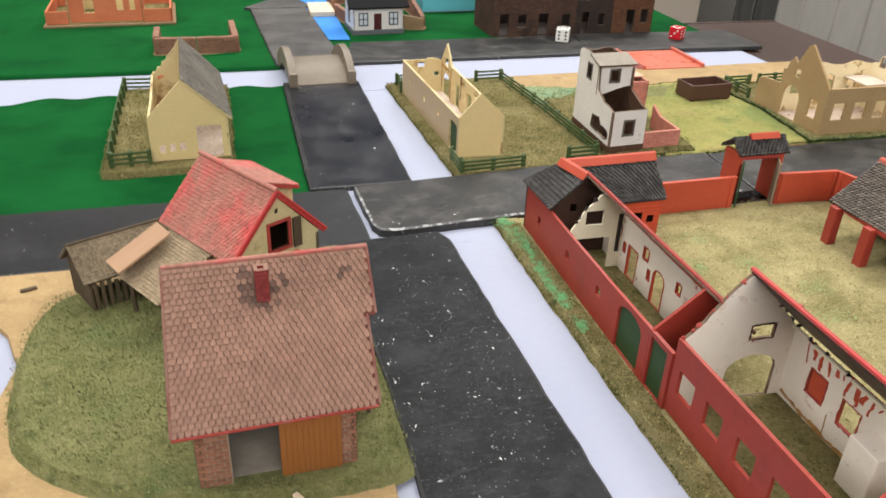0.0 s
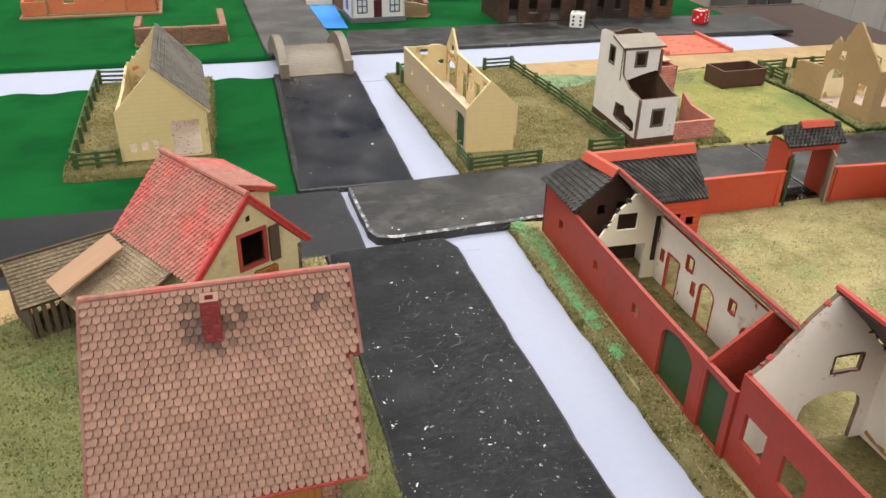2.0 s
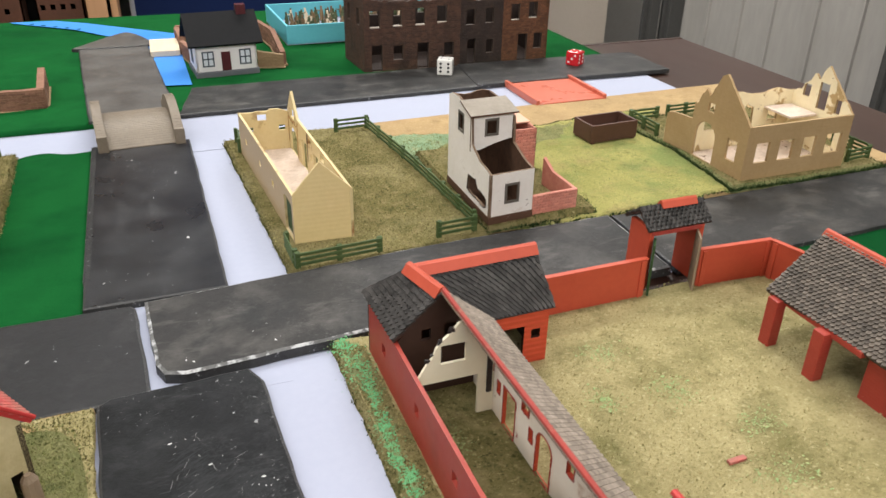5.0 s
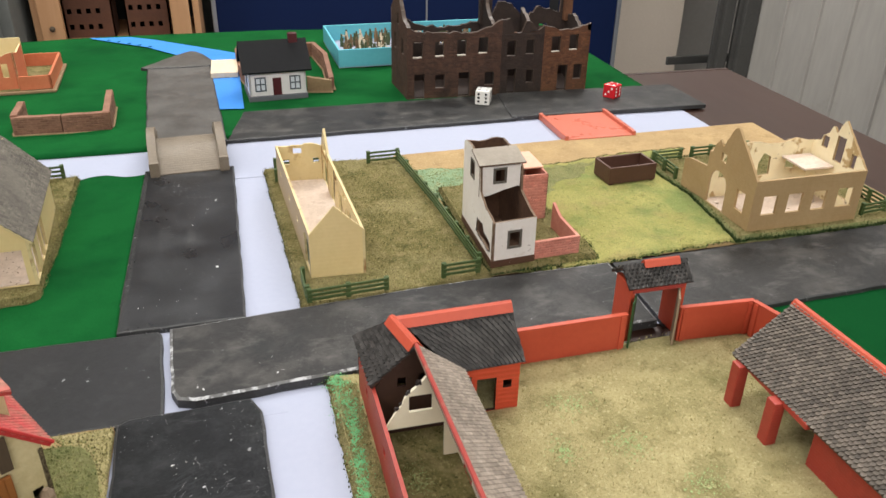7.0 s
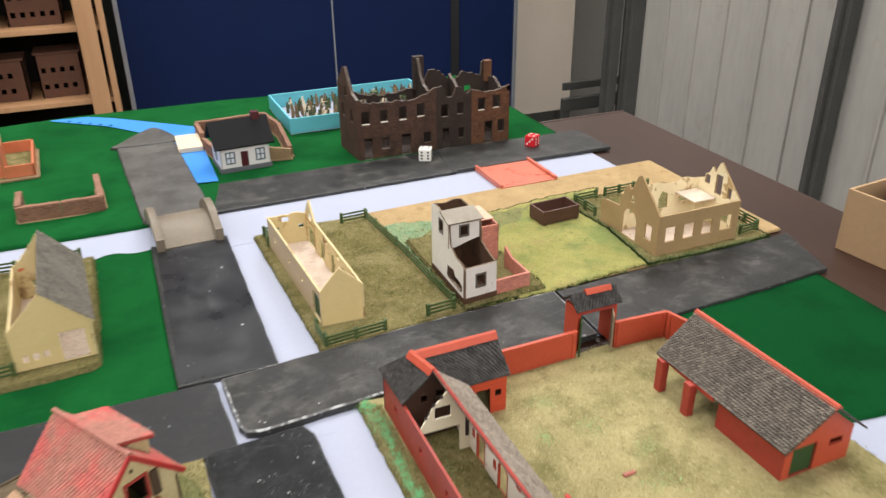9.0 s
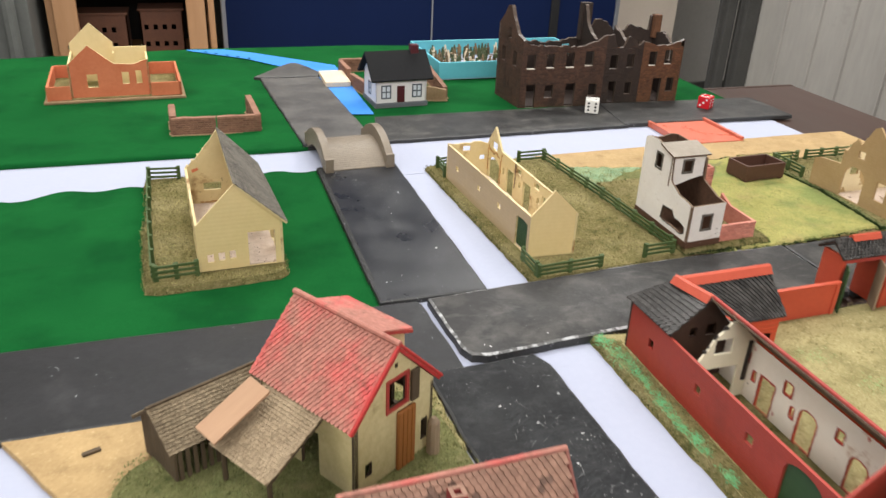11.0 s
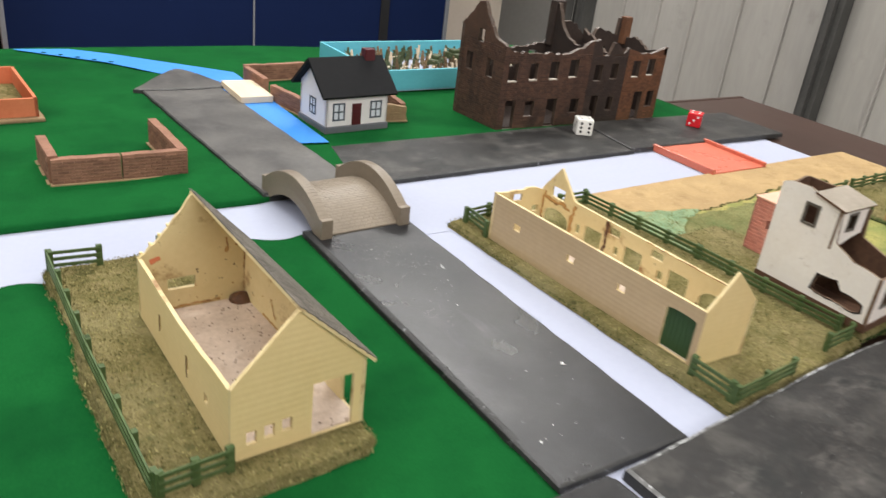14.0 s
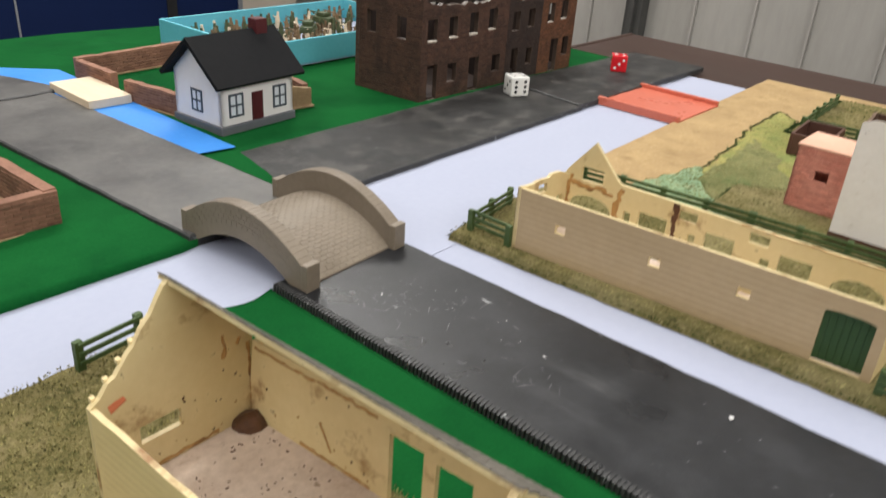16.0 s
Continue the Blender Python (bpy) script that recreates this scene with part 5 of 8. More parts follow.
# ---- the cream barn ruin in the fenced meadow ----
def cream_barn():
    ox, oy = 14.65, 44.65
    b = thing("barn_ruin", "roofless cream plastic model barn with clapboard walls and green door", "model barn", ox, oy, 0.35)
    sw, se, ne, nw = (0, 0), (3.0, -0.1), (2.4, 13.4), (-0.8, 13.6)
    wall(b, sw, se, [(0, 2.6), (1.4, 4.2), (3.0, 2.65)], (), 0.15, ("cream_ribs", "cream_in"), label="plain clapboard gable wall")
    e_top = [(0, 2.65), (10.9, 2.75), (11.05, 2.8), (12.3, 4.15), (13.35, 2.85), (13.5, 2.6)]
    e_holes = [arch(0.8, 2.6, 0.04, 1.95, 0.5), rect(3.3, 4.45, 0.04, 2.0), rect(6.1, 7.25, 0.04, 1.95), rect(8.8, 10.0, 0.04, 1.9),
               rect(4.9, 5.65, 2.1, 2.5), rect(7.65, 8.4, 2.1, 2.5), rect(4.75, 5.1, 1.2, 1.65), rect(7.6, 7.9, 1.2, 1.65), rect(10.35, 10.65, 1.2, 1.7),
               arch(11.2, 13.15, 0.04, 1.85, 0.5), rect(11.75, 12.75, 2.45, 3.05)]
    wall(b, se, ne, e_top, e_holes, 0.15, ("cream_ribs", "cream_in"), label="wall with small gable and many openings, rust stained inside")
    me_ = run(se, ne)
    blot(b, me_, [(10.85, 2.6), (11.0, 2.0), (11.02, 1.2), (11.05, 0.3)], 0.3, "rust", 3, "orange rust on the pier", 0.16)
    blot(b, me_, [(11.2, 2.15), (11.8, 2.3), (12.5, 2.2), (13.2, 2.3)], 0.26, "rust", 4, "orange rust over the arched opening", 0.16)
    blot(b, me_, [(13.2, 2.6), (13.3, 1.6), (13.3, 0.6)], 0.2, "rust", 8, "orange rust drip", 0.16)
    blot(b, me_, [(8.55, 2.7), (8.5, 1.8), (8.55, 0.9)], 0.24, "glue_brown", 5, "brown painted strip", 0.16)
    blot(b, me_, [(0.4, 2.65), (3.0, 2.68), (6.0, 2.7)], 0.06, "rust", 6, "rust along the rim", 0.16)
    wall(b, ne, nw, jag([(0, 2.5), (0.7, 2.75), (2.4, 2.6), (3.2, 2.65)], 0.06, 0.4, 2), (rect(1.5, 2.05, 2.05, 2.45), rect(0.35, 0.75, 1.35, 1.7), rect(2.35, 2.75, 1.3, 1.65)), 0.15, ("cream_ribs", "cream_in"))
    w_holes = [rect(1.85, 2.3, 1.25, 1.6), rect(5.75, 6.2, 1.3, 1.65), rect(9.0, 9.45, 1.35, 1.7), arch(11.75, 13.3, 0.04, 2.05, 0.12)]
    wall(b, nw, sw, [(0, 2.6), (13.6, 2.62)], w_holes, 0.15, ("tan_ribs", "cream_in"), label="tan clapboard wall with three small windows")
    m = run(nw, sw)
    board_door("door", b, m, 11.72, 13.33, 0.0, 1.95, 7, "green_paint", "dark green boarded barn door")
    part("floor", slab([(0.1, 0.1, 0.1), (2.9, 0, 0.1), (2.3, 13.3, 0.1), (-0.65, 13.4, 0.1)], 0.09), ("rubble_floor", "rubble_floor"), b, "dusty pinkish plaster floor")


cream_barn()
for p0, p1, n in (((20.5, 60.35), (22.7, 60.5), 2), ((22.75, 60.4), (23.55, 52.2), 5), ((23.55, 52.1), (24.0, 44.0), 5), ((21.7, 43.1), (23.7, 43.25), 2),
                  ((14.3, 42.2), (18.4, 42.55), 3), ((14.2, 44.3), (14.25, 42.4), 2), ((13.85, 60.45), (17.3, 61.0), 3), ((13.75, 58.4), (13.8, 60.4), 2)):
    fence(p0, p1, 0.85 if n > 2 else 0.95, n, 0.33)


# ---- the white ruin with the brick annex ----
def white_ruin():
    ox, oy = 24.4, 43.05
    b = thing("house_ruin", "broken white model house with brown plinth and cut-away corner", "model house", ox, oy, 0.64)
    sw, se, ne, nw = (0, 0), (2.6, 0.25), (2.55, 6.2), (0.05, 6.1)
    ms = ("white_paint", "card_brown", "card_rim")
    rough = [(3.05, 0.6), (3.5, 0.5), (4.6, 0.52), (5.35, 0.47), (5.65, 0.62), (5.6, 1.0), (5.0, 1.12), (4.5, 1.12), (4.2, 1.5), (3.7, 1.42), (3.2, 1.4), (3.05, 0.62)]
    rough = [(u, z + 0.25) for u, z in rough]
    hole = jag(rough, 0.06, 0.2, 4)[:-1]
    w_top = [(0, 5.25), (0.45, 5.45), (1.5, 5.5), (2.9, 5.05), (3.35, 5.0), (3.5, 3.5)] + jag([(3.7, 3.35), (4.6, 2.95), (6.1, 2.75)], 0.05, 0.4, 5)
    wall(b, nw, sw, w_top, (hole, rect(1.55, 2.25, 3.75, 4.75)), 0.13, ms)
    wall(b, sw, se, [(0, 2.75), (2.6, 2.75)], (rect(0.95, 1.7, 1.1, 2.1),), 0.13, ms)
    e_top = [(0, 2.75), (0.9, 2.85), (2.4, 3.35), (2.5, 4.75), (4.2, 5.2), (6.0, 5.2)]
    wall(b, se, ne, e_top, (), 0.13, ms)
    wall(b, ne, nw, jag([(0, 5.2), (0.8, 5.3), (1.6, 5.15), (2.5, 5.25)], 0.08, 0.3, 6), (), 0.13, ms)
    step = [(0, 3.05), (0.6, 3.1), (1.4, 3.35), (2.3, 3.55), (2.45, 3.5), (2.45, 5.05), (0, 5.05)]
    bm = sheet(step, (rect(0.85, 1.55, 3.85, 4.7),), 0.13, 3)
    bmesh.ops.transform(bm, matrix=run((0.02, 2.75), (2.5, 2.85)), verts=bm.verts)
    part("wall", bm, ms, b, "upper white wall over the open room")
    part("roof", slab([(-0.1, 2.55, 5.05), (2.7, 2.65, 5.05), (2.65, 4.35, 5.42), (-0.05, 4.25, 5.42)], 0.1), ("grey_roof", "card_brown"), b, "narrow grey brown roof strip")
    part("floor", slab([(0.1, 0.1, 0.06), (2.5, 0.3, 0.06), (2.45, 6.1, 0.06), (0.1, 6, 0.06)], 0.05), ("card_brown", "card_brown"), b)
    for p, q in (((0, 0), (2.6, 0.25)), ((0.05, 6.1), (0, 0))):
        bm = box(-0.03, length(p, q) + 0.03, -0.035, 0.0, 0.0, 0.42, 0.01)
        bmesh.ops.transform(bm, matrix=run(p, q), verts=bm.verts)
        part("plinth", bm, "plinth", b, "chipped dark brown plinth")
    burnt = jag([(4.4 + (u - 4.4) * 1.07, 1.15 + (z - 1.15) * 1.14) for u, z in rough], 0.06, 0.2, 14)[:-1]
    bm = sheet(burnt, (hole,), 0.02, 1)
    bmesh.ops.transform(bm, matrix=run(nw, sw) @ Matrix.Translation((0, -0.012, 0)), verts=bm.verts)
    part("burnt_rim", bm, ("char", "char"), b, "charred black rim of the hole")
    for p, q, u0, u1, z0, z1 in (((0, 0), (2.6, 0.25), 0.95, 1.7, 1.1, 2.1), ((0.02, 2.75), (2.5, 2.85), 0.85, 1.55, 3.85, 4.7), ((0.05, 6.1), (0, 0), 1.55, 2.25, 3.75, 4.75)):
        bm = sheet(rect(u0 - 0.06, u1 + 0.06, z0 - 0.06, z1 + 0.06), (rect(u0 + 0.07, u1 - 0.07, z0 + 0.07, z1 - 0.07),), 0.07, 1)
        bmesh.ops.transform(bm, matrix=run(p, q) @ Matrix.Translation((0, -0.03, 0)), verts=bm.verts)
        part("window_frame", bm, ("frame_brown", "frame_brown"), b, "grey brown window frame")


white_ruin()


def brick_annex():
    b = thing("brick_annex", "small salmon red brick model outhouse with flat pale top", "model outhouse", 27.15, 48.4, 0.6)
    ms = ("brick_red", "brick_red")
    w, d, h = 2.5, 3.6, 3.0
    wall(b, (0, 0), (w, 0), h, (), 0.12, ms)
    wall(b, (w, 0), (w, d), h, (rect(1.2, 2.0, 1.2, 2.0),), 0.12, ms)
    wall(b, (w, d), (0, d), h, (), 0.12, ms)
    wall(b, (0, d), (0, 0), h, (rect(1.0, 1.6, 1.5, 2.0),), 0.12, ms)
    for p, q in (((0, 0), (w, 0)), ((0, d), (0, 0)), ((w, d), (0, d))):
        L = length(p, q)
        brick_face(b, "brickwork", p, q, h - 0.05, 15, 0.4, "brick_red", 0.03, 0.05, "salmon brick courses", 0.05, ((1.0, 1.6, 1.5, 2.0),) if L > 3 and p[0] == 0 else ())
    part("roof", box(-0.06, w + 0.06, 1.0, d + 0.06, h, h + 0.1, 0.03), "pink_top", b, "pale pink flat roof")


brick_annex()


def yard_wall():
    b = thing("brick_yard_wall", "low salmon brick yard wall joined to the white ruin", "model wall", 27.05, 43.5, 0.6)
    for p, q, h in (((0, 0), (2.85, 0.2), 1.1), ((2.85, 0.2), (2.65, 3.6), 1.1)):
        top = [(0, h), (length(p, q), h)] if p == (0, 0) else [(0, h), (2.4, h + 0.1), (3.41, 1.7)]
        wall(b, p, q, top, (), 0.18, ("brick_red", "brick_red"))
        brick_face(b, "brickwork", p, q, h, 7, 0.36, "brick_red", 0.03, 0.0, "salmon brick courses")


yard_wall()


def planter():
    b = thing("open_box", "dark brown plastic open box lying on the field", "box", 36.1, 52.8, 0.29, 4)
    w, d, h = 3.7, 2.2, 1.3
    part("front_wall", box(0, w, 0, 0.16, 0.1, h, 0.04), "box_brown", b)
    part("back_wall", box(0, w, d - 0.16, d, 0.1, h, 0.04), "box_brown", b)
    part("side_wall", box(0, 0.16, 0.16, d - 0.16, 0.1, h, 0.04), "box_brown", b)
    part("side_wall", box(w - 0.16, w, 0.16, d - 0.16, 0.1, h, 0.04), "box_brown", b)
    part("bottom", box(0.15, w - 0.15, 0.15, d - 0.15, 0.12, 0.25), "box_brown", b)
    for x in (0.1, w - 0.4):
        part("foot", box(x, x + 0.3, 0.05, 0.35, 0, 0.12, 0.03), "box_brown", b)
        part("foot", box(x, x + 0.3, d - 0.35, d - 0.05, 0, 0.12, 0.03), "box_brown", b)


planter()


# ---- the ochre ruin ----
def ochre_ruin():
    ox, oy = 41.2, 44.05
    b = thing("house_ruin", "roofless ochre plastic model house with stained cream inside", "model house", ox, oy, 0.48)
    ms = ("ochre", "cream_ochre", "ochre")
    sw, se, ne, nw = (0, 0), (7.9, 0.1), (8.0, 5.4), (0, 5.2)
    wall(b, sw, se, 3.35, [rect(u, v, 1.05, 2.3) for u, v in ((0.75, 1.75), (2.5, 3.55), (4.3, 5.3), (6.1, 7.3))], 0.16, ms)
    wall(b, se, ne, [(0, 3.35)] + jag([(0.2, 3.5), (2.6, 5.7)], 0.05, 0.4, 2) + jag([(2.7, 5.6), (3.2, 4.7), (3.5, 5.0), (4.6, 3.7), (5.3, 3.2)], 0.2, 0.25, 3),
         (rect(1.0, 1.45, 3.0, 3.9), rect(2.2, 3.0, 2.9, 4.6), rect(3.7, 4.3, 3.4, 4.2), rect(1.0, 1.9, 0.9, 2.1)), 0.16, ms)
    wall(b, ne, nw, jag([(0, 3.5), (1.5, 3.75), (2.5, 3.5), (4, 3.6), (5.2, 3.75), (6.2, 3.55), (7, 3.7), (8, 3.4)], 0.08, 0.35, 4),
         (rect(1.2, 2.0, 1.6, 2.6), jag([(3.2, 1.3), (4.1, 1.2), (4.2, 2.2), (3.9, 2.9), (3.3, 2.6), (3.2, 1.4)], 0.08, 0.3, 3)[:-1], rect(4.9, 5.6, 1.2, 2.5), [(6.3, 1.4), (7.1, 1.4), (7.1, 2.5), (6.7, 3.0), (6.3, 2.5)]), 0.16, ms)
    w_top = jag([(0, 3.0), (0.35, 3.5), (0.9, 4.5), (1.25, 4.1), (1.9, 5.2), (2.4, 5.75)], 0.2, 0.25, 5) + jag([(2.5, 5.8), (4.0, 4.45), (5.2, 3.35)], 0.04, 0.4, 6)
    wall(b, nw, sw, w_top, (arch(0.45, 2.4, 0.05, 2.5, 0.9), rect(3.5, 4.4, 0.9, 2.2), rect(1.3, 1.9, 3.2, 3.75)), 0.16, ms)
    part("upper_floor", box(5.5, 7.7, 2.7, 5.1, 2.5, 2.63, 0.03), "rubble_floor", b, "pale pinkish piece of upper floor")
    part("floor", slab([(0.1, 0.1, 0.06), (7.8, 0.2, 0.06), (7.9, 5.3, 0.06), (0.1, 5.1, 0.06)], 0.05), ("rubble_floor", "rubble_floor"), b, "pale rubble floor")
    wall(b, (-0.25, 7.5), (0, 5.2), [(0, 2.0), (0.5, 2.2), (2.3, 2.3)], (), 0.16, ("ochre", "ochre"), label="short ochre side wall")
    bm = bmesh.new()
    r = random.Random(4)
    for k in range(40):
        x, y, s = r.uniform(0.4, 7.5), r.uniform(0.4, 4.8), r.uniform(0.05, 0.16)
        own = box(-s, s, -s * 0.7, s * 0.7, 0, s * 0.8)
        merge(bm, own, Matrix.Translation((x, y, 0.05)) @ pose(0, 0, 0, r.uniform(-20, 20), r.uniform(-20, 20), r.uniform(0, 180)))
    tagged(part("rubble", bm, "rubble_floor", b, "loose pale rubble"), kind="stuff")


ochre_ruin()
for p0, p1, n in (((41.1, 55.9), (43.4, 56.0), 2), ((41.1, 52.6), (41.0, 55.7), 3), ((44.4, 56.1), (49.2, 56.3), 4), ((50.0, 44.6), (51.9, 44.8), 2), ((52.0, 44.9), (52.0, 47.8), 3)):
    fence(p0, p1, 0.9, n, 0.45)


# ---- the roofless barn on the green cloth ----
def open_barn():
    ox, oy = -4.1, 46.8
    b = thing("barn_ruin", "cream plastic model barn with a single grey roof slope", "model barn", ox, oy, 0.45)
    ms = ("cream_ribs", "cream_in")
    sw, se, ne, nw = (0, 0), (4.68, 0.25), (4.0, 9.85), (-0.38, 9.75)
    wall(b, sw, se, [(0, 2.75), (2.15, 4.95), (2.3, 5.0), (4.65, 2.75)], (rect(2.75, 4.25, 0.04, 2.1), rect(0.5, 0.85, 0.5, 1.0), rect(1.1, 1.45, 0.55, 1.05), rect(1.7, 2.05, 0.6, 1.1)), 0.15, ms, label="cream gable wall with wide doorway")
    wall(b, se, ne, [(0, 2.7), (9.3, 2.6)], (rect(0.25, 1.3, 0.04, 2.0), rect(2.3, 3.3, 0.04, 2.05), rect(3.65, 4.65, 0.04, 2.15)), 0.15, ms)
    n_top = [(0, 2.65), (2.0, 4.95)] + jag([(2.15, 5.05), (2.95, 4.1), (3.7, 3.15), (4.38, 2.6)], 0.1, 0.25, 8)
    wall(b, ne, nw, n_top, (rect(2.2, 3.3, 1.0, 1.5),), 0.15, ms, label="stained gable wall with broken edge")
    wall(b, nw, sw, jag([(0, 2.6), (5, 2.4), (9.75, 2.65)], 0.03, 0.7, 9), (rect(2.6, 2.85, 0.9, 1.5), rect(5.6, 5.85, 0.9, 1.5), rect(7.4, 7.75, 0.8, 1.2)), 0.15, ms)
    part("floor", slab([(0.1, 0.1, 0.1), (4.55, 0.35, 0.1), (3.85, 9.75, 0.1), (-0.28, 9.65, 0.1)], 0.09), ("rubble_floor", "rubble_floor"), b, "dusty pinkish plaster floor")
    mn, me_, mw = run(ne, nw), run(se, ne), run(nw, sw)
    blot(b, mn, [(0.1, 0.25), (0.12, 1.2), (0.16, 2.5)], 0.12, "rust", 3, "rust drip in the corner", 0.16)
    blot(b, mn, [(0.9, 3.0), (0.86, 2.6), (0.9, 2.3)], 0.16, "rust", 4, "rust brown spot", 0.16)
    blot(b, mn, [(0.4, 2.75), (0.5, 2.55)], 0.1, "rust", 5, "rust brown spot", 0.16)
    blot(b, mn, [(1.2, 0.2), (1.9, 0.2), (2.6, 0.18), (3.6, 0.15)], 0.14, "rust", 6, "rust brown line at the foot of the wall", 0.16)
    blot(b, mn, [(3.55, 2.5), (3.75, 2.4), (3.95, 2.35)], 0.34, "orange_paint", 7, "orange paint blob", 0.16)
    blot(b, me_, [(5.2, 0.15), (6.2, 0.2), (7.6, 0.2)], 0.14, "rust", 8, "rust brown line at the foot of the wall", 0.16)
    blot(b, me_, [(6.9, 1.25), (6.7, 0.9), (6.5, 0.5)], 0.09, "rust", 9, "rust drip", 0.16)
    blot(b, me_, [(5.0, 2.4), (6.4, 2.45), (7.8, 2.4), (9.2, 2.4)], 0.12, "rust", 10, "rust along the top", 0.16)
    blot(b, mw, [(2.72, 0.85), (2.7, 1.2), (2.74, 1.55)], 0.12, "glue_brown", 11, "brown mark by the slit window", -0.012)
    blot(b, mw, [(5.72, 0.7), (5.7, 1.2), (5.74, 1.6)], 0.12, "glue_brown", 12, "brown mark by the slit window", -0.012)
    r = random.Random(8)
    for k in range(34):
        m, w = (mn, 4.0) if k % 3 else (me_, 9.0)
        u, z = r.uniform(0.2, w) if k % 3 else r.uniform(5, w), r.uniform(0.3, 2.3)
        blot(b, m, [(u, z), (u + 0.03, z + 0.05)], r.uniform(0.04, 0.1), "rust" if k % 2 else "glue_brown", 20 + k, "rust speck", 0.16)
    bm = bmesh.new()
    bmesh.ops.create_icosphere(bm, subdivisions=2, radius=0.48)
    for v in bm.verts:
        v.co *= 1 + 0.18 * noise.noise(v.co * 3)
        v.co.z *= 0.75
    bmesh.ops.transform(bm, matrix=Matrix.Translation((3.62, 9.45, 0.1)), verts=bm.verts)
    part("glue_lump", bm, "glue_brown", b, "brown heap of dried glue in the corner")
    bm = bmesh.new()
    for k in range(170):
        x, y, s = r.uniform(0.15, 3.7), r.uniform(0.3, 9.0), r.uniform(0.007, 0.022)
        merge(bm, box(-s * 2, s * 2, -s, s, 0, s), Matrix.Translation((x, y, 0.1)) @ pose(0, 0, 0, 0, 0, r.uniform(0, 180)))
    tagged(part("litter", bm, "glue_brown", b, "dark flecks on the floor"), kind="stuff")
    for k in range(6):
        f = k / 5
        part("peg", box(-0.06, 0.06, -0.09, 0.05, -0.05, 0.08, 0.02), "cream", b).location = Vector((1.55 - 1.75 * f, 9.84 - 0.03 * f, 4.45 - 1.75 * f)) * CM
    e0, e1, r0, r1 = (4.95, 0.05, 2.55), (4.25, 10.05, 2.5), (2.25, 0.05, 5.05), (1.85, 10.05, 5.05)
    part("roof", slab([e0, e1, r1, r0], 0.12), ("barn_slate", "cream_in"), b, "one grey tiled roof slope")
    tiles(b, "roof_tiles", e0, e1, r0, r1, 15, 46, "scale", ("barn_slate",), 0.05, 0, "small grey roof tiles")


open_barn()
for p0, p1, n in (((-6.95, 61.6), (-6.8, 54.3), 5), ((-6.8, 54.2), (-6.45, 46.5), 5), ((-7.0, 61.75), (-5.0, 61.6), 2), ((-6.35, 46.35), (-4.2, 46.55), 3), ((-2.4, 61.7), (-0.4, 61.95), 2)):
    fence(p0, p1, 1.0, n, 0.38)


# ---- the red farm ----
def ridge_cap(parent, p0, p1, w=0.3, h=0.1, mat="red_smooth"):
    a, c = Vector(p0), Vector(p1)
    d = c - a
    bm = bmesh.new()
    prof = [(-w, -w * 0.75), (-w * 0.35, h * 0.5), (0, h), (w * 0.35, h * 0.5), (w, -w * 0.75), (0, -w * 0.3)]
    x = Vector((d.y, -d.x, 0)).normalized()
    rings = [[bm.verts.new(p + x * u + Vector((0, 0, v))) for u, v in prof] for p in (a, c)]
    k = len(prof)
    for i in range(k):
        bm.faces.new((rings[0][i], rings[0][(i + 1) % k], rings[1][(i + 1) % k], rings[1][i]))
    bm.faces.new(rings[0])
    bm.faces.new(list(reversed(rings[1])))
    part("ridge_cap", bm, mat, parent, "red ridge strip")


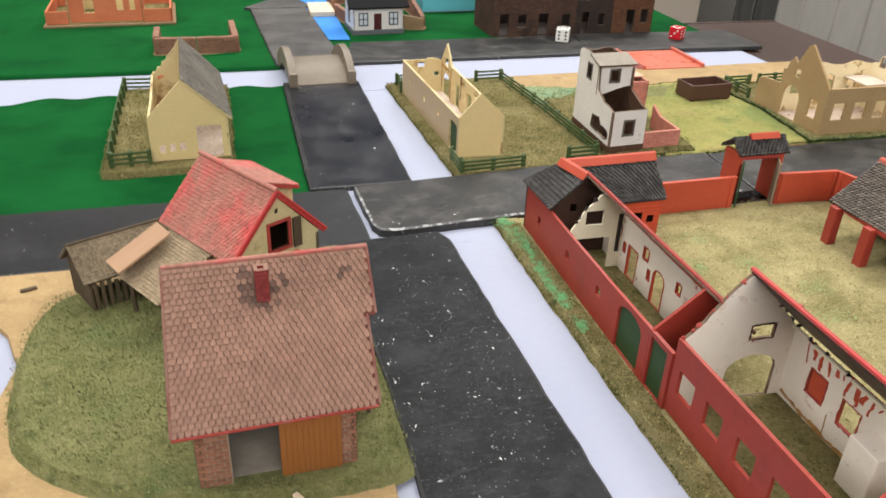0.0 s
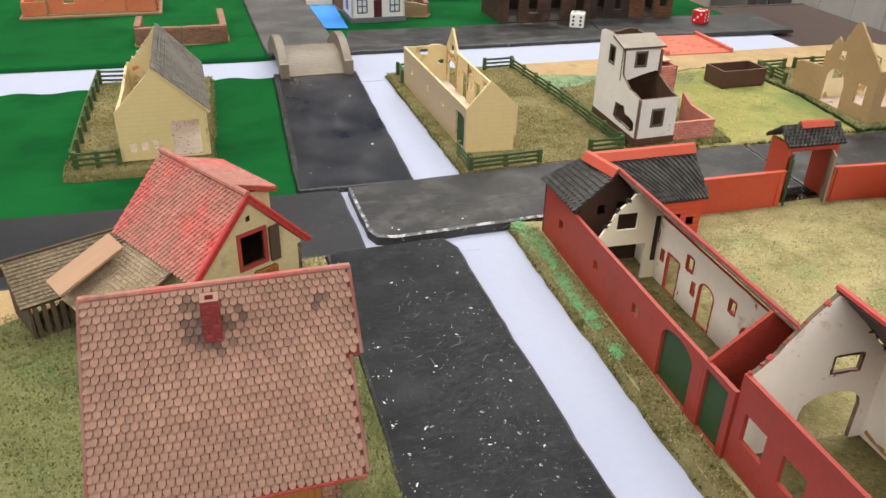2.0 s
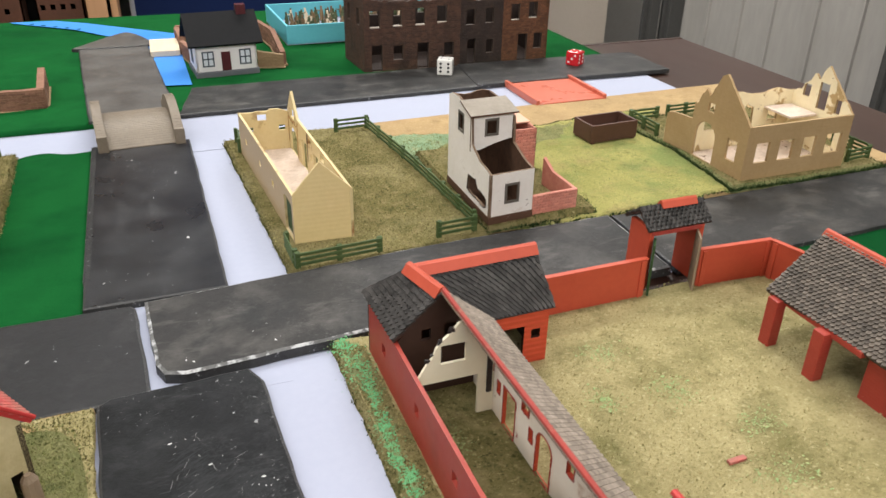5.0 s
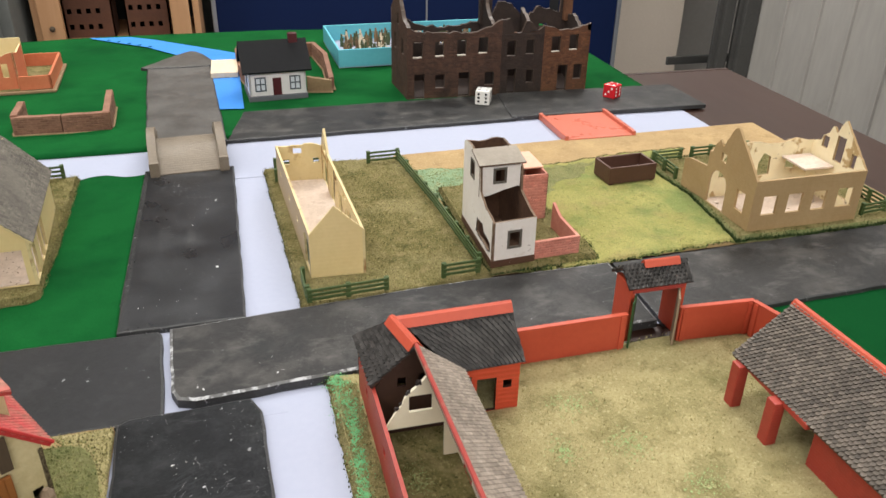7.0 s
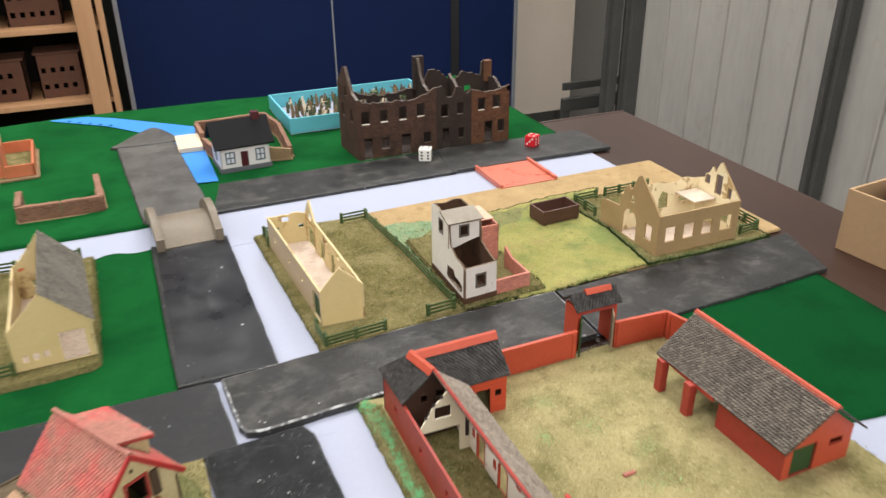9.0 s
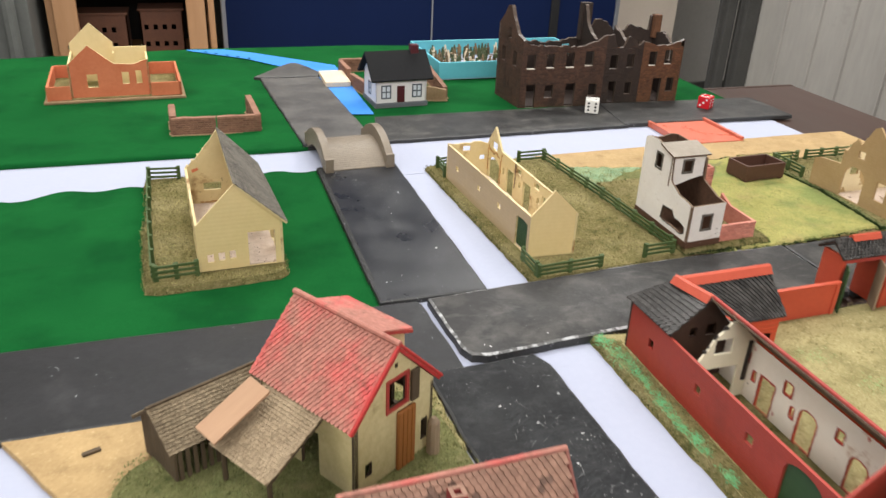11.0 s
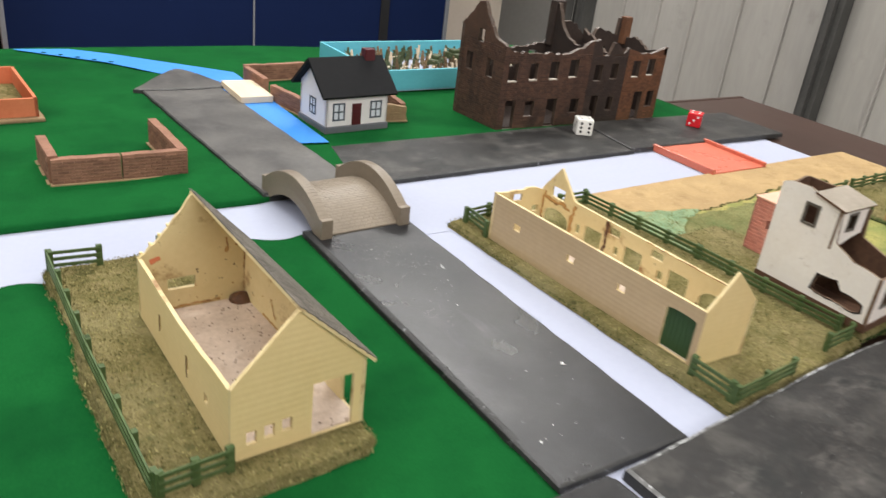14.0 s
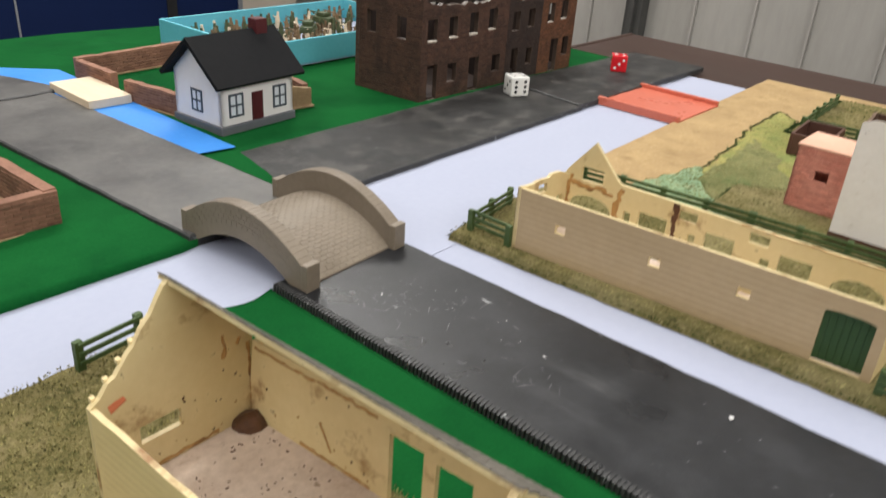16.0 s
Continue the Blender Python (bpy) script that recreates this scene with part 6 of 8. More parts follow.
def farm_range():
    """The long west range with the tiled corner block."""
    ox, oy = 15.66, 34.6
    b = thing("farm_range", "long red model farm range, half unroofed, with green gates", "model farmhouse", ox, oy, 0.33)
    ms = ("red_wall", "inner_white", "red_wall")
    wins = [rect(1.75, 2.15, 1.12, 1.57), rect(5.45, 5.85, 1.15, 1.6), rect(8.85, 9.3, 1.25, 1.7)]
    gates = [arch(11.0, 13.0, 0.04, 2.3, 0.5), rect(13.55, 14.9, 0.04, 2.35)]
    wall(b, (0, 0), (0.1, -15.2), [(0, 2.5), (5, 2.48), (10.5, 2.5), (15.2, 2.6)], wins + gates, 0.15, ms, label="long brick red wall with three small windows")
    m = run((0, 0), (0.1, -15.2))
    for u0, u1, z1, n in ((10.9, 13.1, 2.2, 9), (13.5, 15.0, 2.2, 6)):
        board_door("gate", b, m, u0, u1, 0.0, z1, 1, "green_paint", "dark green panelled gate")
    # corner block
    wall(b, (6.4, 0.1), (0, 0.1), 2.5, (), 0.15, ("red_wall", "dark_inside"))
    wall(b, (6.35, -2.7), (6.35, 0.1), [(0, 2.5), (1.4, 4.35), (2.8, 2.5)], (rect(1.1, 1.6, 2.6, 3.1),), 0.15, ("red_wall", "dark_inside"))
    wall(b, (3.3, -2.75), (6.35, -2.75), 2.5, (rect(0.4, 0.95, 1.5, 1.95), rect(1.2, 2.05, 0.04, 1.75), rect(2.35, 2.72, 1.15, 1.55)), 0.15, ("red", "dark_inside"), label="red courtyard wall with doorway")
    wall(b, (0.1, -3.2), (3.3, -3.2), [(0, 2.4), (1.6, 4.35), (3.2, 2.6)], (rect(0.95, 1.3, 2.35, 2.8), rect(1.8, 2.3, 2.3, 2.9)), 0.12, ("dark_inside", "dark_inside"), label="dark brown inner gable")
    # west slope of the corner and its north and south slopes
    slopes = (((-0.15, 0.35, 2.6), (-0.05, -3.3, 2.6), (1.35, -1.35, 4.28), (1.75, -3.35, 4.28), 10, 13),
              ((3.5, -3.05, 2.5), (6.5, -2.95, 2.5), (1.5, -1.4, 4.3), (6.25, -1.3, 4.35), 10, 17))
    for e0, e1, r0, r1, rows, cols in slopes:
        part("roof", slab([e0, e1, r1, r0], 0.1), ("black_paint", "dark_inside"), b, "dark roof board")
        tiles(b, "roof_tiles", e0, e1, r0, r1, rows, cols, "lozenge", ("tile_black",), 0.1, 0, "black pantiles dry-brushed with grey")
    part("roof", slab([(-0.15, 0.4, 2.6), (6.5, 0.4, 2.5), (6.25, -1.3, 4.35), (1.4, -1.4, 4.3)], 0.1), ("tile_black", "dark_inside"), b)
    ridge_cap(b, (1.2, -1.4, 4.36), (6.3, -1.3, 4.41), 0.36, 0.1)
    ridge_cap(b, (1.25, -1.2, 4.38), (1.78, -3.3, 4.38), 0.34, 0.1)
    # cream cross wall
    prof = jag([(0, 1.75), (0.5, 2.6), (1.0, 3.4), (1.6, 4.0)], 0.1, 0.3, 3) + [(1.9, 4.0), (3.05, 2.9)]
    wall(b, (0.2, -4.9), (3.25, -4.9), prof, (rect(0.95, 1.85, 2.45, 3.2), rect(0.1, 2.35, 0.04, 1.75)), 0.12, ("cream_pale", "cream_pale"), label="cream plastic cross wall with square window")
    char(b, (0.2, -4.9), (3.25, -4.9), [(0.45, 2.6), (1.0, 3.4), (1.55, 3.95)], 6, 3)
    char(b, (0.1, -13.7), (3.35, -13.7), [(1.95, 4.2), (3.2, 2.95)], 6, 4)
    part("soot_panel", box(2.86, 3.06, -4.96, -4.86, 0.9, 2.95, 0.03), "char", b, "black charred strip of wall")
    # Greener flock than the yard; its dark tone also stands for indoor shade.
    part("floor", slab([(0.2, -14.0, 0.05), (3.3, -14.0, 0.05), (3.2, -3.0, 0.05), (0.2, -3.0, 0.05)], 0.05), ("grass_olive", "grass_olive"), b, "greener olive flock floor, darkened in place of shade")
    # east side
    e_holes = [rect(7.4, 8.35, 0.04, 1.7), arch(4.9, 5.9, 0.04, 1.85, 0.35), arch(2.2, 3.1, 0.04, 1.7, 0.35), rect(9.2, 9.6, 1.75, 2.3), rect(6.5, 7.0, 1.75, 2.35),
               rect(8.6, 8.85, 1.1, 1.6), rect(6.15, 6.4, 0.95, 1.5), rect(3.6, 4.0, 1.7, 2.2)]
    wall(b, (3.35, -14.1), (3.25, -2.8), 2.9, e_holes, 0.13, ("red", "inner_white", "red"), label="stained white inner wall, red outside")
    mi = run((3.35, -14.1), (3.25, -2.8))
    for k, hole in enumerate(e_holes):
        blot(b, mi, hole + hole[:1], 0.1, "red_trim", 70 + k, "dull red painted rim of the opening", 0.14)
    wall(b, (0.1, -13.7), (3.35, -13.7), [(0, 2.55), (1.95, 4.2), (3.25, 2.9)], (), 0.14, ("red_wall", "red_wall"), label="red ribbed cross wall")
    e0, e1, r0, r1 = (3.95, -14.6, 2.55), (3.85, -3.0, 2.55), (2.1, -14.8, 4.2), (1.75, -3.3, 4.35)
    part("roof", slab([e0, e1, r1, r0], 0.1), ("tile_dust", "card_rim"), b, "grey brown roof slope")
    tiles(b, "roof_tiles", e0, e1, r0, r1, 13, 60, "scale", ("tile_dust",), 0.08, 0, "grey brown pantiles")
    bm = rod((1.77, -3.4, 4.42), (2.12, -14.8, 4.26), 0.09, None, 8)
    part("ridge_rim", bm, "red_trim", b, "red painted ridge rim")


farm_range()


def farm_house():
    """The roofless south house with its broken gables."""
    ox, oy = 15.85, 19.35
    b = thing("farmhouse_ruin", "roofless red model farmhouse with stained white inside", "model farmhouse", ox, oy, 0.45)
    b.scale = (1.0, 1.0, 0.89)
    ms = ("red_wall", "inner_white", "red_wall")
    wins = [rect(u, u + 1.0, 1.2, 2.35) for u in (0.45, 2.15, 3.95, 5.75)]
    wall(b, (0, 0), (0.25, -8.6), [(0, 3.6), (8.6, 3.6)], wins, 0.15, ms)
    n_top = [(0, 3.4), (2.3, 6.2)] + jag([(2.6, 6.3), (3.5, 5.2), (4.2, 4.2), (4.74, 3.62)], 0.08, 0.3, 5)
    wall(b, (4.9, 0), (0.16, 0), n_top, (arch(0.6, 2.75, 0.04, 2.35, 0.75), rect(1.05, 2.05, 3.15, 3.85), rect(3.9, 4.3, 1.7, 2.1)), 0.15, ("red_wall", "inner_white", "card_rim"), label="broken gable with arched doorway")
    wall(b, (5.0, -8.6), (4.9, 0), 3.4, (rect(6.3, 7.2, 1.3, 2.5), rect(4.6, 5.5, 1.2, 2.4), rect(2.6, 3.4, 1.2, 2.3)), 0.15, ms)
    char(b, (4.9, 0), (0, 0), [(2.7, 6.2), (3.5, 5.2), (4.2, 4.2), (4.8, 3.6)], 9, 5, "red_trim", label="dull red paint blobs along the broken edge")
    char(b, (4.9, 0), (0, 0), [(0.1, 3.55), (2.2, 6.05)], 5, 6)
    bm = box(3.85, 4.85, -5.9, -4.6, 0.05, 2.3, 0.06)
    part("stair_block", bm, "inner_white", b, "white block beside the wall")
    wall(b, (0.25, -8.6), (5.0, -8.6), jag([(0, 3.6), (1.6, 4.9), (2.4, 3.9), (4.75, 3.4)], 0.1, 0.4, 2), (arch(1.7, 3.1, 0.04, 2.2, 0.5),), 0.15, ms)
    e0, e1, r0, r1 = (5.5, -8.8, 3.2), (5.45, 0.1, 3.2), (2.5, -8.8, 6.35), (2.45, 0.1, 6.35)
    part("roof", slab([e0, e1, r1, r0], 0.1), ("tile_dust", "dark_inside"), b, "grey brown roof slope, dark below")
    tiles(b, "roof_tiles", e0, e1, r0, r1, 14, 46, "scale", ("tile_dust",), 0.07, 0, "grey brown pantiles")
    part("ridge_rim", rod((2.5, -8.8, 6.42), (2.45, 0.14, 6.42), 0.1, None, 8), "verge_red", b, "red painted ridge rim")
    me_, mg = run((5.0, -8.6), (4.9, 0)), run((4.9, 0), (0, 0))
    for k, (u0, u1, lift) in enumerate(((7.6, 8.5, 0.75), (5.6, 7.3, 0.35), (2.8, 5.3, 0.2), (0.3, 2.5, 0.2))):
        bm = box(u0, u1, 0.1, 0.24, 3.38 + lift * 0.2, 3.5 + lift * 0.2, 0.02)
        bmesh.ops.transform(bm, matrix=me_ @ Matrix.Translation((0, 0.1, 0)), verts=bm.verts)
        part("broken_strip", bm, "cream_pale", b, "pale broken plastic strip")
    char(b, (5.0, -8.6), (4.9, 0), [(5.4, 3.5), (7.6, 3.6), (8.4, 3.7)], 6, 12, y=0.2)
    r = random.Random(5)
    for k in range(20):
        u = 0.6 + k * 0.37
        blot(b, me_, [(u, 3.36), (u + r.uniform(-0.15, 0.15), 3.36 - r.uniform(0.15, 0.9))], r.uniform(0.06, 0.32), "red_smooth", 40 + k, "red paint run from the top", 0.16)
    for u0, u1, z0, z1 in ((6.3, 7.2, 1.3, 2.5), (4.6, 5.5, 1.2, 2.4)):
        blot(b, me_, [(u0, z0), (u1, z0), (u1, z1), (u0, z1), (u0, z0)], 0.1, "red_trim", int(u0 * 10), "red painted window rim", 0.16)
    part("blind_window", box(6.35, 7.15, 0.02, 0.1, 1.35, 2.45, 0.01), "red_smooth", b, "red filled window").matrix_local = Matrix.Translation((5.0 * CM, -8.6 * CM, 0)) @ Matrix.Rotation(math.atan2(8.6, -0.1), 4, "Z")
    blot(b, mg, [(1.05, 3.15), (2.05, 3.15), (2.05, 3.85), (1.05, 3.85), (1.05, 3.15)], 0.1, "glue_brown", 51, "brown window rim", 0.16)
    blot(b, me_, [(4.5, 0.12), (5.8, 0.16), (7.2, 0.2), (8.3, 0.4)], 0.26, "rust", 52, "rust along the foot of the wall", 0.16)
    blot(b, me_, [(5.9, 0.3), (5.95, 1.2)], 0.06, "rust", 53, "rust drip", 0.16)
    # Same olive floor, with the shade between the walls put into its colour.
    part("floor", slab([(0.2, -8.4, 0.05), (4.85, -8.4, 0.05), (4.8, -0.1, 0.05), (0.2, -0.1, 0.05)], 0.05), ("grass_olive", "grass_olive"), b, "greener olive flock floor, darkened in place of shade")


farm_house()


def farm_wall(label, p0, p1, h=1.9):
    b = thing("farm_wall", label, "model wall", p0[0], p0[1], 0.33, math.degrees(math.atan2(p1[1] - p0[1], p1[0] - p0[0])), "red walls round the farmyard")
    w = length(p0, p1)
    part("panel", box(0, w, 0, 0.18, 0, h, 0.04), "red_smooth", b)
    part("coping", box(-0.02, w + 0.02, -0.04, 0.22, h, h + 0.08, 0.03), "red_smooth", b)
    for u in (0.12, w - 0.35):
        part("pier", box(u, u + 0.22, -0.07, 0.24, 0, h - 0.02, 0.03), "red_smooth", b)


farm_wall("scarlet plastic farmyard wall beside the gatehouse", (22.1, 34.6), (28.4, 34.75), 1.85)
farm_wall("scarlet plastic farmyard wall between gatehouse and corner", (31.15, 34.7), (35.0, 34.5), 1.85)
farm_wall("short scarlet plastic farmyard wall leading to the barn", (34.9, 34.45), (35.9, 31.2), 1.85)


def gatehouse():
    b = thing("gatehouse", "red model gatehouse with black pantiled roof and open doors", "model gatehouse", 28.45, 34.4, 0.33)
    for x in (0.3, 2.95):
        part("pier", box(x - 0.08, x + 0.16, 0.85, 2.4, 0, 3.02, 0.05), "red_smooth", b, "scarlet side wall")
    part("lintel", box(0.3, 3.0, 0.82, 0.97, 2.7, 2.92, 0.04), "red_trim", b)
    for e0, e1, r0, r1 in (((0.05, 0.7, 3.02), (3.4, 0.75, 3.02), (0.05, 1.62, 3.75), (3.4, 1.62, 3.75)), ((3.4, 2.65, 3.02), (0.05, 2.65, 3.02), (3.4, 1.62, 3.75), (0.05, 1.62, 3.75))):
        part("roof", slab([e0, e1, r1, r0], 0.1), ("tile_black", "dark_inside"), b)
        tiles(b, "roof_tiles", e0, e1, r0, r1, 6, 14, "pan", ("tile_black",), 0.08, 0, "black pantiles dry-brushed with grey")
    ridge_cap(b, (1.1, 1.62, 3.9), (2.95, 1.62, 3.9), 0.26, 0.12)
    board_door("door", b, pose(0.5, 0.9, 0, 0, 0, -126), 0, 0.8, 0.05, 2.6, 4, "green_paint", "dark green open door leaf", 0, 0.1)
    board_door("door", b, pose(2.85, 0.9, 0, 0, 0, 62), -1.1, 0, 0.05, 2.7, 1, "old_wood", "brown panelled open door leaf", 0, 0.1)


gatehouse()


def red_barn():
    ox, oy = 31.9, 21.2
    b = thing("open_barn", "red model barn with grey tiled roof on square posts", "model barn", ox, oy, 0.33)
    ms = ("red_smooth", "red_wall")
    wall(b, (0.0, 4.7), (0.15, 0.0), 2.15, (), 0.2, ("red_wall", "red_wall"))
    wall(b, (0.15, 0.0), (4.7, 0.1), [(0, 2.1), (2.3, 4.0), (4.55, 2.1)], (rect(0.5, 2.1, 0.04, 1.85), rect(3.0, 3.9, 1.25, 1.65)), 0.15, ms, label="scarlet gable wall")
    wall(b, (4.7, 0.1), (4.6, 9.2), 2.1, (), 0.15, ms)
    wall(b, (4.6, 9.2), (2.2, 9.2), [(0, 2.1), (2.2, 3.85), (2.4, 3.85)], (), 0.15, ms)
    for y in (8.45, 6.0):
        part("post", box(-0.95, -0.45, y, y + 0.55, -0.02, 2.12, 0.05), "red_wall", b, "square red post")
    part("beam", box(-0.6, -0.35, 4.6, 9.3, 1.95, 2.2, 0.04), "red_wall", b)
    part("door", box(0.68, 2.24, 0.17, 0.26, 0.02, 1.93, 0.02), "green_paint", b, "dark green barn door")
    e0, e1, r0, r1 = (-0.3, -0.35, 2.12), (-0.7, 9.4, 2.12), (2.6, -0.35, 4.15), (2.15, 9.7, 4.15)
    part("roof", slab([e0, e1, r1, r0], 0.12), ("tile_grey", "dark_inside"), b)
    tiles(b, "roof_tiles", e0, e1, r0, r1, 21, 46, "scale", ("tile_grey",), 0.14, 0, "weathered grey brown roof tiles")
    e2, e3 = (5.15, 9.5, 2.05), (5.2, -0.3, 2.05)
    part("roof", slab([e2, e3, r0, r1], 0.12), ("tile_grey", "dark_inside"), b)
    ridge_cap(b, (2.6, -0.4, 4.22), (2.15, 9.75, 4.22), 0.26, 0.1)


red_barn()


# ---- the tiled house and the old farmhouse on the mound ----
def tiled_house():
    b = thing("tiled_house", "model house with terracotta tiled roof and boarded door", "model house", -0.9, 18.8, 0.5, 2)
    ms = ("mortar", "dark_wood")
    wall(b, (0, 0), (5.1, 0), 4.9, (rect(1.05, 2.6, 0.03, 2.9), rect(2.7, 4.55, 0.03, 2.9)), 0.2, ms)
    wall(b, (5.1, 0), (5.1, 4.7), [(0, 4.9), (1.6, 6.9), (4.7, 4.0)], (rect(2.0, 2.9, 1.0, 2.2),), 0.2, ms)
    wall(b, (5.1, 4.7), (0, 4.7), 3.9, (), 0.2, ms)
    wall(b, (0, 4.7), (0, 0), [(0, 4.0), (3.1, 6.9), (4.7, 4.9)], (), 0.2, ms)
    brick_face(b, "brickwork", (0, -0.01), (1.02, -0.01), 3.0, 19, 0.3, "brick_pink", 0.04, 0.02, "pinkish brick courses", 0.04)
    brick_face(b, "brickwork", (4.58, -0.01), (5.1, -0.01), 3.0, 19, 0.3, "brick_pink", 0.04, 0.02, "pinkish brick courses", 0.04)
    board_door("door", b, Matrix.Identity(4), 2.6, 4.58, 0.02, 2.95, 11, "orange_wood", "orange brown sliding board door", -0.14, 0.1)
    part("floor", box(0.2, 4.9, 0.2, 4.6, 0.0, 0.06), "grey_roof", b, "grey floor")
    s0, s1, s2, s3 = (6.15, 2.1, 1.15), (6.15, 5.6, 1.15), (5.05, 2.1, 2.1), (5.05, 5.6, 2.1)
    part("side_roof", slab([s0, s1, s3, s2], 0.12), ("old_wood", "dark_wood"), b, "low weathered side roof")
    tiles(b, "shake_course", s0, s1, s2, s3, 3, 26, "flat", ("old_wood",), 0.08, 0, "rough brown shakes", 0.1)
    for y in (2.3, 5.4):
        part("side_post", rod((5.95, y, -0.05), (5.95, y, 1.25), 0.08, None, 6), "dark_wood", b)
    e0, e1, r0, r1 = (-0.42, -1.75, 3.72), (5.8, -1.65, 3.72), (-0.26, 1.45, 7.38), (5.78, 1.5, 7.38)
    notch, inset = 0.56, 0.045
    n0, n1 = Vector(e1).lerp(Vector(r1), notch), Vector(e0).lerp(Vector(r0), notch)
    part("roof", slab([e0, tuple(Vector(e1) - Vector((inset * 5.85, 0, 0))), tuple(n0 - Vector((inset * 5.85, 0, 0))), tuple(n1)], 0.14), ("roof_bed", "red_trim"), b)
    part("roof", slab([tuple(n1), tuple(n0), r1, r0], 0.14), ("roof_bed", "red_trim"), b)
    part("roof", slab([(5.78, 5.3, 3.6), (-0.3, 5.2, 3.6), r0, r1], 0.14), ("tile_terra_rest", "dark_wood"), b)
    tiles(b, "roof_tiles", e0, e1, r0, r1, 26, 33, "scale", ("tile_terra", "tile_terra_rest", "tile_soot"), 0.085, 300, "dusty terracotta scale tiles",
          keep=lambda fx, fy: fx < 0.985 - inset or (fy > notch and fx < 0.985), marks=lambda fx, fy: max(0.95 - 6.5 * math.hypot(fx - 0.44, (fy - 0.79) * 0.7), 0.7 - 11 * math.hypot(fx - 0.88, fy - 0.83)))
    part("ridge_trim", rod((-0.26, 1.46, 7.42), (5.8, 1.5, 7.42), 0.08, None, 8), "tile_red", b, "faded red ridge trim")
    part("eave_trim", rod((-0.42, -1.78, 3.7), (5.5, -1.68, 3.7), 0.05, None, 6), "red_trim", b, "red painted eave line")
    up = Vector((0, 0, 0.05))
    for p, q in ((Vector(e0) + up, Vector(r0) + up), (Vector(e1) + up - Vector((inset * 5.85, 0, 0)), n0 + up - Vector((inset * 5.85, 0, 0))), (n0 + up, Vector(r1) + up)):
        part("verge_trim", rod(tuple(p), tuple(q), 0.05, None, 8), "verge_dull", b, "dull red verge")
    bm = sheet(rect(-0.2, 0.2, -0.2, 0.2), (rect(-0.09, 0.09, -0.09, 0.09),), 1.9, 3)
    bmesh.ops.transform(bm, matrix=Matrix.Translation((2.52, 0.78, 7.48)) @ Matrix.Rotation(math.radians(-90), 4, "X"), verts=bm.verts)
    stack = part("chimney", bm, ("tile_terra_rest", "red_trim", "chimney_red"), b, "red brick square chimney with pale top")
    brick_face(stack, "brickwork", (2.32, 0.578), (2.72, 0.578), 7.4, 13, 0.2, "chimney_red", 0.02, 5.7, "small red bricks", 0.035)


tiled_house()


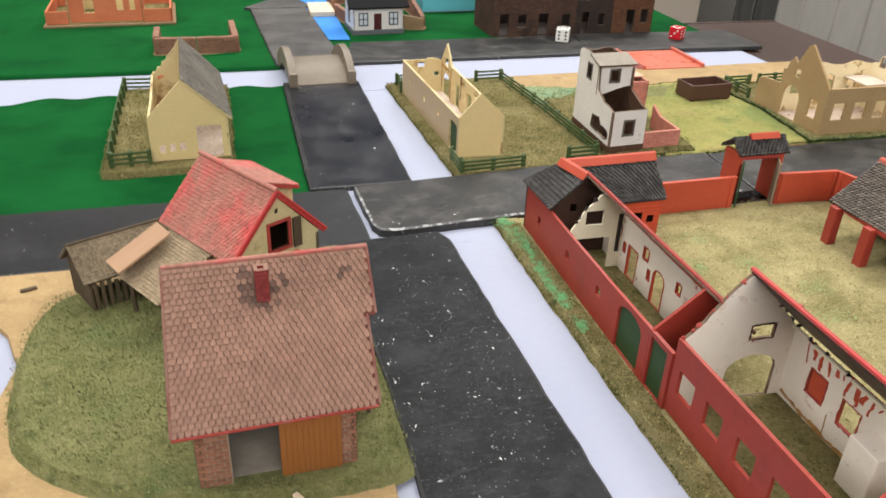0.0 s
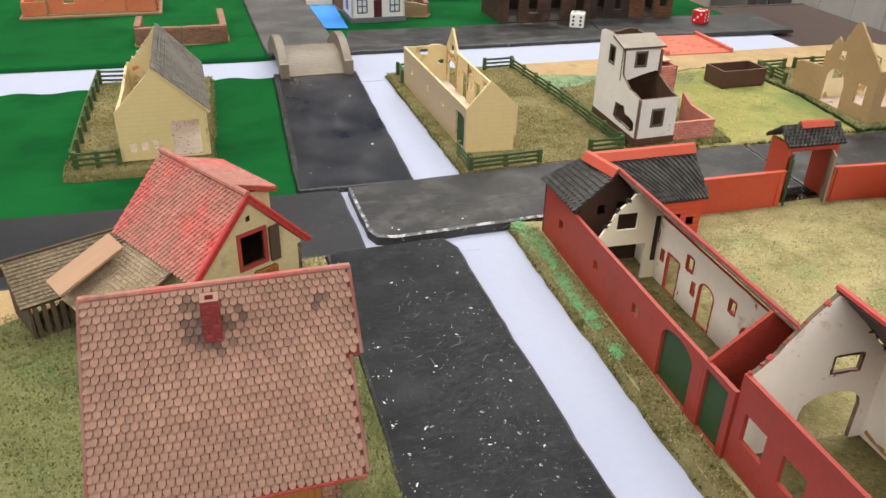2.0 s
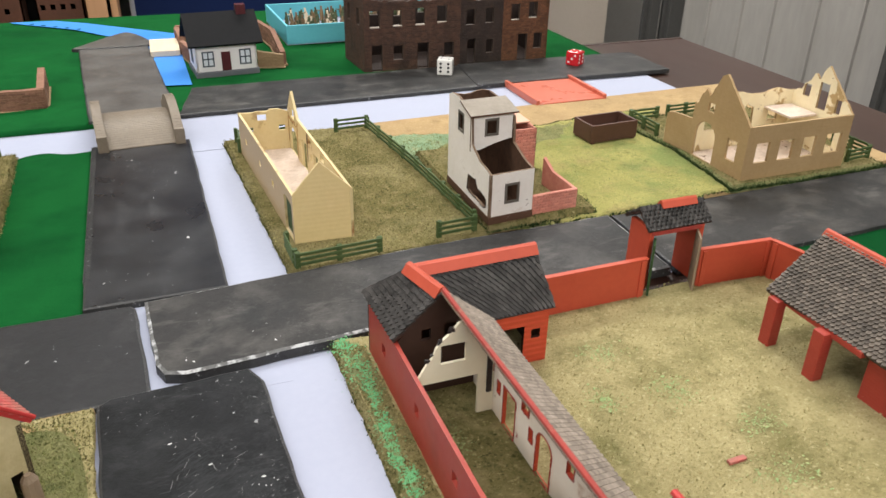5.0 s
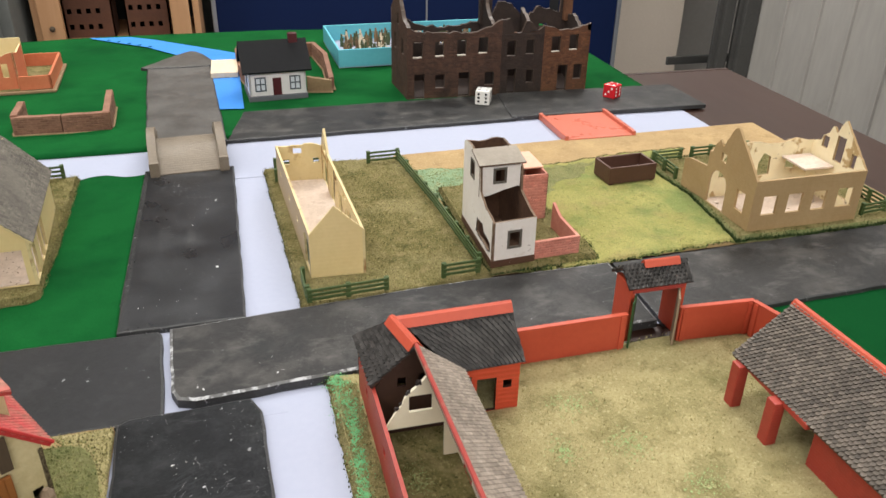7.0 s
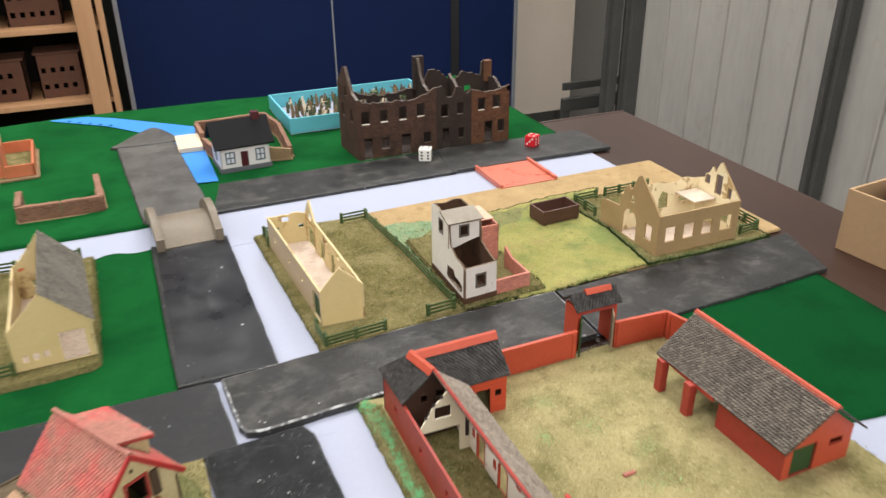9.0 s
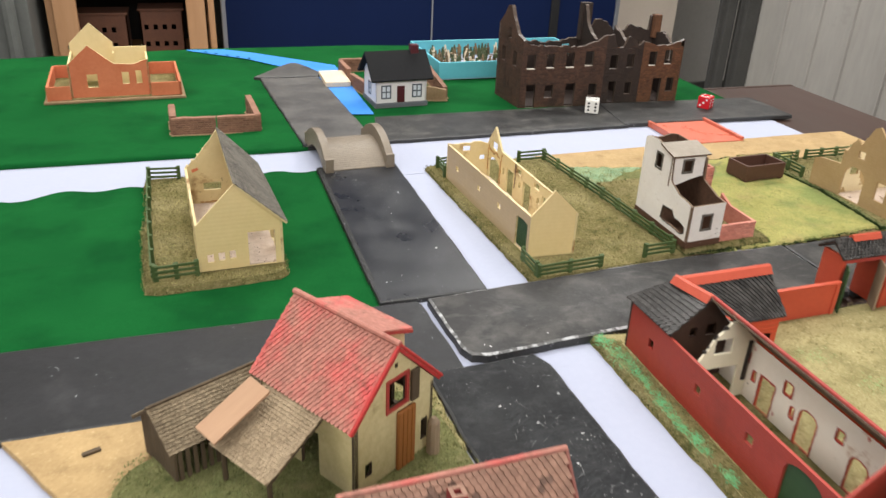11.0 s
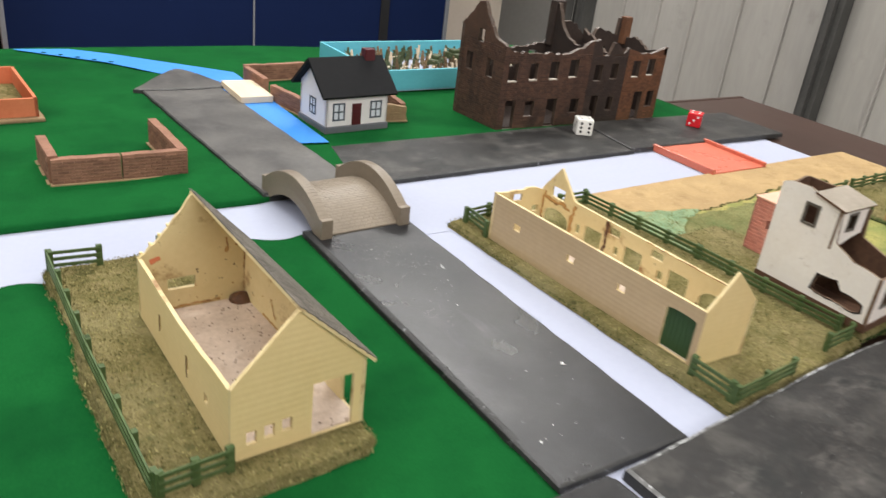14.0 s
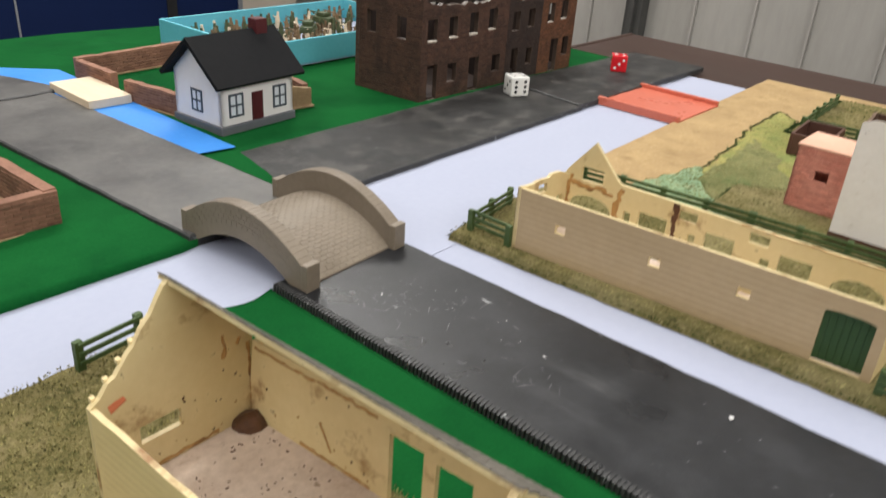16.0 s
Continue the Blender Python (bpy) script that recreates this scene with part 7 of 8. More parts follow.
def old_farmhouse():
    b = thing("old_farmhouse", "plastered model farmhouse with faded red tiled roof", "model farmhouse", 2.55, 28.65, 0.45, 33)
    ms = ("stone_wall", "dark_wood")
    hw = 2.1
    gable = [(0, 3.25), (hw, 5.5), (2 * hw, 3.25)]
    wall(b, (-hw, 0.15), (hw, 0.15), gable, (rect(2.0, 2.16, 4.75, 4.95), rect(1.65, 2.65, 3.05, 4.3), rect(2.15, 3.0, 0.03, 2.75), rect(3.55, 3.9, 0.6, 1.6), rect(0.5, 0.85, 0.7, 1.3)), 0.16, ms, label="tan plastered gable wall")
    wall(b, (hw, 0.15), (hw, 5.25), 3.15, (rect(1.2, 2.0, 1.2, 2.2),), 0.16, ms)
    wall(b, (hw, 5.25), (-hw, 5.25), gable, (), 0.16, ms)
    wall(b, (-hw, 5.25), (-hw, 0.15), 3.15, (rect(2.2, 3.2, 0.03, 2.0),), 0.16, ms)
    for s, mat in ((-1, "tile_red"), (1, "tile_red")):
        e0, e1 = (s * 2.4, 0.02, 3.2), (s * 2.4, 5.5, 3.2)
        r0, r1 = (0, 0.02, 5.7), (0, 5.5, 5.7)
        part("roof", slab([e0, e1, r1, r0], 0.14), ("red_bed", "verge_red"), b)
        tiles(b, "roof_tiles", e0, e1, r0, r1, 19, 27, "scale", ("tile_red",), 0.1, 0, "faded red tile courses")
        part("verge_trim", rod((s * 2.45, 0.03, 3.22), (0, 0.03, 5.78), 0.07, None, 8), "verge_red", b, "bright red verge board")
    part("ridge_trim", rod((0, 0.0, 5.8), (0, 5.55, 5.8), 0.12, None, 8), "tile_red", b, "faded red ridge trim")
    # window with frame and open shutter
    bm = sheet(rect(1.55, 2.75, 2.95, 4.39), (rect(1.68, 2.62, 3.08, 4.26),), 0.1, 1)
    bmesh.ops.transform(bm, matrix=run((-hw, 0.09), (hw, 0.09)), verts=bm.verts)
    part("window_frame", bm, ("red_trim", "red_trim"), b, "dark red window frame")
    part("shutter", box(2.8 - hw, 3.2 - hw, -0.02, 0.1, 2.95, 4.3, 0.02), "dark_wood", b, "dark open shutter")
    board_door("door", b, Matrix.Identity(4), 2.1 - hw, 3.05 - hw, 0.0, 2.75, 4, "orange_wood", "brown boarded door", -0.02, 0.14)
    bm = rod((1.75, -0.25, -0.1), (1.75, -0.25, 1.55), 0.28, 0.24, 10)
    merge(bm, rod((1.75, -0.25, 1.55), (1.75, -0.25, 1.75), 0.24, 0.1, 10))
    part("butt", bm, "old_wood", b, "round brown wooden butt against the wall")
    # dormer on the east slope
    part("dormer_roof", slab([(0.05, 1.2, 5.72), (1.95, 1.1, 5.05), (1.95, 4.7, 5.05), (0.05, 4.6, 5.72)], 0.13), ("tile_red", "red_trim"), b, "flat red dormer roof")
    tiles(b, "dormer_tiles", (1.95, 1.15, 5.07), (1.95, 4.65, 5.07), (0.05, 1.2, 5.74), (0.05, 4.6, 5.74), 12, 20, "flat", ("tile_red",), 0.05, 0, "faded red tile courses")
    part("dormer_wall", box(0.7, 1.75, 1.35, 4.4, 3.9, 5.1, 0.03), "stone_wall", b, "tan plastered dormer wall")
    # lean-to roof on posts
    lt = [(-2.2, 1.55, 3.2), (-4.95, 1.45, 1.85), (-4.95, 4.6, 1.85), (-2.2, 4.6, 3.2)]
    part("lean_to_roof", slab(lt, 0.14), ("thatch", "dark_wood"), b, "straw covered lean-to roof")
    tiles(b, "shake_course", (-5.0, 1.4, 1.87), (-5.0, 4.6, 1.87), (-2.25, 1.5, 3.22), (-2.25, 4.6, 3.22), 20, 46, "flat", ("thatch",), 0.06, 0, "ragged straw courses", 0.25)
    for y in (1.8, 4.4):
        part("lean_to_post", rod((-4.6, y, -0.05), (-4.6, y, 1.95), 0.1, None, 6), "dark_wood", b)
    part("lean_to_beam", rod((-4.6, 1.5, 1.85), (-4.6, 4.6, 1.85), 0.08, None, 6), "dark_wood", b)


old_farmhouse()


def plank():
    bm = box(0, 2.62, -1.18, 0, 0, 0.1, 0.02)
    for x in (0.4, 1.3, 2.2):
        for y in (-0.25, -0.95):
            merge(bm, rod((x, y, 0.08), (x, y, 0.115), 0.03, None, 6))
    ob = solo("loose_plank", bm, "pale_plank", "bare pale plank lying on the lean-to roof", "plank")
    a = Vector((-4.55, 30.05, 2.9))
    u = (Vector((-2.45, 31.2, 3.95)) - a).normalized()
    v = Vector((-0.7, 0.9, 0.0))
    v = (v - u * v.dot(u)).normalized()
    m = Matrix((u, v, u.cross(v))).transposed().to_4x4()
    m.translation = a * CM
    ob.matrix_world = m


plank()


def shed():
    b = thing("shed", "weathered wooden model shed with a straw grey roof", "model shed", -5.95, 31.25, 0.45, 27)
    hw, L = 1.25, 4.2
    gable = [(0, 1.75), (hw, 2.75), (2 * hw, 1.75)]
    for k in range(10):
        x = -hw + k * 0.25
        top = 2.75 - abs(x + 0.12) * 0.8
        part("board", box(-0.06, 0.06, x, x + 0.23, -0.05, top, 0.015), "dark_wood", b)
    for k in range(8):
        part("slat", box(0.1 + k * 0.3, 0.26 + k * 0.3, -hw - 0.05, -hw + 0.05, -0.05, 1.3 if k > 2 else 1.75, 0.02), "dark_wood", b)
    part("rail", box(0, 2.6, -hw - 0.02, -hw + 0.03, 1.62, 1.78, 0.02), "dark_wood", b)
    part("board_wall", box(0, L, hw - 0.06, hw + 0.06, -0.05, 1.75, 0.02), "dark_wood", b)
    part("board_wall", box(L - 0.06, L + 0.06, -hw, hw, -0.05, 1.75, 0.02), "dark_wood", b)
    for s in (-1, 1):
        e0, e1, r0, r1 = (-0.3, s * 1.5, 1.6), (L, s * 1.5, 1.6), (-0.3, 0, 2.8), (L, 0, 2.8)
        part("roof", slab([e0, e1, r1, r0], 0.1), ("shed_straw", "dark_wood"), b)
        tiles(b, "shake_course", e0, e1, r0, r1, 13, 58, "flat", ("shed_straw",), 0.06, 0, "grey brown straw courses", 0.12)
    part("ridge_board", rod((-0.32, 0, 2.85), (L, 0, 2.85), 0.07, None, 6), "dark_wood", b)


shed()


# ---- the bridge ----
def bridge():
    b = thing("stone_bridge", "grey brown humpbacked resin bridge with brick parapets", "model bridge", 7.75, 64.6, 0.0, 4)
    hl, hw, rise = 3.25, 2.65, 0.9

    def deck(y):
        return 0.36 + 1.25 * (1 - (abs(y) / hl) ** 2)

    def strip(x0, x1, lo, hi, y0=-hl, y1=hl, n=26):
        bm = bmesh.new()
        rows = []
        for k in range(n + 1):
            y = y0 + (y1 - y0) * k / n
            rows.append([bm.verts.new((x0, y, lo(y))), bm.verts.new((x1, y, lo(y))), bm.verts.new((x1, y, hi(y))), bm.verts.new((x0, y, hi(y)))])
        for a, c in zip(rows, rows[1:]):
            for i in range(4):
                bm.faces.new((a[i], a[(i + 1) % 4], c[(i + 1) % 4], c[i]))
        bm.faces.new(rows[0])
        bm.faces.new(list(reversed(rows[-1])))
        return bm

    under = lambda y: max(0.27, 1.18 * (1 - (abs(y) / 3.0) ** 2))
    part("deck", strip(-hw + 0.05, hw - 0.05, lambda y: min(under(y), deck(y) - 0.1), deck), "bridge", b)
    verts, faces = [], []
    r = random.Random(2)
    rows, w = 40, 0.36
    for k in range(rows):
        y0, y1 = -hl + 2 * hl * k / rows + 0.015, -hl + 2 * hl * (k + 1) / rows - 0.015
        x = -2.1 - (0.5 * w if k % 2 else 0)
        while x < 2.05:
            a, c = max(x, -2.05) + 0.015, min(x + w, 2.05) - 0.015
            x += w
            if c - a < 0.06:
                continue
            h = 0.014 * r.uniform(0.7, 1.2)
            n = len(verts)
            verts += [((u) * CM, v * CM, (deck(v) + z) * CM) for u, v, z in ((a, y0, 0), (c, y0, 0), (c, y1, 0), (a, y1, 0), (a + 0.012, y0 + 0.012, h), (c - 0.012, y0 + 0.012, h), (c - 0.012, y1 - 0.012, h), (a + 0.012, y1 - 0.012, h))]
            faces += [[n + i for i in q] for q in ((4, 5, 6, 7), (0, 1, 5, 4), (1, 2, 6, 5), (2, 3, 7, 6), (3, 0, 4, 7))]
    me = bpy.data.meshes.new("sett_course")
    me.from_pydata(verts, [], faces)
    me.materials.append(M["bridge_brick"])
    ob = new("sett_course", me)
    ob.parent = b
    tagged(ob, "small pale stone setts in courses", kind="stuff")
    for s in (-1, 1):
        x0, x1 = sorted((s * hw, s * (hw - 0.58)))
        parapet = part("parapet", strip(x0, x1, lambda y: min(under(y), deck(y)) , lambda y: deck(y) + rise), "bridge", b)
        for e in (-1, 1):
            part("end_block", box(x0 - 0.03, x1 + 0.03, min(e * hl, e * (hl + 0.3)), max(e * hl, e * (hl + 0.3)), 0.28, 1.34, 0.04), "bridge", b)
        # courses of brick on the outer face and the coping
        verts, faces = [], []
        out = s * hw
        for course in range(4):
            n_b = 22
            for k in range(n_b):
                y0 = -hl + 2 * hl * (k + (0.5 if course % 2 else 0)) / n_b + 0.012
                y1 = min(hl, y0 + 2 * hl / n_b - 0.024)
                if y1 - y0 < 0.05:
                    continue
                n = len(verts)
                for y in (y0, y1):
                    base = deck(y) + rise
                    za, zb = base - (course + 1) * 0.215 + 0.015, base - course * 0.215 - 0.01
                    for dx in (0, 0.012 * s):
                        verts += [((out + dx) * CM, y * CM, za * CM), ((out + dx) * CM, y * CM, zb * CM)]
                faces += [[n + i for i in q] for q in ((2, 3, 7, 6), (0, 2, 6, 4), (1, 5, 7, 3), (0, 1, 3, 2), (4, 6, 7, 5))]
        for k in range(30):
            y0, y1 = -hl + 2 * hl * k / 30 + 0.012, -hl + 2 * hl * (k + 1) / 30 - 0.012
            n = len(verts)
            for y in (y0, y1):
                z = deck(y) + rise
                for x, dz in ((x0 + 0.01, 0), (x1 - 0.01, 0), (x0 + 0.02, 0.014), (x1 - 0.02, 0.014)):
                    verts.append((x * CM, y * CM, (z + dz) * CM))
            faces += [[n + i for i in q] for q in ((2, 3, 7, 6), (0, 1, 3, 2), (4, 6, 7, 5), (0, 2, 6, 4), (1, 5, 7, 3))]
        me = bpy.data.meshes.new("parapet_bricks")
        me.from_pydata(verts, [], faces)
        me.materials.append(M["bridge"])
        ob = new("parapet_bricks", me)
        ob.parent = parapet
        tagged(ob, kind="stuff")


bridge()


def red_bridge():
    b = thing("plank_bridge", "coral red plastic bridge plate with raised rims across the paper river", "model bridge", 36.7, 62.1, 0.0)
    part("plate", box(0, 6.2, 0, 6.0, 0.0, 0.28, 0.04), "salmon", b)
    for x in (0.0, 5.9):
        part("rim", box(x, x + 0.3, 0, 6.0, 0.26, 0.55, 0.05), "salmon", b)


red_bridge()

bm = box(0, 2.55, 0, 4.9, 0, 0.5, 0.04)
solo("balsa_bridge", bm, "balsa", "pale balsa wood plank across the blue stream", "model bridge", 9.4, 84.5, 0.43, -1)


# ---- the white cottage and its garden walls ----
def cottage():
    b = thing("white_cottage", "small white model cottage with black roof and maroon chimney", "model cottage", 12.8, 76.75, 0.28, 4)
    w, d = 5.0, 3.9
    ms = ("cottage_white", "cottage_white")
    part("plinth", box(-0.12, w + 0.12, -0.12, d + 0.12, 0, 0.5, 0.08), "cottage_base", b, "grey painted plinth")
    wall(b, (0, 0), (w, 0), 3.0, (), 0.2, ms)
    wall(b, (w, 0), (w, d), [(0, 3.0), (d / 2, 4.7), (d, 3.0)], (), 0.2, ms)
    wall(b, (w, d), (0, d), 3.0, (), 0.2, ms)
    wall(b, (0, d), (0, 0), [(0, 3.0), (d / 2, 4.7), (d, 3.0)], (), 0.2, ms)
    for y, s in ((0, -1), (d, 1)):
        part("roof", slab([(-0.55, y + s * 0.55, 2.75), (w + 0.5, y + s * 0.55, 2.75), (w + 0.5, d / 2, 4.95), (-0.55, d / 2, 4.95)], 0.22), ("cottage_roof", "cottage_roof"), b, "smooth black roof")
    part("chimney", box(3.9, 4.7, 1.6, 2.3, 4.2, 5.45, 0.05), "maroon", b, "maroon chimney")

    def window(m, u, z, ww, hh):
        o = bpy.data.objects.new("window", None)
        scene.collection.objects.link(o)
        o.parent = b
        bm = sheet(rect(u - 0.06, u + ww + 0.06, z - 0.06, z + hh + 0.06), [rect(u + i * ww / 2 + 0.05, u + (i + 1) * ww / 2 - 0.05, z + j * hh / 2 + 0.05, z + (j + 1) * hh / 2 - 0.05) for i in (0, 1) for j in (0, 1)], 0.06, 1)
        bmesh.ops.transform(bm, matrix=m @ Matrix.Translation((0, -0.05, 0)), verts=bm.verts)
        part("window_frame", bm, ("frame_grey", "frame_grey"), o)
        for i in (0, 1):
            for j in (0, 1):
                bm = box(u + i * ww / 2 + 0.04, u + (i + 1) * ww / 2 - 0.04, -0.02, 0.01, z + j * hh / 2 + 0.04, z + (j + 1) * hh / 2 - 0.04)
                bmesh.ops.transform(bm, matrix=m, verts=bm.verts)
                part("pane", bm, "pane_pale", o)

    front, side = run((0, 0), (w, 0)), run((0, d), (0, 0))
    window(front, 0.55, 0.95, 0.85, 1.15)
    window(front, 3.6, 0.95, 0.85, 1.15)
    window(side, 1.5, 1.0, 0.8, 1.1)
    part("door", box(2.05, 2.8, -0.06, 0.02, 0.5, 2.05, 0.02), "maroon", b, "dark maroon door")


cottage()


def garden_wall(label, runs, z=0.28, group="brown garden walls", mat="garden_brick"):
    b = thing("garden_wall", label, "model wall", runs[0][0][0], runs[0][0][1], z, 0, group)
    ox, oy = runs[0][0]
    for p, q, h0, h1, th in runs:
        p, q = (p[0] - ox, p[1] - oy), (q[0] - ox, q[1] - oy)
        L = length(p, q)
        top = jag([(0, h0), (L * 0.5, (h0 + h1) / 2), (L, h1)], 0.04, 0.5, int(L * 7))
        wall(b, p, q, top, (), th, (mat, mat))
        for a, c, off in ((p, q, 0), (q, p, 1)):
            d = run(p, q)
            if off:
                a2, c2 = d @ Vector((L, th, 0)), d @ Vector((0, th, 0))
                a, c = (a2.x, a2.y), (c2.x, c2.y)
            brick_face(b, "brickwork", a, c, min(h0, h1) - 0.08, 7, 0.55, mat, 0.035, 0.1, "clay brick courses", 0.05)
        bm = box(-0.12, L + 0.12, -0.16, th + 0.16, 0, 0.1, 0.04)
        bmesh.ops.transform(bm, matrix=run(p, q), verts=bm.verts)
        part("footing", bm, "clay_edge", b, "tan clay footing")
    return b


garden_wall("low brown clay brick wall round three sides", [((-5.6, 75.6), (-5.5, 72.0), 1.6, 1.6, 0.5), ((-5.4, 71.7), (-1.9, 71.6), 1.45, 1.45, 0.5), ((-1.8, 71.6), (1.7, 71.5), 1.45, 1.5, 0.5), ((1.75, 71.7), (1.45, 77.4), 1.55, 1.65, 0.5)])
garden_wall("brown clay brick garden wall behind the cottage", [((11.9, 91.0), (12.05, 86.9), 1.35, 1.35, 0.45), ((12.0, 85.3), (12.75, 80.9), 1.3, 1.3, 0.45), ((19.9, 92.0), (12.0, 91.4), 1.4, 1.4, 0.45), ((20.5, 79.0), (20.8, 86), 1.2, 1.7, 0.45), ((20.8, 86.0), (20.2, 92.0), 1.7, 1.4, 0.45)])
garden_wall("short tan clay wall end beside the cottage", [((18.0, 78.6), (20.2, 78.3), 1.5, 1.1, 0.45)], mat="clay_edge")


# ---- the orange house with walled yard ----
def orange_house():
    b = thing("orange_house", "roofless orange model house in a walled yard", "model house", -16.3, 82.5, 0.28, 3)
    part("base", box(0, 12.2, 0, 9.3, 0, 0.25, 0.08), "clay_edge", b, "tan base with green yard")
    part("yard_floor", box(0.4, 11.8, 0.4, 8.9, 0.24, 0.3), "grass_olive", b)
    ms = ("orange_paint", "cream")
    wall(b, (2.3, 0.9), (6.2, 0.9), [(0, 3.3), (1.9, 5.0), (3.9, 3.3)], (rect(1.5, 2.4, 1.2, 2.4),), 0.16, ms, 0.25)
    wall(b, (6.2, 0.9), (9.2, 0.9), jag([(0, 3.3), (1.5, 3.2), (3.0, 3.6)], 0.06, 0.4, 3), (rect(0.6, 1.2, 1.4, 2.5), rect(1.8, 2.3, 1.4, 2.6)), 0.16, ms, 0.25)
    wall(b, (9.2, 0.9), (9.2, 5.4), [(0, 3.6), (1.5, 3.2), (4.4, 3.4)], (), 0.16, ms, 0.25)
    wall(b, (9.2, 5.4), (6.2, 5.4), 3.9, (), 0.16, ms, 0.25)
    wall(b, (6.2, 7.0), (2.3, 7.0), [(0, 4.0), (1.9, 5.9), (3.9, 4.0)], (), 0.16, ms, 0.25)
    wall(b, (2.3, 7.0), (2.3, 0.9), 3.3, (rect(2.2, 3.2, 1.2, 2.3),), 0.16, ms, 0.25)
    wall(b, (6.3, 5.4), (6.3, 7.0), 3.3, (), 0.16, ms, 0.25)
    for p, q in (((0.3, 8.9), (0.3, 0.3)), ((0.3, 0.4), (2.3, 0.4)), ((9.2, 0.4), (11.9, 0.4)), ((11.9, 0.4), (11.9, 8.9)), ((11.9, 8.9), (0.3, 8.9))):
        wall(b, p, q, 1.5, (), 0.2, ("orange_paint", "orange_paint"), 0.2, "yard_wall")


orange_house()


# ---- the brown terrace ruin ----
def terrace():
    ox, oy = 26.7, 75.4
    b = thing("terrace_ruin", "burnt dark brown brick model terrace with broken tops", "model terrace", ox, oy, 0.03)
    m1, m2, m3 = ("brown_ruin", "brown_ruin_2", "ruin_rim"), ("brown_ruin_2", "brown_ruin_2", "ruin_rim"), ("brown_ruin_3", "brown_ruin_2", "ruin_rim")
    ups = [rect(0.5, 1.4, 3.85, 5.2), rect(2.55, 3.35, 3.9, 5.2), rect(4.6, 5.45, 3.9, 5.3), rect(6.6, 7.5, 4.0, 5.4)]
    soot_holes = [rect(0.55, 1.4, 3.6, 4.95), rect(2.4, 3.2, 3.7, 5.0), rect(0.7, 1.5, 0.04, 2.35), rect(2.55, 3.25, 1.0, 2.2)]
    rust_holes = [rect(0.8, 1.65, 3.8, 5.2), rect(2.55, 3.4, 3.9, 5.3), rect(1.6, 2.55, 0.04, 2.5), rect(3.2, 4.0, 1.1, 2.5)]
    side_holes = [rect(1.0, 1.8, 3.8, 5.2), rect(3.6, 4.4, 3.8, 5.2), rect(2.2, 2.9, 6.2, 7.2)]
    lows = [rect(0.65, 1.6, 0.04, 2.3), rect(2.6, 3.5, 0.95, 2.2), rect(4.8, 5.85, 0.04, 2.3), rect(7.3, 8.2, 1.0, 2.2)]
    wall(b, (0, 0), (8.8, -0.1), jag([(0, 6.5), (0.8, 6.1), (3.5, 5.95), (6.5, 5.9), (7.8, 6.3), (8.8, 6.9)], 0.12, 0.35, 3), ups + lows, 0.35, m1)
    wall(b, (8.8, -0.1), (12.9, -0.1), jag([(0, 6.9), (0.7, 7.0), (1.2, 5.7), (1.9, 5.7), (2.3, 6.7), (3.0, 6.5), (3.5, 5.8), (4.1, 6.3)], 0.1, 0.3, 4),
         soot_holes, 0.35, m2)
    wall(b, (12.9, -0.1), (17.5, -0.1), jag([(0, 6.2), (1.5, 5.75), (3, 5.85), (4.6, 6.3)], 0.1, 0.35, 5),
         rust_holes, 0.35, m3)
    wall(b, (-0.3, 5.7), (0, 0), jag([(0, 7.2), (1.2, 8.3), (1.9, 9.2), (2.5, 9.3), (3.2, 8.2), (4.2, 7.0), (5.7, 6.5)], 0.12, 0.3, 6),
         side_holes, 0.35, m1)
    wall(b, (17.5, -0.1), (17.5, 5.6), jag([(0, 6.2), (2, 5.6), (3.8, 6.4), (5.6, 6.0)], 0.12, 0.3, 7), (rect(1.5, 2.4, 3.8, 5.0),), 0.35, m3)
    wall(b, (17.5, 5.6), (-0.3, 5.7), jag([(0, 7.6), (0.9, 7.7), (1.0, 6.2), (3.2, 6.9), (4.6, 5.6), (6.0, 7.2), (7.4, 7.4), (8.0, 6.0), (10.5, 5.4), (13, 5.2), (15.5, 5.6), (17.8, 7.2)], 0.14, 0.35, 8),
         [rect(2.2, 3.1, 3.8, 5.2), rect(6.2, 7.0, 3.8, 5.2), rect(10.0, 10.9, 3.8, 5.0), rect(12.3, 13.2, 3.6, 4.9), rect(14.7, 15.6, 3.8, 5.0)], 0.35, m1)
    wall(b, (8.7, 0.2), (8.7, 5.4), jag([(0, 6.6), (1.2, 6.2), (2.6, 6.6), (3.6, 7.6), (4.2, 9.0), (5.2, 9.1)], 0.12, 0.3, 9), (), 0.35, m2)
    wall(b, (12.8, 0.2), (12.8, 5.4), jag([(0, 6.2), (1.5, 5.2), (3.0, 5.8), (5.2, 6.8)], 0.12, 0.3, 10), (), 0.35, m2)
    courses = (((0, 0), (8.8, -0.1), 5.85, 0, "brown_ruin", ups + lows), ((12.9, -0.1), (17.5, -0.1), 5.65, 0, "brown_ruin_3", rust_holes),
               ((8.8, -0.1), (12.9, -0.1), 5.6, 0, "brown_ruin_2", soot_holes), ((-0.3, 5.7), (0, 0), 6.4, 0, "brown_ruin", side_holes))
    for p, q, h, z0, mat, holes in courses:
        skip = [(min(u for u, z in o), max(u for u, z in o), min(z for u, z in o), max(z for u, z in o)) for o in holes]
        brick_face(b, "brickwork", p, q, h, 38, 0.36, mat, 0.022, z0, "uneven dark brick courses", 0.03, skip)
    part("chimney", box(8.1, 9.3, 4.6, 5.3, 5.5, 9.2, 0.08), "brown_ruin_2", b, "sooty broken chimney")
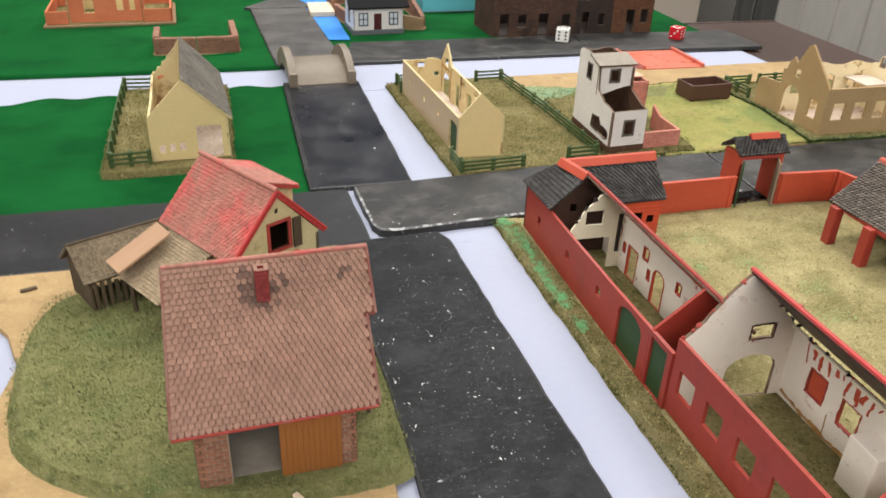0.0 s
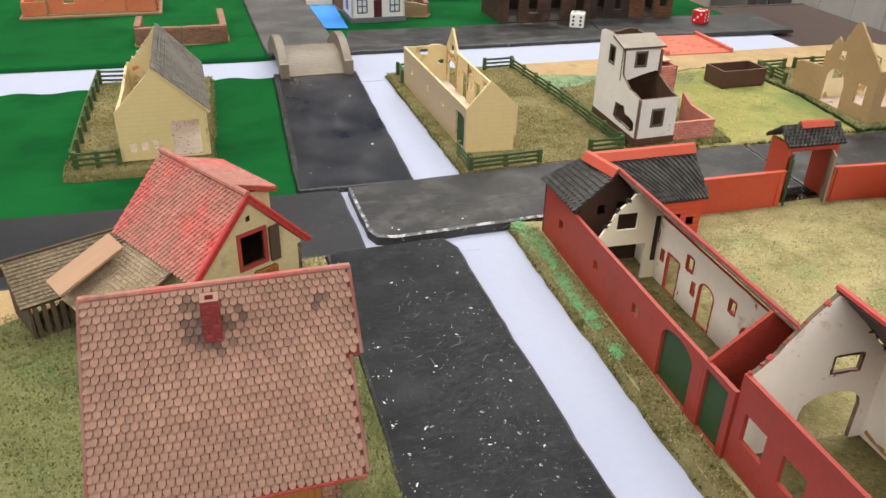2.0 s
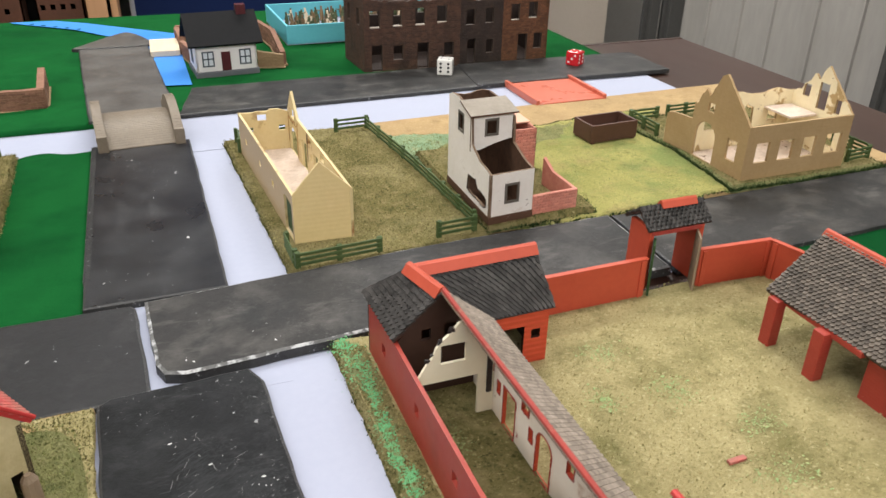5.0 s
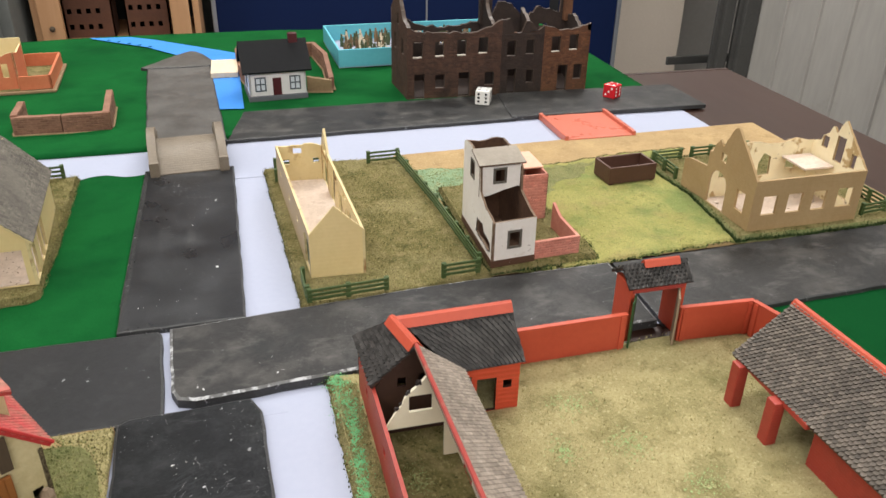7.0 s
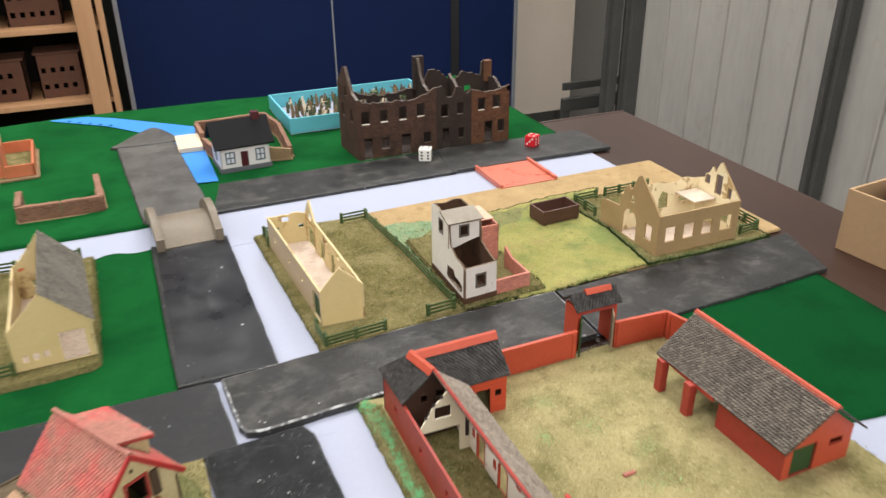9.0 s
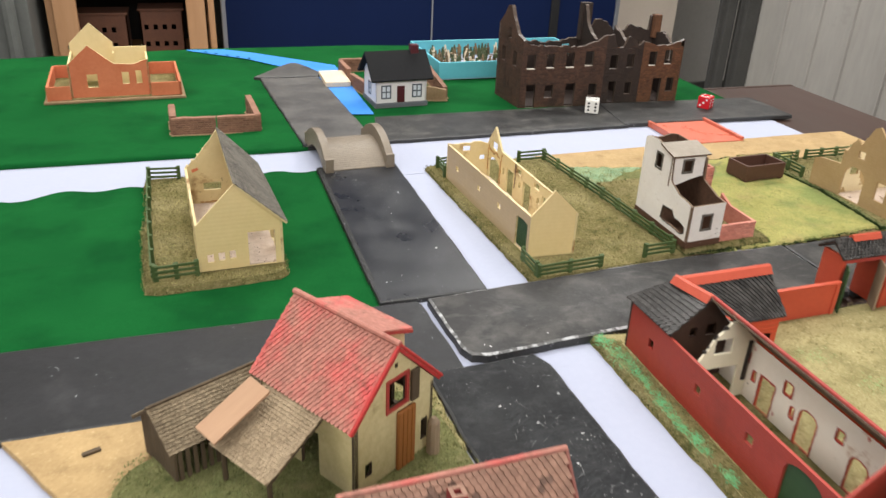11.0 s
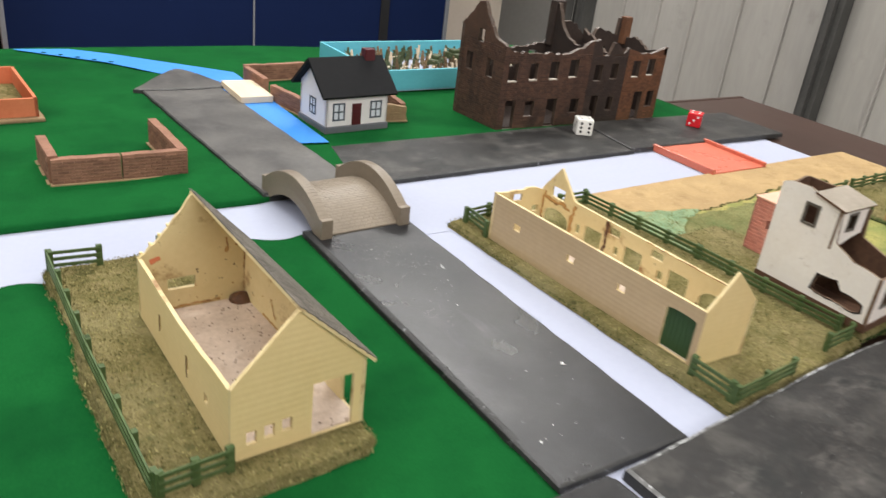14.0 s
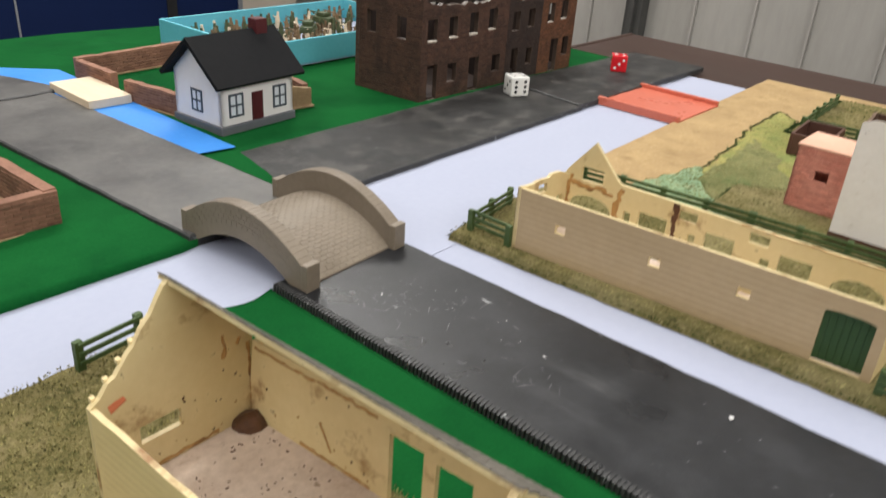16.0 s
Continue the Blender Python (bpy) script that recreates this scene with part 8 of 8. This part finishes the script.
    part("chimney", box(16.8, 17.6, 4.7, 5.5, 5.5, 7.9, 0.08), "brown_ruin_3", b, "rust brown chimney")
    for u, z in ((0.5, 3.85), (2.55, 3.9), (4.6, 3.9), (6.6, 4.0), (13.7, 3.8), (15.45, 3.9), (9.35, 5.7), (11.25, 5.75)):
        part("sill", box(u + 0.02, u + 0.85, -0.1, 0.2, z - 0.08, z + 0.03, 0.03), "ash" if u not in (9.35, 11.25) else "brown_ruin_3", b, "pale dry-brushed sill")
    part("rubble_floor", box(0.2, 17.3, 0.2, 5.5, 0, 0.15), "brown_ruin_2", b)


terrace()


# ---- the turquoise tray with plastic figures ----
def tray():
    b = thing("card_tray", "shallow turquoise card tray holding plastic figures", "tray", 22.0, 86.6, 0.2, 1)
    w, d, h = 19.0, 11.3, 1.85
    part("bottom", box(0, w, 0, d, 0, 0.15), "paper", b, "white inside bottom")
    for x0, x1, y0, y1 in ((0, w, 0, 0.22), (0, w, d - 0.22, d), (0, 0.22, 0.2, d - 0.2), (w - 0.22, w, 0.2, d - 0.2)):
        part("side", box(x0, x1, y0, y1, 0, h, 0.05), "tray_blue", b)


tray()


def figures():
    """Toy figures kept as plain peg shapes on round bases."""
    bm = rod((0, 0, 0), (0, 0, 0.12), 0.42, 0.4, 10)
    merge(bm, rod((0, 0, 0.1), (0.05, 0, 1.05), 0.26, 0.22, 7))
    merge(bm, rod((0.05, 0, 1.0), (0.06, 0, 1.5), 0.28, 0.16, 7))
    merge(bm, rod((0.06, 0, 1.5), (0.08, 0, 1.95), 0.14, 0.12, 7))
    merge(bm, rod((0.05, 0.1, 1.3), (0.75, 0.25, 1.45), 0.09, 0.05, 5))
    bmesh.ops.scale(bm, vec=(0.85, 0.85, 0.78), verts=bm.verts)
    first = solo("toy_figure", bm, "figure", "small khaki plastic toy figure on a round base", "toy figure", 24.0, 88.6, 0.19, 0, "toy figures in the tray")
    kinds = [first]
    for mat, label in (("figure_green", "small dark green plastic toy figure on a round base"), ("balsa", "small pale buff plastic toy figure on a round base")):
        other = copy_thing(first, pose(0.25 + 0.012 * len(kinds), 0.9, 0.0019))
        other.data = first.data.copy()
        other.data.materials[0] = M[mat]
        tagged(other, label, "toy figure", "toy figures in the tray")
        kinds.append(other)
    r = random.Random(12)
    spots = []
    while len(spots) < 150:
        p = (r.uniform(23.2, 40.8), r.uniform(87.8, 97.6))
        if all(math.hypot(p[0] - q[0], p[1] - q[1]) > 0.66 for q in spots):
            spots.append(p)
    for x, y in spots[1:]:
        copy_thing(kinds[r.choice((0, 0, 0, 1, 1, 2))], pose(x * CM, y * CM, 0.19 * CM, r.uniform(-6, 6), r.uniform(-6, 6), r.uniform(0, 360)))
    for k in range(3):
        bm = box(-1.0, 1.0, -0.5, 0.5, 0.1, 0.6, 0.12)
        merge(bm, box(-0.5, 0.4, -0.4, 0.4, 0.6, 0.95, 0.1))
        merge(bm, rod((0.4, 0, 0.8), (1.3, 0, 0.85), 0.07, None, 6))
        for sy in (-0.5, 0.5):
            for x in (-0.7, 0, 0.7):
                merge(bm, rod((x, sy - 0.08, 0.2), (x, sy + 0.08, 0.2), 0.22, None, 8))
        solo("toy_vehicle", bm, "figure_green", "small dark green plastic toy vehicle among the figures", "toy vehicle", 31.0 + k * 3.4, 91.5 + (k % 2) * 2.2, 1.2, 40 + 60 * k, "toy vehicles in the tray")


figures()


# ---- dice ----
def die(label, mat, pip, x, y, z, s, rz):
    d = thing("die", label, "die", x, y, z, rz, "dice on the far road")
    part("cube", box(-s / 2, s / 2, -s / 2, s / 2, 0, s, s * 0.1), mat, d)
    bm = bmesh.new()
    bmesh.ops.create_circle(bm, cap_ends=True, segments=12, radius=s * 0.085 * CM)
    g = s * 0.25
    for v in bm.verts:
        v.co.z = 0.0
    me = bpy.data.meshes.new("pip")
    bm.to_mesh(me)
    bm.free()
    me.materials.append(M[pip])
    spots = {1: [(0, 0)], 2: [(-g, -g), (g, g)], 3: [(-g, -g), (0, 0), (g, g)], 4: [(-g, -g), (g, g), (-g, g), (g, -g)],
             5: [(-g, -g), (g, g), (-g, g), (g, -g), (0, 0)], 6: [(-g, -g), (-g, 0), (-g, g), (g, -g), (g, 0), (g, g)]}
    c = Matrix.Translation((0, 0, s / 2 * CM))
    o = Matrix.Translation((0, 0, (s / 2 + 0.006) * CM))
    faces = ((4, pose(0, 0, 0)), (6, pose(0, 0, 0, 90, 0, 0)), (5, pose(0, 0, 0, 90, 0, 90)), (3, pose(0, 0, 0, 90, 0, -90)), (1, pose(0, 0, 0, 90, 0, 180)))
    for n, m in faces:
        for u, v in spots[n]:
            ob = new("pip", me)
            ob.parent = d
            ob.matrix_local = c @ m @ o @ Matrix.Translation((u * CM, v * CM, 0))


die("ivory white die with black pips on the grey road", "die_white", "pip_black", 33.0, 72.3, 0.31, 1.32, -28)
die("red die with white pips on the grey road", "die_red", "pip_white", 45.1, 71.4, 0.43, 1.22, 33)


# ---- loose bits on the brown table ----
def carton():
    b = thing("cardboard_box", "open brown cardboard box standing on the table", "box", 57.0, 33.5, -0.14, 6)
    w, d, h = 9.0, 7.0, 5.2
    for x0, x1, y0, y1 in ((0, w, 0, 0.25), (0, w, d - 0.25, d), (0, 0.25, 0.25, d - 0.25), (w - 0.25, w, 0.25, d - 0.25)):
        part("side", box(x0, x1, y0, y1, 0, h, 0.04), "card_box", b)
    part("bottom", box(0.2, w - 0.2, 0.2, d - 0.2, 0, 0.2), "card_box", b)
    s = thing("paper_stack", "stack of white papers standing out of the box", "papers", 58.4, 35.3, 0.1, 6)
    for k in range(7):
        part("sheet", box(0.1 * k, 6 + 0.1 * k, 0.3 * k, 0.3 * k + 0.22, 0, 6.4 - 0.12 * (k % 3), 0.02), "paper" if k % 3 else "frame_grey", s)


carton()
bm = sheet([(0, 0), (0.9, 0.05), (0.55, 0.95), (0.3, 0.6)], (), 0.06, 1)
solo("plastic_scrap", bm, "cream_pale", "small pale plastic scrap standing under the red barn", "scrap", 32.6, 29.0, 0.34, 25)
r = random.Random(31)
for x, y, c in ((25.4, 24.6, "tile_red"), (-8.6, 33.0, "dark_wood"), (-6.9, 19.0, "dark_wood"), (2.2, 17.6, "balsa")):
    solo("loose_chip", box(-0.35, 0.35, -0.1, 0.1, 0, 0.12, 0.03), c, "small loose chip lying on the base board", "chip", x, y, 0.36 if x > 20 else 0.2 if x < -6 else 0.5, r.uniform(0, 180), "loose chips")
